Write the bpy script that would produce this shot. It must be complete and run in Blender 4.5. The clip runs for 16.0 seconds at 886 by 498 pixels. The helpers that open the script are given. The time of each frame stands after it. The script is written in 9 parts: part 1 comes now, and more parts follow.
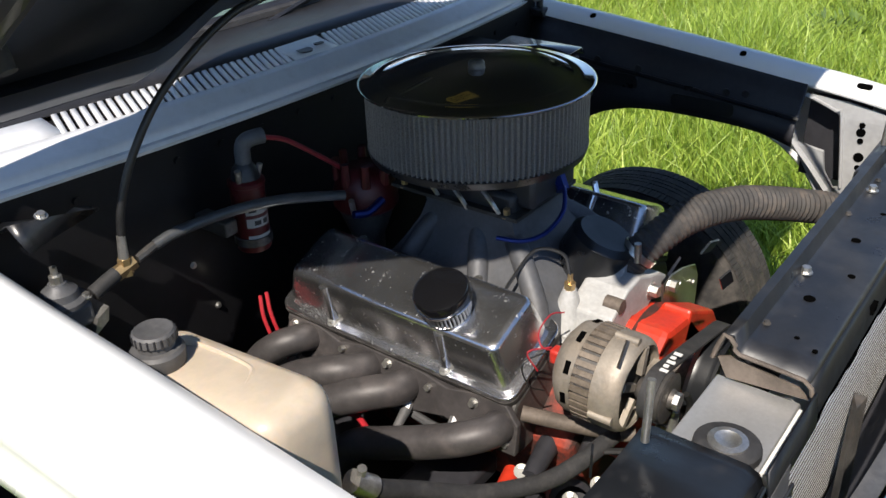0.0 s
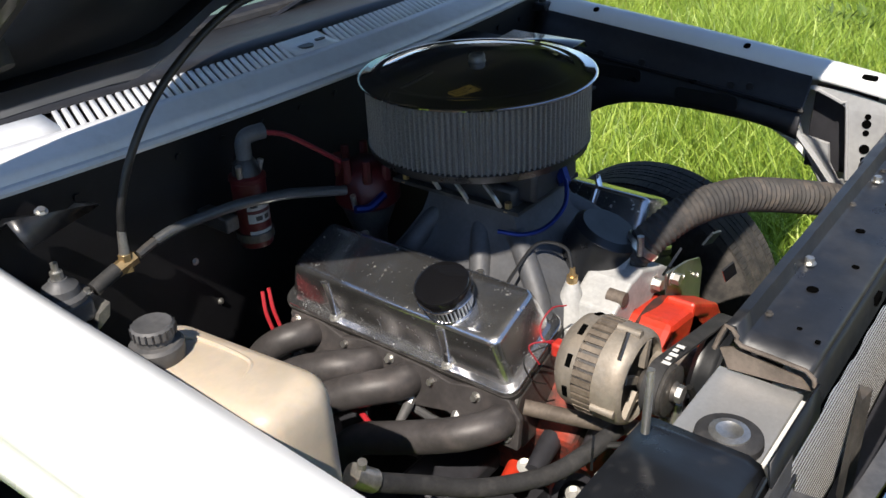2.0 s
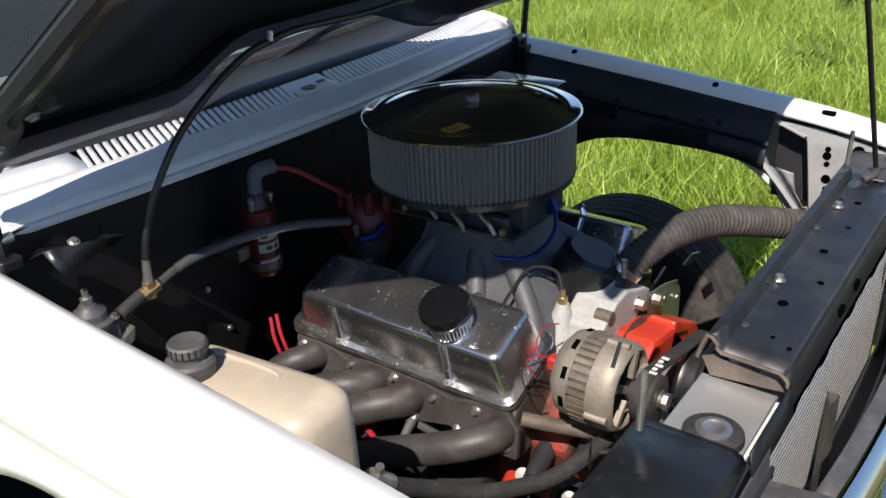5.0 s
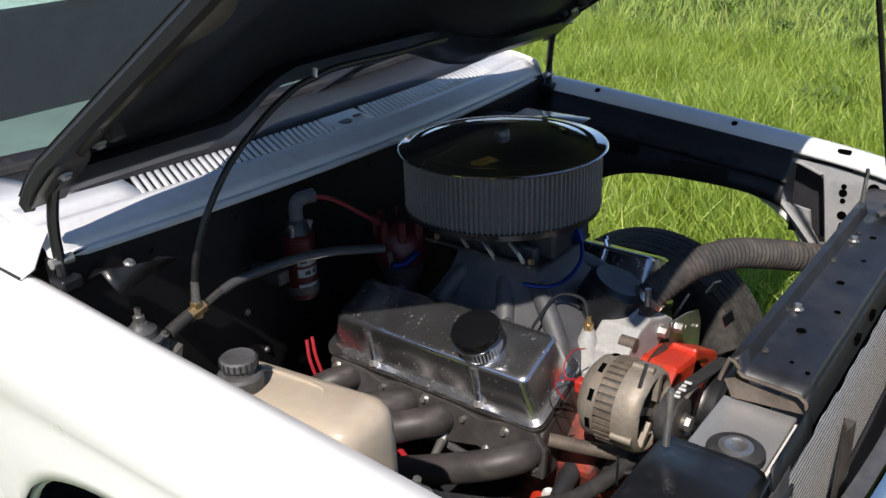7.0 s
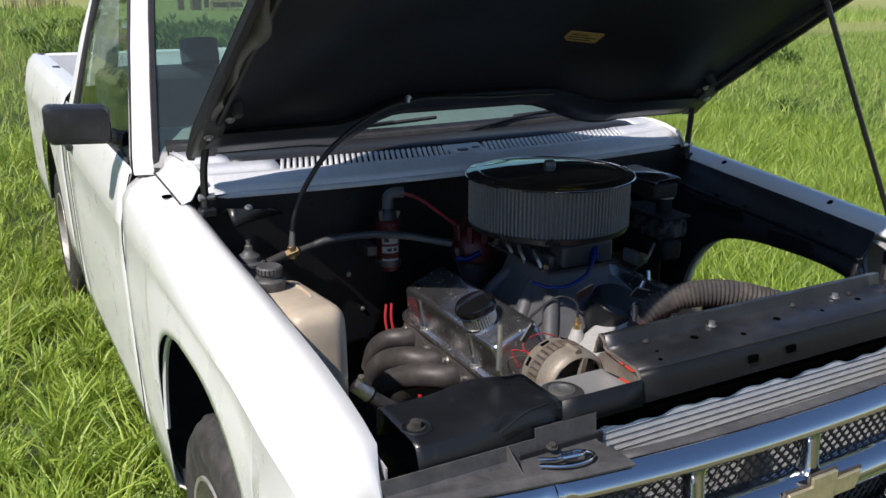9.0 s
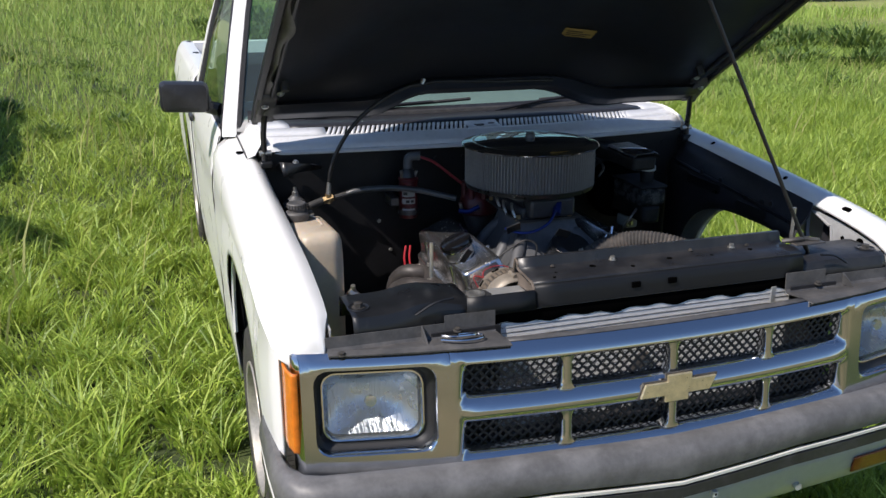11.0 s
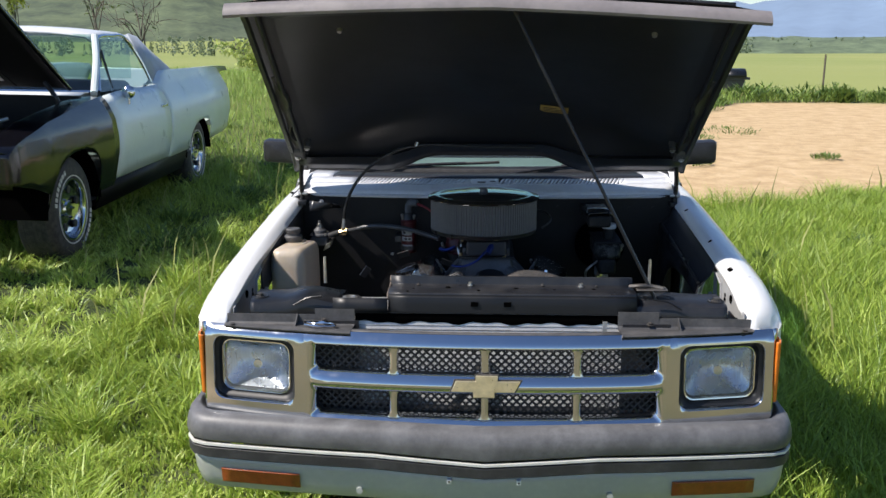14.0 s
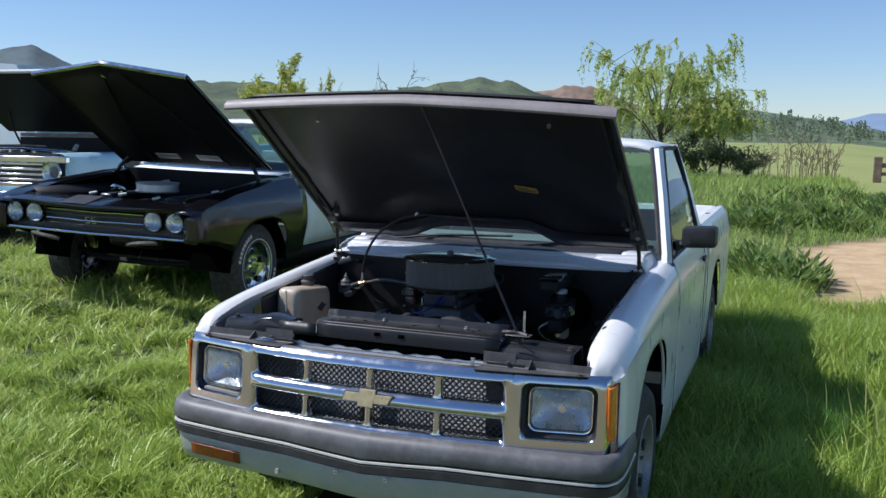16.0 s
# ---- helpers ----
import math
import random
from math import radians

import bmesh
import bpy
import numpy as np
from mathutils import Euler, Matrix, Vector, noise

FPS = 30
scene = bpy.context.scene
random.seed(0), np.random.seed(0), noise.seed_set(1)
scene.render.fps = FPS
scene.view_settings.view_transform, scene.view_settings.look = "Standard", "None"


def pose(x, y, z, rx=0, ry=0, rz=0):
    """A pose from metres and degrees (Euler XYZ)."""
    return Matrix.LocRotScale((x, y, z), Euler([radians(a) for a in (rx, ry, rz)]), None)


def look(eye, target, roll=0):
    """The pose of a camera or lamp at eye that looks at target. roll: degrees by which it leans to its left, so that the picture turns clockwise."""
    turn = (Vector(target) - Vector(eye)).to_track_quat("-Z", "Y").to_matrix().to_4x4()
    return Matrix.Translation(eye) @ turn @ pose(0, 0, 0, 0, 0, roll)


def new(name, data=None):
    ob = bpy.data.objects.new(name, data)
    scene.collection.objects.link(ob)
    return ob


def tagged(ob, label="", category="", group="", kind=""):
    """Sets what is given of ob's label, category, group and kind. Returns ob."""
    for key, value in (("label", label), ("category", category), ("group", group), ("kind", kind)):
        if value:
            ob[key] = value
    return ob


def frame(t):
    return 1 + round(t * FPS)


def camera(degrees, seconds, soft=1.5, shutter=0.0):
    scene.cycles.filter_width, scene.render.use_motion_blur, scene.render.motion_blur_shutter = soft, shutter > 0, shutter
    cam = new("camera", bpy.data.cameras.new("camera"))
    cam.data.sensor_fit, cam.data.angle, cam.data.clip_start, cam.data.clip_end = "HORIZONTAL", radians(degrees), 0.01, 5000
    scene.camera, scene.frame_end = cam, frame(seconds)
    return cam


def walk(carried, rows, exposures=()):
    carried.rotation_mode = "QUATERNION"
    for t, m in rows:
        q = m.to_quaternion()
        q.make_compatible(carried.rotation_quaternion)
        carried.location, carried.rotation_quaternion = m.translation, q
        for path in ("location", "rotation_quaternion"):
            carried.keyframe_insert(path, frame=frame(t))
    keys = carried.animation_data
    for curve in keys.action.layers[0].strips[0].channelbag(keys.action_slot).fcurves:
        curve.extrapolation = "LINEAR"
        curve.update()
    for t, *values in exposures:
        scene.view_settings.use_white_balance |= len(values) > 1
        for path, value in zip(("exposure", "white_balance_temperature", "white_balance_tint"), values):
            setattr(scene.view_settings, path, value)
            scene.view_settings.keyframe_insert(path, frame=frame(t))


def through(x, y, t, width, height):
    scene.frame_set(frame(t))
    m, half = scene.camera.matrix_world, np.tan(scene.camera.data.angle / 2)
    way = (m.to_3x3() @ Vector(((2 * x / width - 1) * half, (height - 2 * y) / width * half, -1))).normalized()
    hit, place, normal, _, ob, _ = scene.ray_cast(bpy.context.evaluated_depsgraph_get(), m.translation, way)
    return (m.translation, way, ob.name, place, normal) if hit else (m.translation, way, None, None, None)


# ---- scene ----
cam = camera(53.1, 16.0)
PATH = [
    (0, (-1.12, -0.006, 1.475), (0.27, 1.068, 0.519), -1.5),
    (0.5, (-1.113, -0.01, 1.475), (0.288, 1.075, 0.548), -1.9),
    (1, (-1.118, -0.013, 1.476), (0.29, 1.066, 0.552), -1.9),
    (1.5, (-1.117, -0.015, 1.461), (0.281, 1.062, 0.521), -1.8),
    (2, (-1.113, -0.015, 1.465), (0.264, 1.075, 0.509), -2.2),
    (2.5, (-1.121, -0.021, 1.478), (0.263, 1.078, 0.54), -2.6),
    (3, (-1.149, -0.068, 1.493), (0.25, 1.03, 0.578), -2.4),
    (3.5, (-1.179, -0.088, 1.488), (0.223, 1.015, 0.585), -1.7),
    (4, (-1.188, -0.066, 1.492), (0.25, 1.013, 0.616), -1.9),
    (4.2, (-1.201, -0.057, 1.494), (0.253, 1.004, 0.622), -2.0),
    (6.3, (-1.241, -0.016, 1.508), (0.196, 1.05, 0.614), -1.9),
    (6.5, (-1.258, -0.01, 1.512), (0.189, 1.052, 0.629), -1.5),
    (7, (-1.295, -0.055, 1.516), (0.165, 1.047, 0.706), -1.5),
    (7.5, (-1.178, -0.204, 1.511), (0.206, 1.055, 0.805), -1.9),
    (8, (-1.102, -0.371, 1.505), (0.102, 1.081, 0.841), -1.2),
    (8.5, (-1.132, -0.612, 1.472), (-0.108, 0.993, 0.86), 0.0),
    (9, (-1.136, -0.803, 1.469), (-0.224, 0.873, 0.87), 0.4),
    (9.5, (-1.069, -0.981, 1.465), (-0.287, 0.758, 0.861), 0.6),
    (10, (-1.003, -1.164, 1.471), (-0.343, 0.621, 0.858), 0.7),
    (10.2, (-1.006, -1.214, 1.48), (-0.37, 0.579, 0.865), 0.5),
    (12.3, (-0.85, -1.809, 1.561), (-0.368, 0.033, 0.947), 0.2),
    (12.5, (-0.804, -1.858, 1.554), (-0.371, 0.001, 0.959), 0.3),
    (13, (-0.642, -2.035, 1.557), (-0.247, -0.153, 1.006), 1.0),
    (13.5, (-0.325, -2.125, 1.537), (-0.123, -0.208, 1.005), 0.2),
    (14, (0.004, -2.182, 1.56), (-0.096, -0.238, 1.099), -0.2),
    (14.5, (0.328, -2.341, 1.52), (-0.013, -0.413, 1.111), 0.4),
    (15, (0.674, -2.426, 1.548), (0.133, -0.541, 1.155), 0.2),
    (15.5, (0.993, -2.42, 1.55), (0.31, -0.568, 1.226), 0.6),
    (16, (1.279, -2.543, 1.532), (0.545, -0.699, 1.279), 0.7),
]
walk(cam, [(t, look(eye, target, roll)) for t, eye, target, roll in PATH], [(0, 0.605, 6820, 12), (2.5, 0.655, 6820, 12), (4, 0.655, 6820, 12), (6.5, 0.20, 6770, 14), (7, 0.21, 6720, 14), (8, 0.94, 6820, 13), (8.6, 0.46, 6720, 13), (9.2, 0.09, 6520, 15), (10, 0.04, 6520, 15), (12.5, 0.6, 6720, 14), (13, 0.63, 6720, 15), (14, 0.41, 6570, 13), (14.5, 0.41, 6470, 12), (15, 0.43, 6220, 14), (15.5, 0.43, 6120, 14), (16, 0.1, 5890, 14)])

# ---- world, sun, exposure ----
SUN = Vector((-0.78, -0.275, 0.98)).normalized()
world = bpy.data.worlds.new("sky_world")
world.use_nodes = True
scene.world = world
_nt = world.node_tree
_sky = _nt.nodes.new("ShaderNodeTexSky")
_sky.sky_type = "NISHITA"
_sky.sun_disc = False
_sky.sun_elevation = math.asin(SUN.z)
_sky.sun_rotation = math.atan2(SUN.x, SUN.y)
_sky.altitude = 300
_sky.air_density = 1.0
_sky.dust_density = 0.12
_sky.ozone_density = 5.0
_nt.links.new(_sky.outputs[0], _nt.nodes["Background"].inputs[0])
_nt.nodes["Background"].inputs[1].default_value = 0.106
_sun = bpy.data.lights.new("sun", "SUN")
_sun.energy, _sun.angle, _sun.color = 5.0, radians(0.53), (1.0, 0.95, 0.87)
sun = new("sun", _sun)
sun.matrix_world = look((-7.8, -2.75, 9.8), (0, 0, 0))
scene.view_settings.exposure = 0.0


# ---- materials ----
class Mat:
    """A small node graph writer."""

    def __init__(self, name, base, rough=0.5, metal=0.0, coat=0.0, spec=0.5, ior=1.5):
        self.m = bpy.data.materials.new(name)
        self.m.use_nodes = True
        self.t = self.m.node_tree
        self.b = self.t.nodes["Principled BSDF"]
        self.b.inputs["Base Color"].default_value = (*base, 1)
        self.b.inputs["Roughness"].default_value = rough
        self.b.inputs["Metallic"].default_value = metal
        self.b.inputs["Coat Weight"].default_value = coat
        self.b.inputs["Coat Roughness"].default_value = 0.06
        self.b.inputs["Specular IOR Level"].default_value = spec
        self.b.inputs["IOR"].default_value = ior
        self.base = base
        self.co = None

    def n(self, kind, **kw):
        node = self.t.nodes.new(kind)
        for k, v in kw.items():
            node.inputs[k].default_value = v
        return node

    def link(self, a, b):
        self.t.links.new(a, b)

    def coords(self):
        if self.co is None:
            self.co = self.t.nodes.new("ShaderNodeTexCoord").outputs["Object"]
        return self.co

    def noise(self, scale, detail=4.0, rough=0.6, stretch=None):
        nz = self.n("ShaderNodeTexNoise", Scale=scale, Detail=detail, Roughness=rough)
        src = self.coords()
        if stretch:
            mp = self.t.nodes.new("ShaderNodeMapping")
            mp.inputs["Scale"].default_value = stretch
            self.link(src, mp.inputs[0])
            src = mp.outputs[0]
        self.link(src, nz.inputs["Vector"])
        return nz.outputs["Fac"]

    def ramp(self, fac, stops):
        r = self.t.nodes.new("ShaderNodeValToRGB")
        e = r.color_ramp.elements
        while len(e) < len(stops):
            e.new(0.5)
        for k, (p, c) in zip(e, stops):
            k.position = p
            k.color = (*c, 1) if len(c) == 3 else c
        self.link(fac, r.inputs[0])
        return r.outputs[0]

    def colour(self, fac, stops):
        self.link(self.ramp(fac, stops), self.b.inputs["Base Color"])
        return self

    def vary(self, scale, amount=0.15, scale2=None, tint=(1, 1, 1), lo=0.35, hi=0.68):
        """Two scales of colour change about the base colour."""
        f1 = self.noise(scale, 5)
        f2 = self.noise(scale2 or scale * 7.3, 3)
        mix = self.n("ShaderNodeMath")
        mix.operation = "MULTIPLY_ADD"
        self.link(f2, mix.inputs[0])
        mix.inputs[1].default_value = 0.45
        self.link(f1, mix.inputs[2])
        a = tuple(max(0, c * (1 - amount)) for c in self.base)
        b = tuple(min(1, c * (1 + amount) * t) for c, t in zip(self.base, tint))
        self.colour(mix.outputs[0], [(lo + 0.22, a), (hi + 0.22, b)])
        return self

    def roughness(self, scale, lo, hi, stretch=None):
        f = self.noise(scale, 5, 0.6, stretch)
        self.link(self.ramp(f, [(0.3, (lo,) * 3), (0.7, (hi,) * 3)]), self.b.inputs["Roughness"])
        return self

    def bump(self, scale, strength=0.2, dist=0.002, detail=4, stretch=None):
        f = self.noise(scale, detail, 0.6, stretch)
        bp = self.n("ShaderNodeBump", Strength=strength, Distance=dist)
        self.link(f, bp.inputs["Height"])
        self.link(bp.outputs[0], self.b.inputs["Normal"])
        return self

    def dust(self, scale, colour, lo=0.5, hi=0.75, amount=0.6, rough=0.85):
        """A worn or dusty layer over the base, in patches."""
        f = self.ramp(self.noise(scale, 7, 0.68), [(lo, (0, 0, 0)), (hi, (amount,) * 3)])
        mx = self.t.nodes.new("ShaderNodeMix")
        mx.data_type = "RGBA"
        self.link(f, mx.inputs[0])
        src = self.b.inputs["Base Color"]
        if src.is_linked:
            self.link(src.links[0].from_socket, mx.inputs[6])
        else:
            mx.inputs[6].default_value = src.default_value
        mx.inputs[7].default_value = (*colour, 1)
        self.link(mx.outputs[2], src)
        mr = self.t.nodes.new("ShaderNodeMix")
        self.link(f, mr.inputs[0])
        rs = self.b.inputs["Roughness"]
        if rs.is_linked:
            self.link(rs.links[0].from_socket, mr.inputs[2])
        else:
            mr.inputs[2].default_value = rs.default_value
        mr.inputs[3].default_value = rough
        self.link(mr.outputs[0], rs)
        return self

    def islands(self, stops):
        g = self.t.nodes.new("ShaderNodeNewGeometry")
        return self.colour(g.outputs["Random Per Island"], stops)


white_paint = Mat("white_paint", (0.80, 0.80, 0.79), 0.30, coat=0.35).vary(1.6, 0.025, 40).roughness(6, 0.24, 0.40).bump(900, 0.05, 0.0004).m
# White base greyed to paint in the hood's shade; grime patches over it.
cowl_paint = Mat("white_cowl_paint_shaded", (0.60, 0.61, 0.63), 0.35, coat=0.2).vary(4, 0.08, 60).dust(22, (0.34, 0.31, 0.27), 0.56, 0.82, 0.35).bump(900, 0.05, 0.0004).m
white_inner = Mat("white_inner_paint", (0.74, 0.75, 0.76), 0.5).vary(5, 0.06, 60).dust(9, (0.32, 0.29, 0.25), 0.58, 0.85, 0.35).m
# Flat black that paints in the darkness of holes and shaded recesses.
shade_black = Mat("flat_shade_black", (0.002, 0.002, 0.002), 1.0, spec=0.0).m
# Darker copy of the red wire, with the bay's shade in its base.
shaded_lead_red = Mat("red_lead_with_shade", (0.20, 0.012, 0.02), 0.5).vary(60, 0.15, 300).m
bare_grey = Mat("bare_grey_steel", (0.34, 0.345, 0.35), 0.5).vary(9, 0.12, 90).dust(14, (0.16, 0.14, 0.12), 0.55, 0.85, 0.4).m
black_sheet = Mat("black_sheet_metal", (0.009, 0.010, 0.012), 0.30).roughness(14, 0.22, 0.46).dust(17, (0.15, 0.14, 0.13), 0.55, 0.9, 0.26).bump(26, 0.10, 0.003).m
support_sheet = Mat("dusty_support_sheet", (0.014, 0.015, 0.018), 0.32).roughness(14, 0.24, 0.50).dust(15, (0.17, 0.16, 0.15), 0.46, 0.85, 0.16, 0.7).dust(70, (0.30, 0.29, 0.28), 0.66, 0.74, 0.20, 0.7).bump(26, 0.12, 0.003).m
cap_black = Mat("glossy_black_cap", (0.006, 0.006, 0.007), 0.12, coat=0.5).roughness(20, 0.08, 0.2).m
support_face = Mat("black_support_face", (0.008, 0.009, 0.011), 0.42, spec=0.35).roughness(14, 0.34, 0.55).dust(19, (0.10, 0.095, 0.09), 0.6, 0.9, 0.2, 0.7).bump(26, 0.10, 0.003).m
black_bay = Mat("black_bay_paint", (0.024, 0.024, 0.028), 0.45).vary(9, 0.25, 70).dust(13, (0.07, 0.065, 0.06), 0.6, 0.9, 0.3).bump(40, 0.12, 0.002).m
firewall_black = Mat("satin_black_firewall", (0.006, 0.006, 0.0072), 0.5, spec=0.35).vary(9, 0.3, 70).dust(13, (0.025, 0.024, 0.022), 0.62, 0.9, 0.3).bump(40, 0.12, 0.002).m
hood_under = Mat("hood_underside_black", (0.016, 0.017, 0.021), 0.4, spec=0.5).roughness(3.5, 0.34, 0.52).dust(4.5, (0.09, 0.085, 0.085), 0.62, 0.85, 0.10, 0.6).dust(28, (0.10, 0.10, 0.10), 0.70, 0.78, 0.2, 0.6).bump(5, 0.14, 0.008).m
flange_paint = Mat("worn_flange_paint", (0.050, 0.048, 0.048), 0.45).vary(9, 0.3, 80).dust(16, (0.22, 0.20, 0.19), 0.52, 0.8, 0.5, 0.6).m
hood_skin = Mat("hood_skin_grey_brown", (0.21, 0.19, 0.19), 0.5).vary(5, 0.14, 50).dust(7, (0.36, 0.33, 0.30), 0.5, 0.8, 0.4).m
black_plastic = Mat("black_plastic", (0.018, 0.018, 0.02), 0.42).vary(30, 0.2, 300).dust(40, (0.14, 0.13, 0.12), 0.55, 0.85, 0.3).bump(500, 0.1, 0.0006).m
grey_plastic = Mat("dusty_dark_plastic", (0.062, 0.062, 0.064), 0.55).vary(14, 0.25, 120).dust(20, (0.20, 0.185, 0.17), 0.45, 0.85, 0.45).bump(400, 0.1, 0.0006).m
rubber = Mat("black_rubber", (0.022, 0.022, 0.023), 0.72).vary(30, 0.25, 240).dust(35, (0.12, 0.11, 0.10), 0.5, 0.85, 0.4).bump(260, 0.2, 0.001).m
hose_rubber = Mat("dusty_hose_rubber", (0.045, 0.042, 0.04), 0.8).vary(40, 0.25, 260).dust(30, (0.22, 0.17, 0.13), 0.48, 0.8, 0.5).m
bumper_rubber = Mat("grey_bumper_rubber", (0.105, 0.105, 0.108), 0.48).vary(9, 0.22, 70).dust(13, (0.30, 0.30, 0.31), 0.47, 0.80, 0.36, 0.55).bump(300, 0.15, 0.0008).m
bumper_dark = Mat("dark_bumper_strip", (0.028, 0.028, 0.03), 0.5).vary(12, 0.2, 90).dust(20, (0.15, 0.15, 0.15), 0.5, 0.8, 0.35).m
strip_pale = Mat("pale_bumper_line", (0.62, 0.62, 0.58), 0.4).vary(20, 0.1).m
valance_paint = Mat("valance_grey_paint", (0.38, 0.40, 0.37), 0.30, coat=0.3).vary(4, 0.07, 60).dust(10, (0.33, 0.31, 0.26), 0.52, 0.85, 0.4).m
chrome = Mat("chrome", (0.59, 0.61, 0.64), 0.09, 1.0).roughness(22, 0.05, 0.17).dust(26, (0.42, 0.38, 0.33), 0.66, 0.95, 0.3, 0.5).m
chrome_clean = Mat("bright_chrome", (0.85, 0.85, 0.86), 0.05, 1.0).roughness(30, 0.03, 0.09).m
lid_chrome = Mat("air_cleaner_chrome", (0.62, 0.62, 0.64), 0.04, 1.0).roughness(18, 0.03, 0.07).m
gold = Mat("brushed_gold", (0.74, 0.64, 0.42), 0.36, 0.75).vary(40, 0.12, 300).roughness(60, 0.25, 0.42).m
alu_polish = Mat("polished_aluminium", (0.66, 0.66, 0.67), 0.2, 0.97).roughness(11, 0.15, 0.27).vary(9, 0.10, 110).dust(85, (0.80, 0.79, 0.77), 0.62, 0.66, 0.7, 0.6).dust(13, (0.10, 0.085, 0.075), 0.60, 0.9, 0.4, 0.5).bump(70, 0.05, 0.0010).m
alu_cast = Mat("cast_aluminium", (0.42, 0.42, 0.41), 0.6, 0.2).vary(18, 0.16, 160).dust(22, (0.30, 0.26, 0.21), 0.52, 0.85, 0.5).bump(420, 0.3, 0.001).m
alu_alternator = Mat("alternator_aluminium", (0.30, 0.265, 0.22), 0.55, 0.5).vary(26, 0.18, 200).dust(34, (0.24, 0.18, 0.12), 0.48, 0.82, 0.6).bump(380, 0.3, 0.001).m
alu_sheet = Mat("radiator_aluminium", (0.66, 0.66, 0.65), 0.42, 0.75).vary(20, 0.08, 180).m
fin_alu = Mat("radiator_fins", (0.78, 0.78, 0.77), 0.5, 0.1).vary(60, 0.08, 500).bump(900, 0.4, 0.001).m
stator_brown = Mat("stator_laminations", (0.19, 0.155, 0.12), 0.55, 0.4).vary(60, 0.25, 300).m
# Cast aluminium darkened to paint in shade under the air cleaner, with grime.
intake_alu = Mat("intake_aluminium_shaded", (0.085, 0.088, 0.095), 0.55, 0.3).vary(12, 0.2, 120).dust(16, (0.10, 0.09, 0.08), 0.5, 0.8, 0.6).bump(300, 0.3, 0.001).m
# Dark patches over the orange paint in deep bay shade along with grime.
patched_orange = Mat("grime_and_shade_orange", (0.40, 0.040, 0.016), 0.5).vary(14, 0.2, 90).dust(12, (0.03, 0.022, 0.018), 0.30, 0.54, 0.95).m
steel = Mat("zinc_steel", (0.55, 0.54, 0.51), 0.36, 0.9).vary(60, 0.2, 300).dust(70, (0.25, 0.20, 0.15), 0.55, 0.85, 0.4).m
plate_steel = Mat("smooth_steel_plate", (0.40, 0.41, 0.38), 0.34, 0.9).roughness(20, 0.28, 0.42).vary(24, 0.12, 160).m
dark_steel = Mat("dark_oily_steel", (0.10, 0.095, 0.09), 0.5, 0.6).vary(30, 0.3, 200).dust(28, (0.22, 0.17, 0.13), 0.5, 0.8, 0.5).m
rust_steel = Mat("rusty_steel", (0.13, 0.105, 0.085), 0.7, 0.3).vary(24, 0.3, 150).bump(200, 0.3, 0.001).m
brass = Mat("brass", (0.50, 0.36, 0.19), 0.38, 0.85).vary(50, 0.2, 260).m
zinc_yellow = Mat("yellow_zinc_bracket", (0.55, 0.44, 0.24), 0.42, 0.6).vary(40, 0.2, 220).m
header_coat = Mat("dark_header_coating", (0.055, 0.050, 0.050), 0.50, 0.25).vary(16, 0.22, 120).dust(20, (0.17, 0.14, 0.13), 0.52, 0.85, 0.45).bump(300, 0.2, 0.0008).m
gasket = Mat("oily_gasket", (0.035, 0.032, 0.03), 0.6, 0.2).vary(30, 0.3, 150).dust(30, (0.20, 0.19, 0.17), 0.5, 0.8, 0.4).m
engine_orange = Mat("engine_orange", (0.50, 0.034, 0.014), 0.42).vary(14, 0.18, 90).dust(18, (0.13, 0.06, 0.03), 0.55, 0.85, 0.5).m
red_cap = Mat("red_plastic", (0.065, 0.004, 0.006), 0.45).vary(40, 0.2, 200).m
red_wire = Mat("red_wire_rubber", (0.36, 0.018, 0.026), 0.45).vary(60, 0.15, 300).m
plug_red = Mat("red_plug_plastic", (0.42, 0.030, 0.020), 0.4).vary(60, 0.15, 300).m
blue_metal = Mat("blue_anodised", (0.008, 0.022, 0.14), 0.35, 0.6).vary(60, 0.15, 300).m
black_wire = Mat("black_wire", (0.012, 0.012, 0.012), 0.45).vary(90, 0.2, 400).m
label_white = Mat("white_label", (0.62, 0.62, 0.60), 0.5).vary(60, 0.1, 300).m
label_yellow = Mat("yellow_label", (0.36, 0.25, 0.075), 0.6).vary(60, 0.15, 300).m
cream_plastic = Mat("aged_cream_plastic", (0.50, 0.425, 0.335), 0.42).vary(7, 0.10, 60, (1.0, 0.97, 0.93)).dust(12, (0.42, 0.28, 0.14), 0.55, 0.85, 0.35, 0.5)
cream_plastic.b.inputs["Subsurface Weight"].default_value = 0.25
cream_plastic.b.inputs["Subsurface Radius"].default_value = (0.02, 0.012, 0.006)
cream_plastic = cream_plastic.m
clear_hose = Mat("clear_grey_hose", (0.05, 0.053, 0.056), 0.32).vary(50, 0.2, 300).m
amber = Mat("amber_lens", (0.75, 0.20, 0.02), 0.18, coat=0.6).vary(60, 0.15, 400).bump(700, 0.4, 0.001).m
amber_dull = Mat("dull_amber_lens", (0.24, 0.055, 0.014), 0.3, coat=0.4).vary(50, 0.2, 300).bump(600, 0.4, 0.001).m
tyre_rubber = Mat("tyre_rubber", (0.028, 0.027, 0.027), 0.75).vary(20, 0.25, 140).dust(24, (0.16, 0.14, 0.12), 0.42, 0.8, 0.5).bump(200, 0.2, 0.001).m
tyre_letter = Mat("white_tyre_letters", (0.62, 0.60, 0.56), 0.6).vary(60, 0.15, 300).m
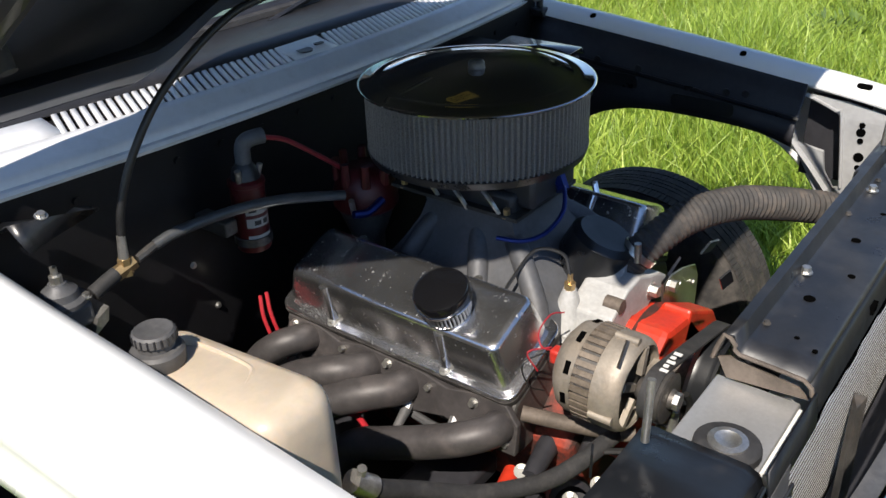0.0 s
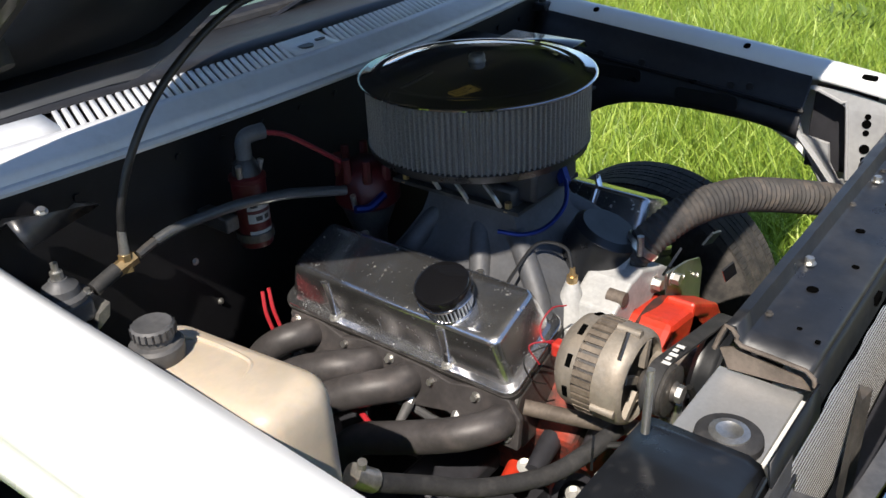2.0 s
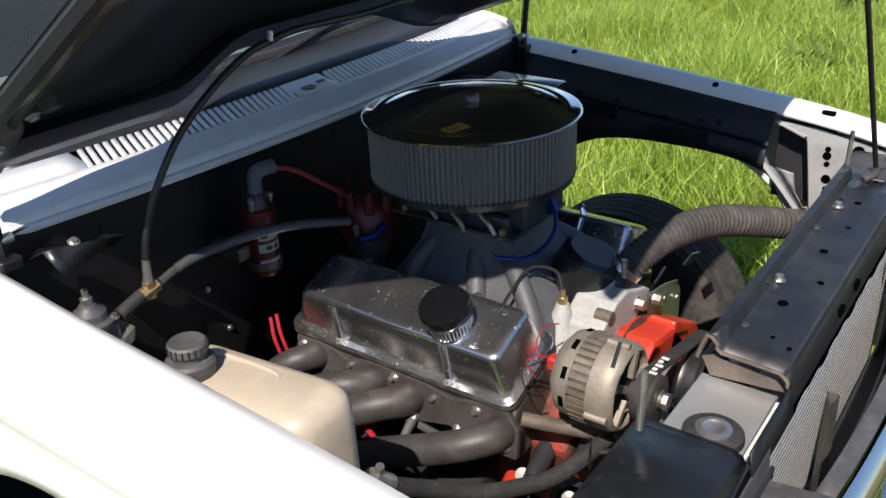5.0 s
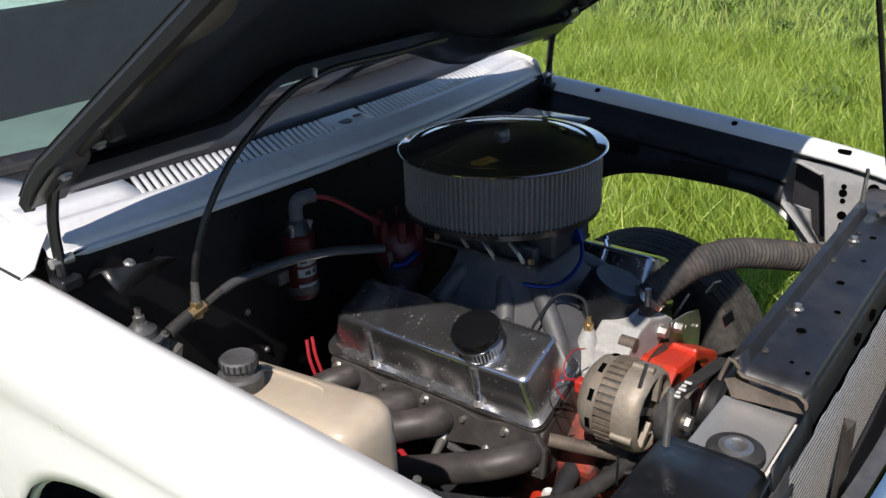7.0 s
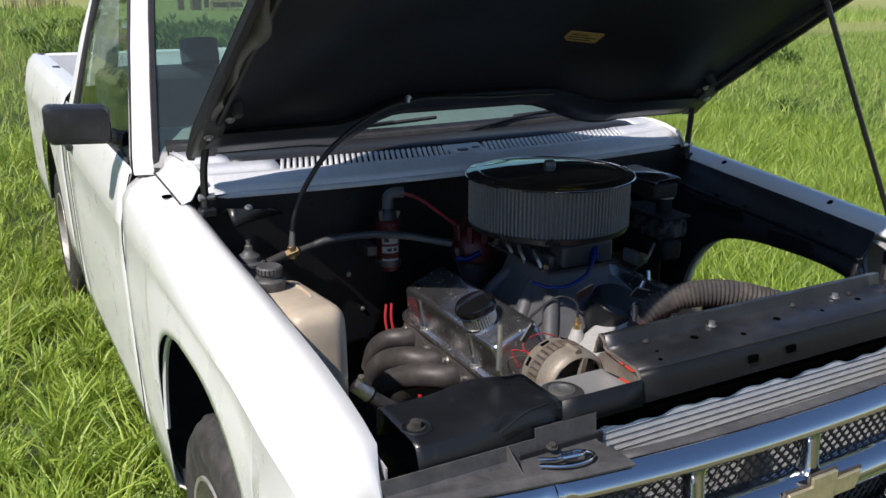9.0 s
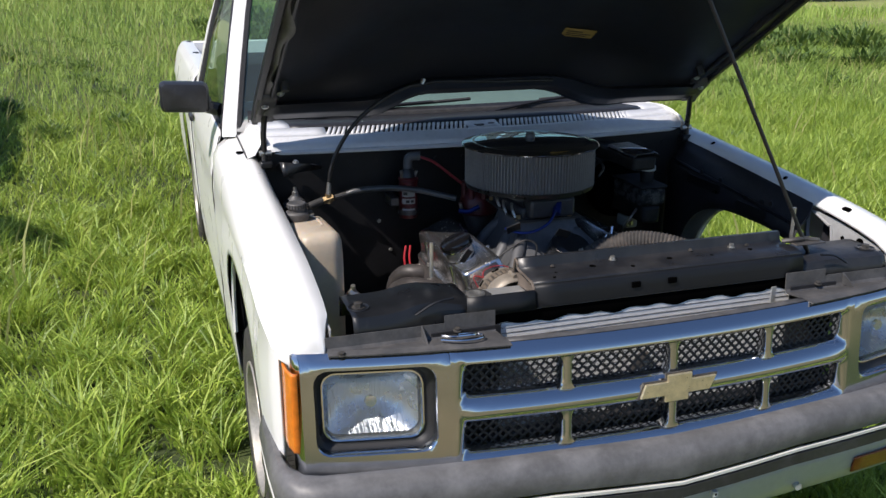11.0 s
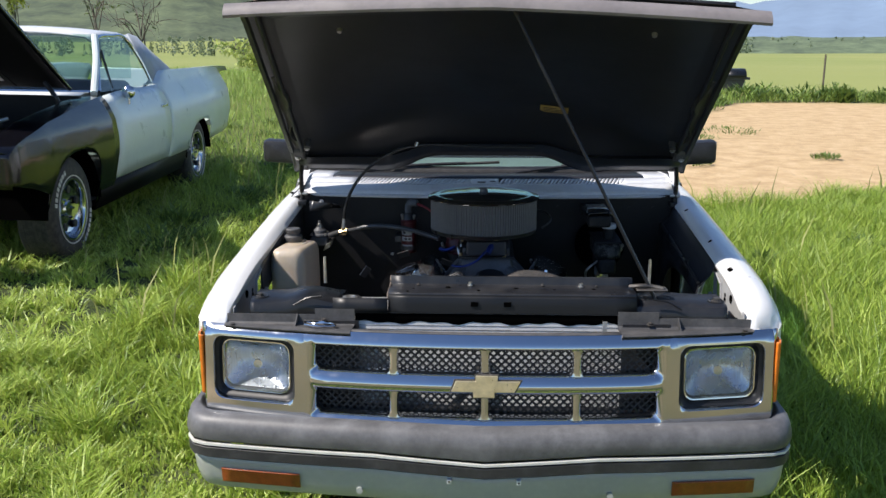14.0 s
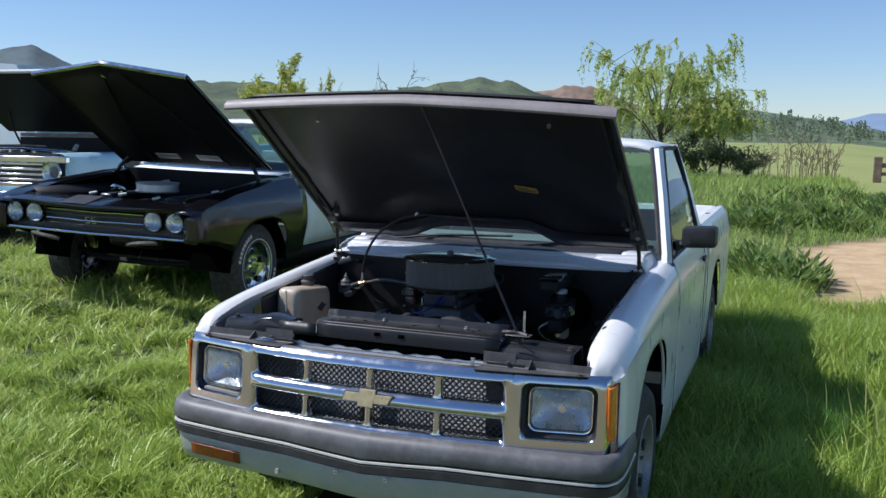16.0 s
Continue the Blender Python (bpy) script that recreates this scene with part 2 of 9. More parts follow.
wheel_steel = Mat("painted_wheel_steel", (0.42, 0.40, 0.36), 0.45, 0.5).vary(22, 0.2, 150).dust(20, (0.25, 0.18, 0.12), 0.5, 0.8, 0.5).m
cab_dark = Mat("dark_cab_trim", (0.018, 0.020, 0.026), 0.7).vary(14, 0.25, 120).bump(200, 0.2, 0.001).m
cab_blue = Mat("blue_grey_cab_trim", (0.030, 0.038, 0.055), 0.8).vary(12, 0.2, 100).bump(240, 0.3, 0.001).m


def pane_mat(name, tint, fac):
    """Thin tinted window glass: mostly clear, with a mirror share."""
    m = bpy.data.materials.new(name)
    m.use_nodes = True
    t = m.node_tree
    t.nodes.remove(t.nodes["Principled BSDF"])
    tr = t.nodes.new("ShaderNodeBsdfTransparent")
    tr.inputs[0].default_value = (*tint, 1)
    gl = t.nodes.new("ShaderNodeBsdfGlossy")
    gl.inputs["Roughness"].default_value = 0.02
    gl.inputs["Color"].default_value = (0.9, 0.95, 0.95, 1)
    lw = t.nodes.new("ShaderNodeLayerWeight")
    lw.inputs[0].default_value = 0.5
    pw = t.nodes.new("ShaderNodeMath")
    pw.operation = "POWER"
    pw.inputs[1].default_value = 4.5
    t.links.new(lw.outputs["Facing"], pw.inputs[0])
    fr = t.nodes.new("ShaderNodeMath")
    fr.operation = "MULTIPLY_ADD"
    fr.inputs[1].default_value = 0.75
    fr.inputs[2].default_value = fac
    t.links.new(pw.outputs[0], fr.inputs[0])
    mx = t.nodes.new("ShaderNodeMixShader")
    t.links.new(fr.outputs[0], mx.inputs[0])
    t.links.new(tr.outputs[0], mx.inputs[1])
    t.links.new(gl.outputs[0], mx.inputs[2])
    t.links.new(mx.outputs[0], t.nodes["Material Output"].inputs[0])
    return m


auto_glass = pane_mat("tinted_auto_glass", (0.66, 0.80, 0.74), 0.07)
def dusty(m, colour, share):
    """Lays a thin even film of dust over a pane."""
    t = m.node_tree
    d = t.nodes.new("ShaderNodeBsdfDiffuse")
    d.inputs[0].default_value = (*colour, 1)
    mx = t.nodes.new("ShaderNodeMixShader")
    mx.inputs[0].default_value = share
    t.links.new(t.nodes["Material Output"].inputs[0].links[0].from_socket, mx.inputs[1])
    t.links.new(d.outputs[0], mx.inputs[2])
    t.links.new(mx.outputs[0], t.nodes["Material Output"].inputs[0])
    return m


windshield_glass = dusty(pane_mat("dusty_windshield_glass", (0.55, 0.70, 0.66), 0.06), (0.60, 0.70, 0.64), 0.035)
lamp_glass = pane_mat("headlamp_glass", (0.93, 0.95, 0.95), 0.05)
lamp_glass = dusty(lamp_glass, (0.62, 0.68, 0.74), 0.10)
lamp_bowl = Mat("lamp_reflector", (0.55, 0.58, 0.63), 0.28, 1.0).roughness(40, 0.22, 0.36).bump(260, 0.8, 0.003, 2, (1, 0.04, 0.04)).m
mesh_steel = Mat("grille_mesh_black", (0.012, 0.012, 0.013), 0.5).vary(40, 0.2, 200).m


def filter_mat():
    """Pleated filter under a fine wire mesh."""
    m = Mat("pleated_filter_mesh", (0.17, 0.175, 0.18), 0.5, 0.35)
    v = m.n("ShaderNodeTexVoronoi", Scale=620.0)
    m.link(m.coords(), v.inputs["Vector"])
    m.colour(v.outputs["Distance"], [(0.15, (0.085, 0.086, 0.088)), (0.42, (0.13, 0.131, 0.133)), (0.62, (0.18, 0.18, 0.182))])
    bp = m.n("ShaderNodeBump", Strength=0.25, Distance=0.0006)
    m.link(v.outputs["Distance"], bp.inputs["Height"])
    m.link(bp.outputs[0], m.b.inputs["Normal"])
    return m.m


filter_mesh = filter_mat()


# ---- mesh tools ----
def thing(name, label, category, loc=(0, 0, 0), group="", kind=""):
    ob = new(name)
    ob.empty_display_size = 0.1
    ob.location = loc
    return tagged(ob, label, category, group, kind)


def finish(ob, smooth, bevel, solid, seg=2):
    me = ob.data
    if smooth:
        me.shade_smooth()
    if solid:
        s = ob.modifiers.new("solid", "SOLIDIFY")
        s.thickness, s.offset = abs(solid), (1 if solid > 0 else -1)
    if bevel:
        b = ob.modifiers.new("bevel", "BEVEL")
        b.width, b.segments, b.limit_method, b.angle_limit = bevel, seg, "ANGLE", radians(40)
        b.harden_normals = False
    if smooth:
        me.set_sharp_from_angle(angle=radians(38))


def mesh_of(bm, name, mat, recalc=True):
    if recalc:
        bmesh.ops.recalc_face_normals(bm, faces=bm.faces)
    me = bpy.data.meshes.new(name)
    bm.to_mesh(me)
    bm.free()
    me.materials.append(mat)
    return me


def part(name, bm, mat, parent, label="", smooth=True, bevel=0.0, solid=0.0, seg=2):
    """One mesh under a thing or a part; its coordinates are those of the place, whatever the parent's."""
    ob = new(name, mesh_of(bm, name, mat))
    ob.parent = parent
    if parent.type == "EMPTY":
        ob.matrix_parent_inverse = Matrix.Translation(-parent.location)
    finish(ob, smooth, bevel, solid, seg)
    return tagged(ob, label)


def solo(name, bm, mat, label, category, group="", kind="", smooth=True, bevel=0.0, solid=0.0):
    ob = new(name, mesh_of(bm, name, mat))
    finish(ob, smooth, bevel, solid)
    return tagged(ob, label, category, group, kind)


def box(bm, x0, x1, y0, y1, z0, z1, m=None):
    vs = [bm.verts.new((x, y, z)) for z in (z0, z1) for y in (y0, y1) for x in (x0, x1)]
    if m is not None:
        for v in vs:
            v.co = m @ v.co
    for f in ((0, 2, 3, 1), (4, 5, 7, 6), (0, 1, 5, 4), (2, 6, 7, 3), (0, 4, 6, 2), (1, 3, 7, 5)):
        bm.faces.new([vs[i] for i in f])
    return vs


def B(*a):
    bm = bmesh.new()
    box(bm, *a)
    return bm


def ring_faces(bm, rings, closed=True):
    for a, b in zip(rings, rings[1:]):
        k = len(a)
        for i in range(k if closed else k - 1):
            j = (i + 1) % k
            bm.faces.new((a[i], a[j], b[j], b[i]))


def loft(bm, rows, closed=False, caps=False):
    """A skin over rows of points."""
    rings = [[bm.verts.new(p) for p in r] for r in rows]
    ring_faces(bm, rings, closed)
    if caps:
        bm.faces.new(list(reversed(rings[0])))
        bm.faces.new(rings[-1])
    return rings


def L(rows, closed=False, caps=False):
    bm = bmesh.new()
    loft(bm, rows, closed, caps)
    return bm


def basis(d):
    d = Vector(d).normalized()
    u = d.orthogonal().normalized()
    return u, d.cross(u)


def cyl(bm, a, b, r, r2=None, n=16, caps=True):
    a, b = Vector(a), Vector(b)
    r2 = r if r2 is None else r2
    u, v = basis(b - a)
    ring = lambda p, q: [p + q * (math.cos(t) * u + math.sin(t) * v) for t in (2 * math.pi * i / n for i in range(n))]
    loft(bm, [ring(a, r), ring(b, r2)], True, caps)


def C(a, b, r, r2=None, n=16):
    bm = bmesh.new()
    cyl(bm, a, b, r, r2, n)
    return bm


def smooth_path(pts, steps=6):
    pts = [Vector(p) for p in pts]
    if len(pts) < 3:
        return pts
    q = [2 * pts[0] - pts[1]] + pts + [2 * pts[-1] - pts[-2]]
    out = []
    for i in range(1, len(q) - 2):
        p0, p1, p2, p3 = q[i - 1:i + 3]
        for s in range(steps):
            t = s / steps
            out.append(0.5 * ((2 * p1) + (p2 - p0) * t + (2 * p0 - 5 * p1 + 4 * p2 - p3) * t * t + (3 * p1 - p0 - 3 * p2 + p3) * t ** 3))
    out.append(pts[-1])
    return out


def tube(bm, pts, r, n=10, steps=6, rfun=None):
    path = smooth_path(pts, steps)
    up = None
    rings = []
    for i, p in enumerate(path):
        d = (path[min(i + 1, len(path) - 1)] - path[max(i - 1, 0)]).normalized()
        up = d.orthogonal().normalized() if up is None else (up - d * up.dot(d)).normalized()
        v = d.cross(up)
        rr = rfun(i / (len(path) - 1), i) if rfun else r
        rings.append([bm.verts.new(p + rr * (math.cos(t) * up + math.sin(t) * v)) for t in (2 * math.pi * k / n for k in range(n))])
    ring_faces(bm, rings)
    bm.faces.new(list(reversed(rings[0])))
    bm.faces.new(rings[-1])


def T(pts, r, n=10, steps=6, rfun=None):
    bm = bmesh.new()
    tube(bm, pts, r, n, steps, rfun)
    return bm


def lathe(bm, prof, centre, axis=(0, 0, 1), n=32, close=True):
    """Turns a profile of (radius, height) about an axis through centre."""
    c, d = Vector(centre), Vector(axis).normalized()
    u, v = basis(d)
    rings = []
    for r, h in prof:
        if r < 1e-5:
            rings.append([bm.verts.new(c + d * h)])
        else:
            rings.append([bm.verts.new(c + d * h + r * (math.cos(t) * u + math.sin(t) * v)) for t in (2 * math.pi * i / n for i in range(n))])
    for a, b in zip(rings, rings[1:]):
        if len(a) == 1 and len(b) == 1:
            continue
        for i in range(n):
            j = (i + 1) % n
            f = [a[0], b[j], b[i]] if len(a) == 1 else [a[i], a[j], b[0]] if len(b) == 1 else [a[i], a[j], b[j], b[i]]
            bm.faces.new(f)


def LA(prof, centre, axis=(0, 0, 1), n=32):
    bm = bmesh.new()
    lathe(bm, prof, centre, axis, n)
    return bm


def prism(bm, poly, to3, depth):
    """A flat outline pushed to a thickness: to3(u, v, w) gives the place."""
    a = [bm.verts.new(to3(u, v, 0)) for u, v in poly]
    b = [bm.verts.new(to3(u, v, depth)) for u, v in poly]
    bm.faces.new(list(reversed(a)))
    bm.faces.new(b)
    for i in range(len(a)):
        j = (i + 1) % len(a)
        bm.faces.new((a[i], a[j], b[j], b[i]))


def P(poly, to3, depth):
    bm = bmesh.new()
    prism(bm, poly, to3, depth)
    return bm


def rrect(w, h, r, n=4, cx=0.0, cy=0.0):
    """A rounded rectangle's outline."""
    out = []
    for sx, sy, a0 in ((1, 1, 0), (-1, 1, 90), (-1, -1, 180), (1, -1, 270)):
        for i in range(n + 1):
            a = radians(a0 + 90 * i / n)
            out.append((cx + sx * (w / 2 - r) + r * math.cos(a), cy + sy * (h / 2 - r) + r * math.sin(a)))
    return out


def lerp(a, b, t):
    return a + (b - a) * t


def table(x, pts):
    """Straight lines through (x, y) pairs."""
    for (x0, y0), (x1, y1) in zip(pts, pts[1:]):
        if x <= x1:
            return lerp(y0, y1, max(0.0, (x - x0) / (x1 - x0)))
    return pts[-1][1]


def steps(a, b, n):
    return [a + (b - a) * i / n for i in range(n + 1)]


def hexbolt(bm, at, axis, r=0.007, h=0.006):
    a = Vector(at)
    d = Vector(axis).normalized()
    cyl(bm, a, a + d * 0.0015, r * 1.5, n=12)
    cyl(bm, a + d * 0.0015, a + d * h, r, n=6)


def bolts(name, parent, mat, spots, axis, r=0.007, h=0.006, label=""):
    for s in spots:
        bm = bmesh.new()
        hexbolt(bm, s, axis, r, h)
        part(name, bm, mat, parent, label, smooth=False)


# ---- ground and distance ----
def ground_z(x, y):
    """Height of the field: nearly level, a little higher to the passenger side."""
    rise = 0.045 * max(0.0, min(7.0, -x - 0.6)) * min(1.0, max(0.0, 1.0 - (abs(y - 3) - 9) / 12))
    return rise + 0.03 * noise.noise(Vector((x * 0.25, y * 0.25, 0.3))) * min(1.0, math.hypot(x, y) / 6)


def dirt_at(x, y):
    """How far a place lies inside the bare sandy patch (above 0: inside)."""
    wob = 0.9 * noise.noise(Vector((x * 0.45, y * 0.45, 2.0))) + 0.35 * noise.noise(Vector((x * 1.9, y * 1.9, 5.0)))
    west = table(y, [(5.5, 1.5), (6.3, 1.25), (11.0, 1.25), (12.4, 2.3), (15.5, 3.3), (20.0, 6.0), (22.0, 8.0)])
    east = table(y, [(6.0, 2.9), (6.9, 3.9), (8.6, 5.9), (11.0, 7.7), (13.8, 10.2), (18.0, 12.5), (22.0, 13.0)])
    a = 0.8 * min(x - west, east - x, y - 6.0, 20.5 - y, 1.2)
    b = 1 - ((x + 3.6) / 1.7) ** 2 - ((y + 1.1) / 1.0) ** 2
    c = (-1.3 - y) * 0.8
    c = min(-0.01 + 0.06 * wob, c)
    return max(a, b - 0.1, c - 0.45 * wob) + 0.45 * wob


def valley(x, y):
    """The wide field falls away slowly on the driver's side."""
    turn = min(1.0, max(0.0, (math.degrees(math.atan2(x, max(1.0, y))) - 3) / 7))
    return -6.6 * turn * min(1.0, max(0.0, (math.hypot(x, y) - 45) / 470)) if y > 0 else 0.0


def ground_mesh():
    bm = bmesh.new()
    ax = [-3500, -1200, -400, -150, -70, -40] + steps(-26, 26, 130) + [33, 40, 55, 70, 100, 150, 250, 400, 700, 1200, 3500]
    ay = [-3500, -900, -200, -60, -25] + steps(-14, 44, 145) + [52, 60, 80, 100, 150, 200, 350, 500, 800, 1500, 4200]
    loft(bm, [[(x, y, ground_z(x, y) + valley(x, y)) for y in ay] for x in ax])
    return bm


gm = Mat("meadow_soil", (0.06, 0.085, 0.02), 0.95)
gco = gm.n("ShaderNodeAttribute")
gco.attribute_name = "bare"
green = gm.ramp(gm.noise(0.9, 8, 0.7), [(0.30, (0.022, 0.034, 0.010)), (0.50, (0.045, 0.065, 0.016)), (0.72, (0.09, 0.11, 0.03))])
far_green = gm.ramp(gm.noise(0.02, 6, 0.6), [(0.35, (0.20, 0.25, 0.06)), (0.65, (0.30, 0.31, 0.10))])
sand = gm.ramp(gm.noise(3.2, 9, 0.7), [(0.28, (0.36, 0.24, 0.12)), (0.52, (0.52, 0.37, 0.20)), (0.75, (0.64, 0.48, 0.29))])
gmix = gm.t.nodes.new("ShaderNodeMix")
gmix.data_type = "RGBA"
gm.link(gco.outputs["Fac"], gmix.inputs[0])
gm.link(green, gmix.inputs[6])
gm.link(sand, gmix.inputs[7])
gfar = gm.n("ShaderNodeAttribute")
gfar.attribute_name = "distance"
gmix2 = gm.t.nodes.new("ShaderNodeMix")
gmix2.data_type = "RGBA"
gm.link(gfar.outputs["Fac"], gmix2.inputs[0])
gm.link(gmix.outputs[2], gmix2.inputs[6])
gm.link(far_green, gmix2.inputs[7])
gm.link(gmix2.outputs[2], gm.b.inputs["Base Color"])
gm.bump(7, 0.6, 0.05, 8)
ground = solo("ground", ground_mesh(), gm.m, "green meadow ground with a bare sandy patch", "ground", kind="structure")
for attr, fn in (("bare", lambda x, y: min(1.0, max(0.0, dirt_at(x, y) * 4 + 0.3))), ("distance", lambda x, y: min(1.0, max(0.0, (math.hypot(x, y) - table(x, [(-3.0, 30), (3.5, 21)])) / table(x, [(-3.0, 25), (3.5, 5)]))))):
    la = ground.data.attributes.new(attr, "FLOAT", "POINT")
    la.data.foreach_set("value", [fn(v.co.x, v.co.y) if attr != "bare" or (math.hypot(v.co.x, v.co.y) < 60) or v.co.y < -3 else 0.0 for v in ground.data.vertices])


def ridge(name, label, dist, a0, a1, heights, mat, rough, seed):
    """A hill range: bearings in degrees from ahead, to the right; heights in metres."""
    bm = bmesh.new()
    n = 120
    rows = []
    for i in range(n + 1):
        a = lerp(a0, a1, i / n)
        h = table(a, heights)
        h += rough * noise.noise(Vector((a * 0.9, seed, 0))) + rough * 0.4 * noise.noise(Vector((a * 3.7, seed, 4)))
        row = []
        for k, fr in enumerate((0.0, 0.25, 0.5, 0.75, 0.93, 1.0)):
            d = dist * (1 - 0.34 * (1 - fr))
            z = max(0.0, h) * (fr ** 1.4) + (0 if fr == 0 else rough * 0.5 * noise.noise(Vector((a * 2.0, k * 1.7, seed))))
            row.append((d * math.sin(radians(a)), d * math.cos(radians(a)), z - (11 if fr == 0 else 0)))
        rows.append(row)
    loft(bm, rows)
    return solo(name, bm, mat, label, "hill", kind="structure")


hill_green = Mat("wooded_hill", (0.075, 0.105, 0.062), 1.0)
hill_green.vary(0.02, 0.35, 0.12, (1.15, 1.05, 0.9))
# The wooded ridge and blue range carry distance haze in their colours.
hill_haze = Mat("wooded_ridge_haze_tint", (0.10, 0.14, 0.085), 1.0).vary(0.05, 0.35, 0.25, (1.1, 1.05, 0.95)).m
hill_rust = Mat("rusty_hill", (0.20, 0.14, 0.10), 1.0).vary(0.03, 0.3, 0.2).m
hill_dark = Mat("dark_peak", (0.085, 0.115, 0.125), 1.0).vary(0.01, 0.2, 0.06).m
hill_blue = Mat("blue_hill_haze_tint", (0.17, 0.24, 0.34), 1.0).vary(0.003, 0.08, 0.02).m

# ---- the white pickup: body ----
truck = thing("pickup_truck", "white compact pickup truck with its hood propped open", "pickup truck", (0, 1.2, 0))

FENDER_H = [(0.08, 0.800), (0.10, 0.822), (0.13, 0.845), (0.18, 0.866), (0.26, 0.885), (0.40, 0.905), (0.70, 0.936), (1.10, 0.972), (1.45, 0.990)]
WHEEL_F, WHEEL_R, TYRE_R = 0.77, 3.50, 0.305


def wheel_cut(y, yc, half, top, zc=0.33, power=2.8):
    """Height of a wheel opening's edge, or nothing outside it."""
    k = abs(y - yc) / half
    return zc + (top - zc) * (1 - k ** power) ** (1 / power) if k < 1 else None


def cut_steps(y0, y1, yc, half, n=28):
    ys = set(round(v, 4) for v in steps(y0, y1, n))
    for a in steps(-90, 90, 22):
        ys.add(round(yc + half * math.sin(radians(a)) * 0.9999, 4))
    ys.update((round(yc - half - 0.0005, 4), round(yc + half + 0.0005, 4)))
    return sorted(y for y in ys if y0 <= y <= y1)


def fender_h(y):
    """The fender's crest, its corners eased."""
    return table(y, FENDER_H) if y < 0.2 else sum(table(y + d, FENDER_H) for d in (-0.09, -0.06, -0.03, 0.0, 0.03, 0.06, 0.09)) / 7 + 0.002


def fender_row(s, y):
    h = fender_h(y) + (0.010 if s > 0 and y > 0.2 else 0.0)
    low = wheel_cut(y, WHEEL_F, 0.40, 0.765)
    if low is None:
        low = 0.776 if y < 0.165 else 0.34 if y < 0.37 else 0.26
    nose = table(y, [(0.08, 0.035), (0.16, 0.012), (0.3, 0.0)])
    w = 0.822 - nose
    e = lerp(0.012, 0.027, min(1.0, max(0.0, (y - 0.4) / 0.5)))
    out = [(0.698, h - e - 0.020), (0.699, h - e), (0.708, h - 0.58 * e), (0.720, h - 0.2 * e), (0.733, h), (0.768, h - 0.009), (w - 0.022, h - 0.034), (w - 0.006, h - 0.062)]
    if s > 0:
        out[:4] = [(0.689, h - 0.030), (0.691, h - 0.022), (0.702, h - 0.010), (0.716, h - 0.002)]
    belt = max(min(0.845, h - 0.07), low + 0.012)
    skin = lambda z: w + table(z, [(0.26, -0.022), (0.45, -0.008), (0.62, 0.002), (0.75, 0.004), (0.832, -0.003), (0.846, 0.001)])
    rest = [(w + 0.001, belt), (skin(belt - 0.008), belt - 0.008)] + [(skin(lerp(belt - 0.008, low, k)), lerp(belt - 0.008, low, k)) for k in (0.2, 0.4, 0.6, 0.8, 1.0)]
    k = max(0.0, 1 - (y - 0.08) / 0.12)
    k = k * k * (3 - 2 * k)
    turned = [(x + 0.045 * k * max(0.0, min(1.0, (0.725 - x) / 0.06)), z) for x, z in out + rest]
    # the nose follows the grille's curve
    return [(s * x, y + k * (0.045 + 0.085 * (x / 0.76) ** 2.2 - 0.08), max(z, low)) for x, z in turned]


for side in (-1, 1):
    rows = [fender_row(side, y) for y in cut_steps(0.08, 1.45, WHEEL_F, 0.40)]
    f = part("front_fender", L(rows), white_paint, truck, "white painted front fender with a thin body crease", solid=-0.003)
    nose_bm = bmesh.new()
    r0 = fender_row(side, 0.08)
    loft(nose_bm, [[(x, y, z) for x, y, z in r0[:10]], [(x, y + 0.001, max(0.776, z - 0.012)) for x, y, z in r0[:10]], [(x * 0.998, y + 0.004, 0.770) for x, y, z in r0[:10]]])
    part("fender_nose", nose_bm, white_paint, f, solid=-0.003)
    # bolt slot near the cowl and two holes in the front lip
    part("bolt_hole", C((side * 0.755, 1.205, 0.9760), (side * 0.755, 1.205, 0.9800), 0.011, n=14), shade_black, f)
    for y in (0.353, 0.60, 0.955) if side > 0 else ():
        part("slot", P(rrect(0.012, 0.030 if y < 0.5 else 0.014, 0.005), lambda u, v, w: (side * 0.709 + u, y + v, fender_h(y) + 0.0045 + (u * side) * 0.57 + w), 0.0014), shade_black, f, smooth=False)
    # wheel opening's rolled inner edge
    lip = [(side * 0.806, y, wheel_cut(y, WHEEL_F, 0.40, 0.765)) for y in (WHEEL_F + 0.399 * math.sin(radians(a)) for a in steps(-86, 86, 26))]
    part("wheel_lip", T(lip, 0.007, 6, 1), white_paint, f)

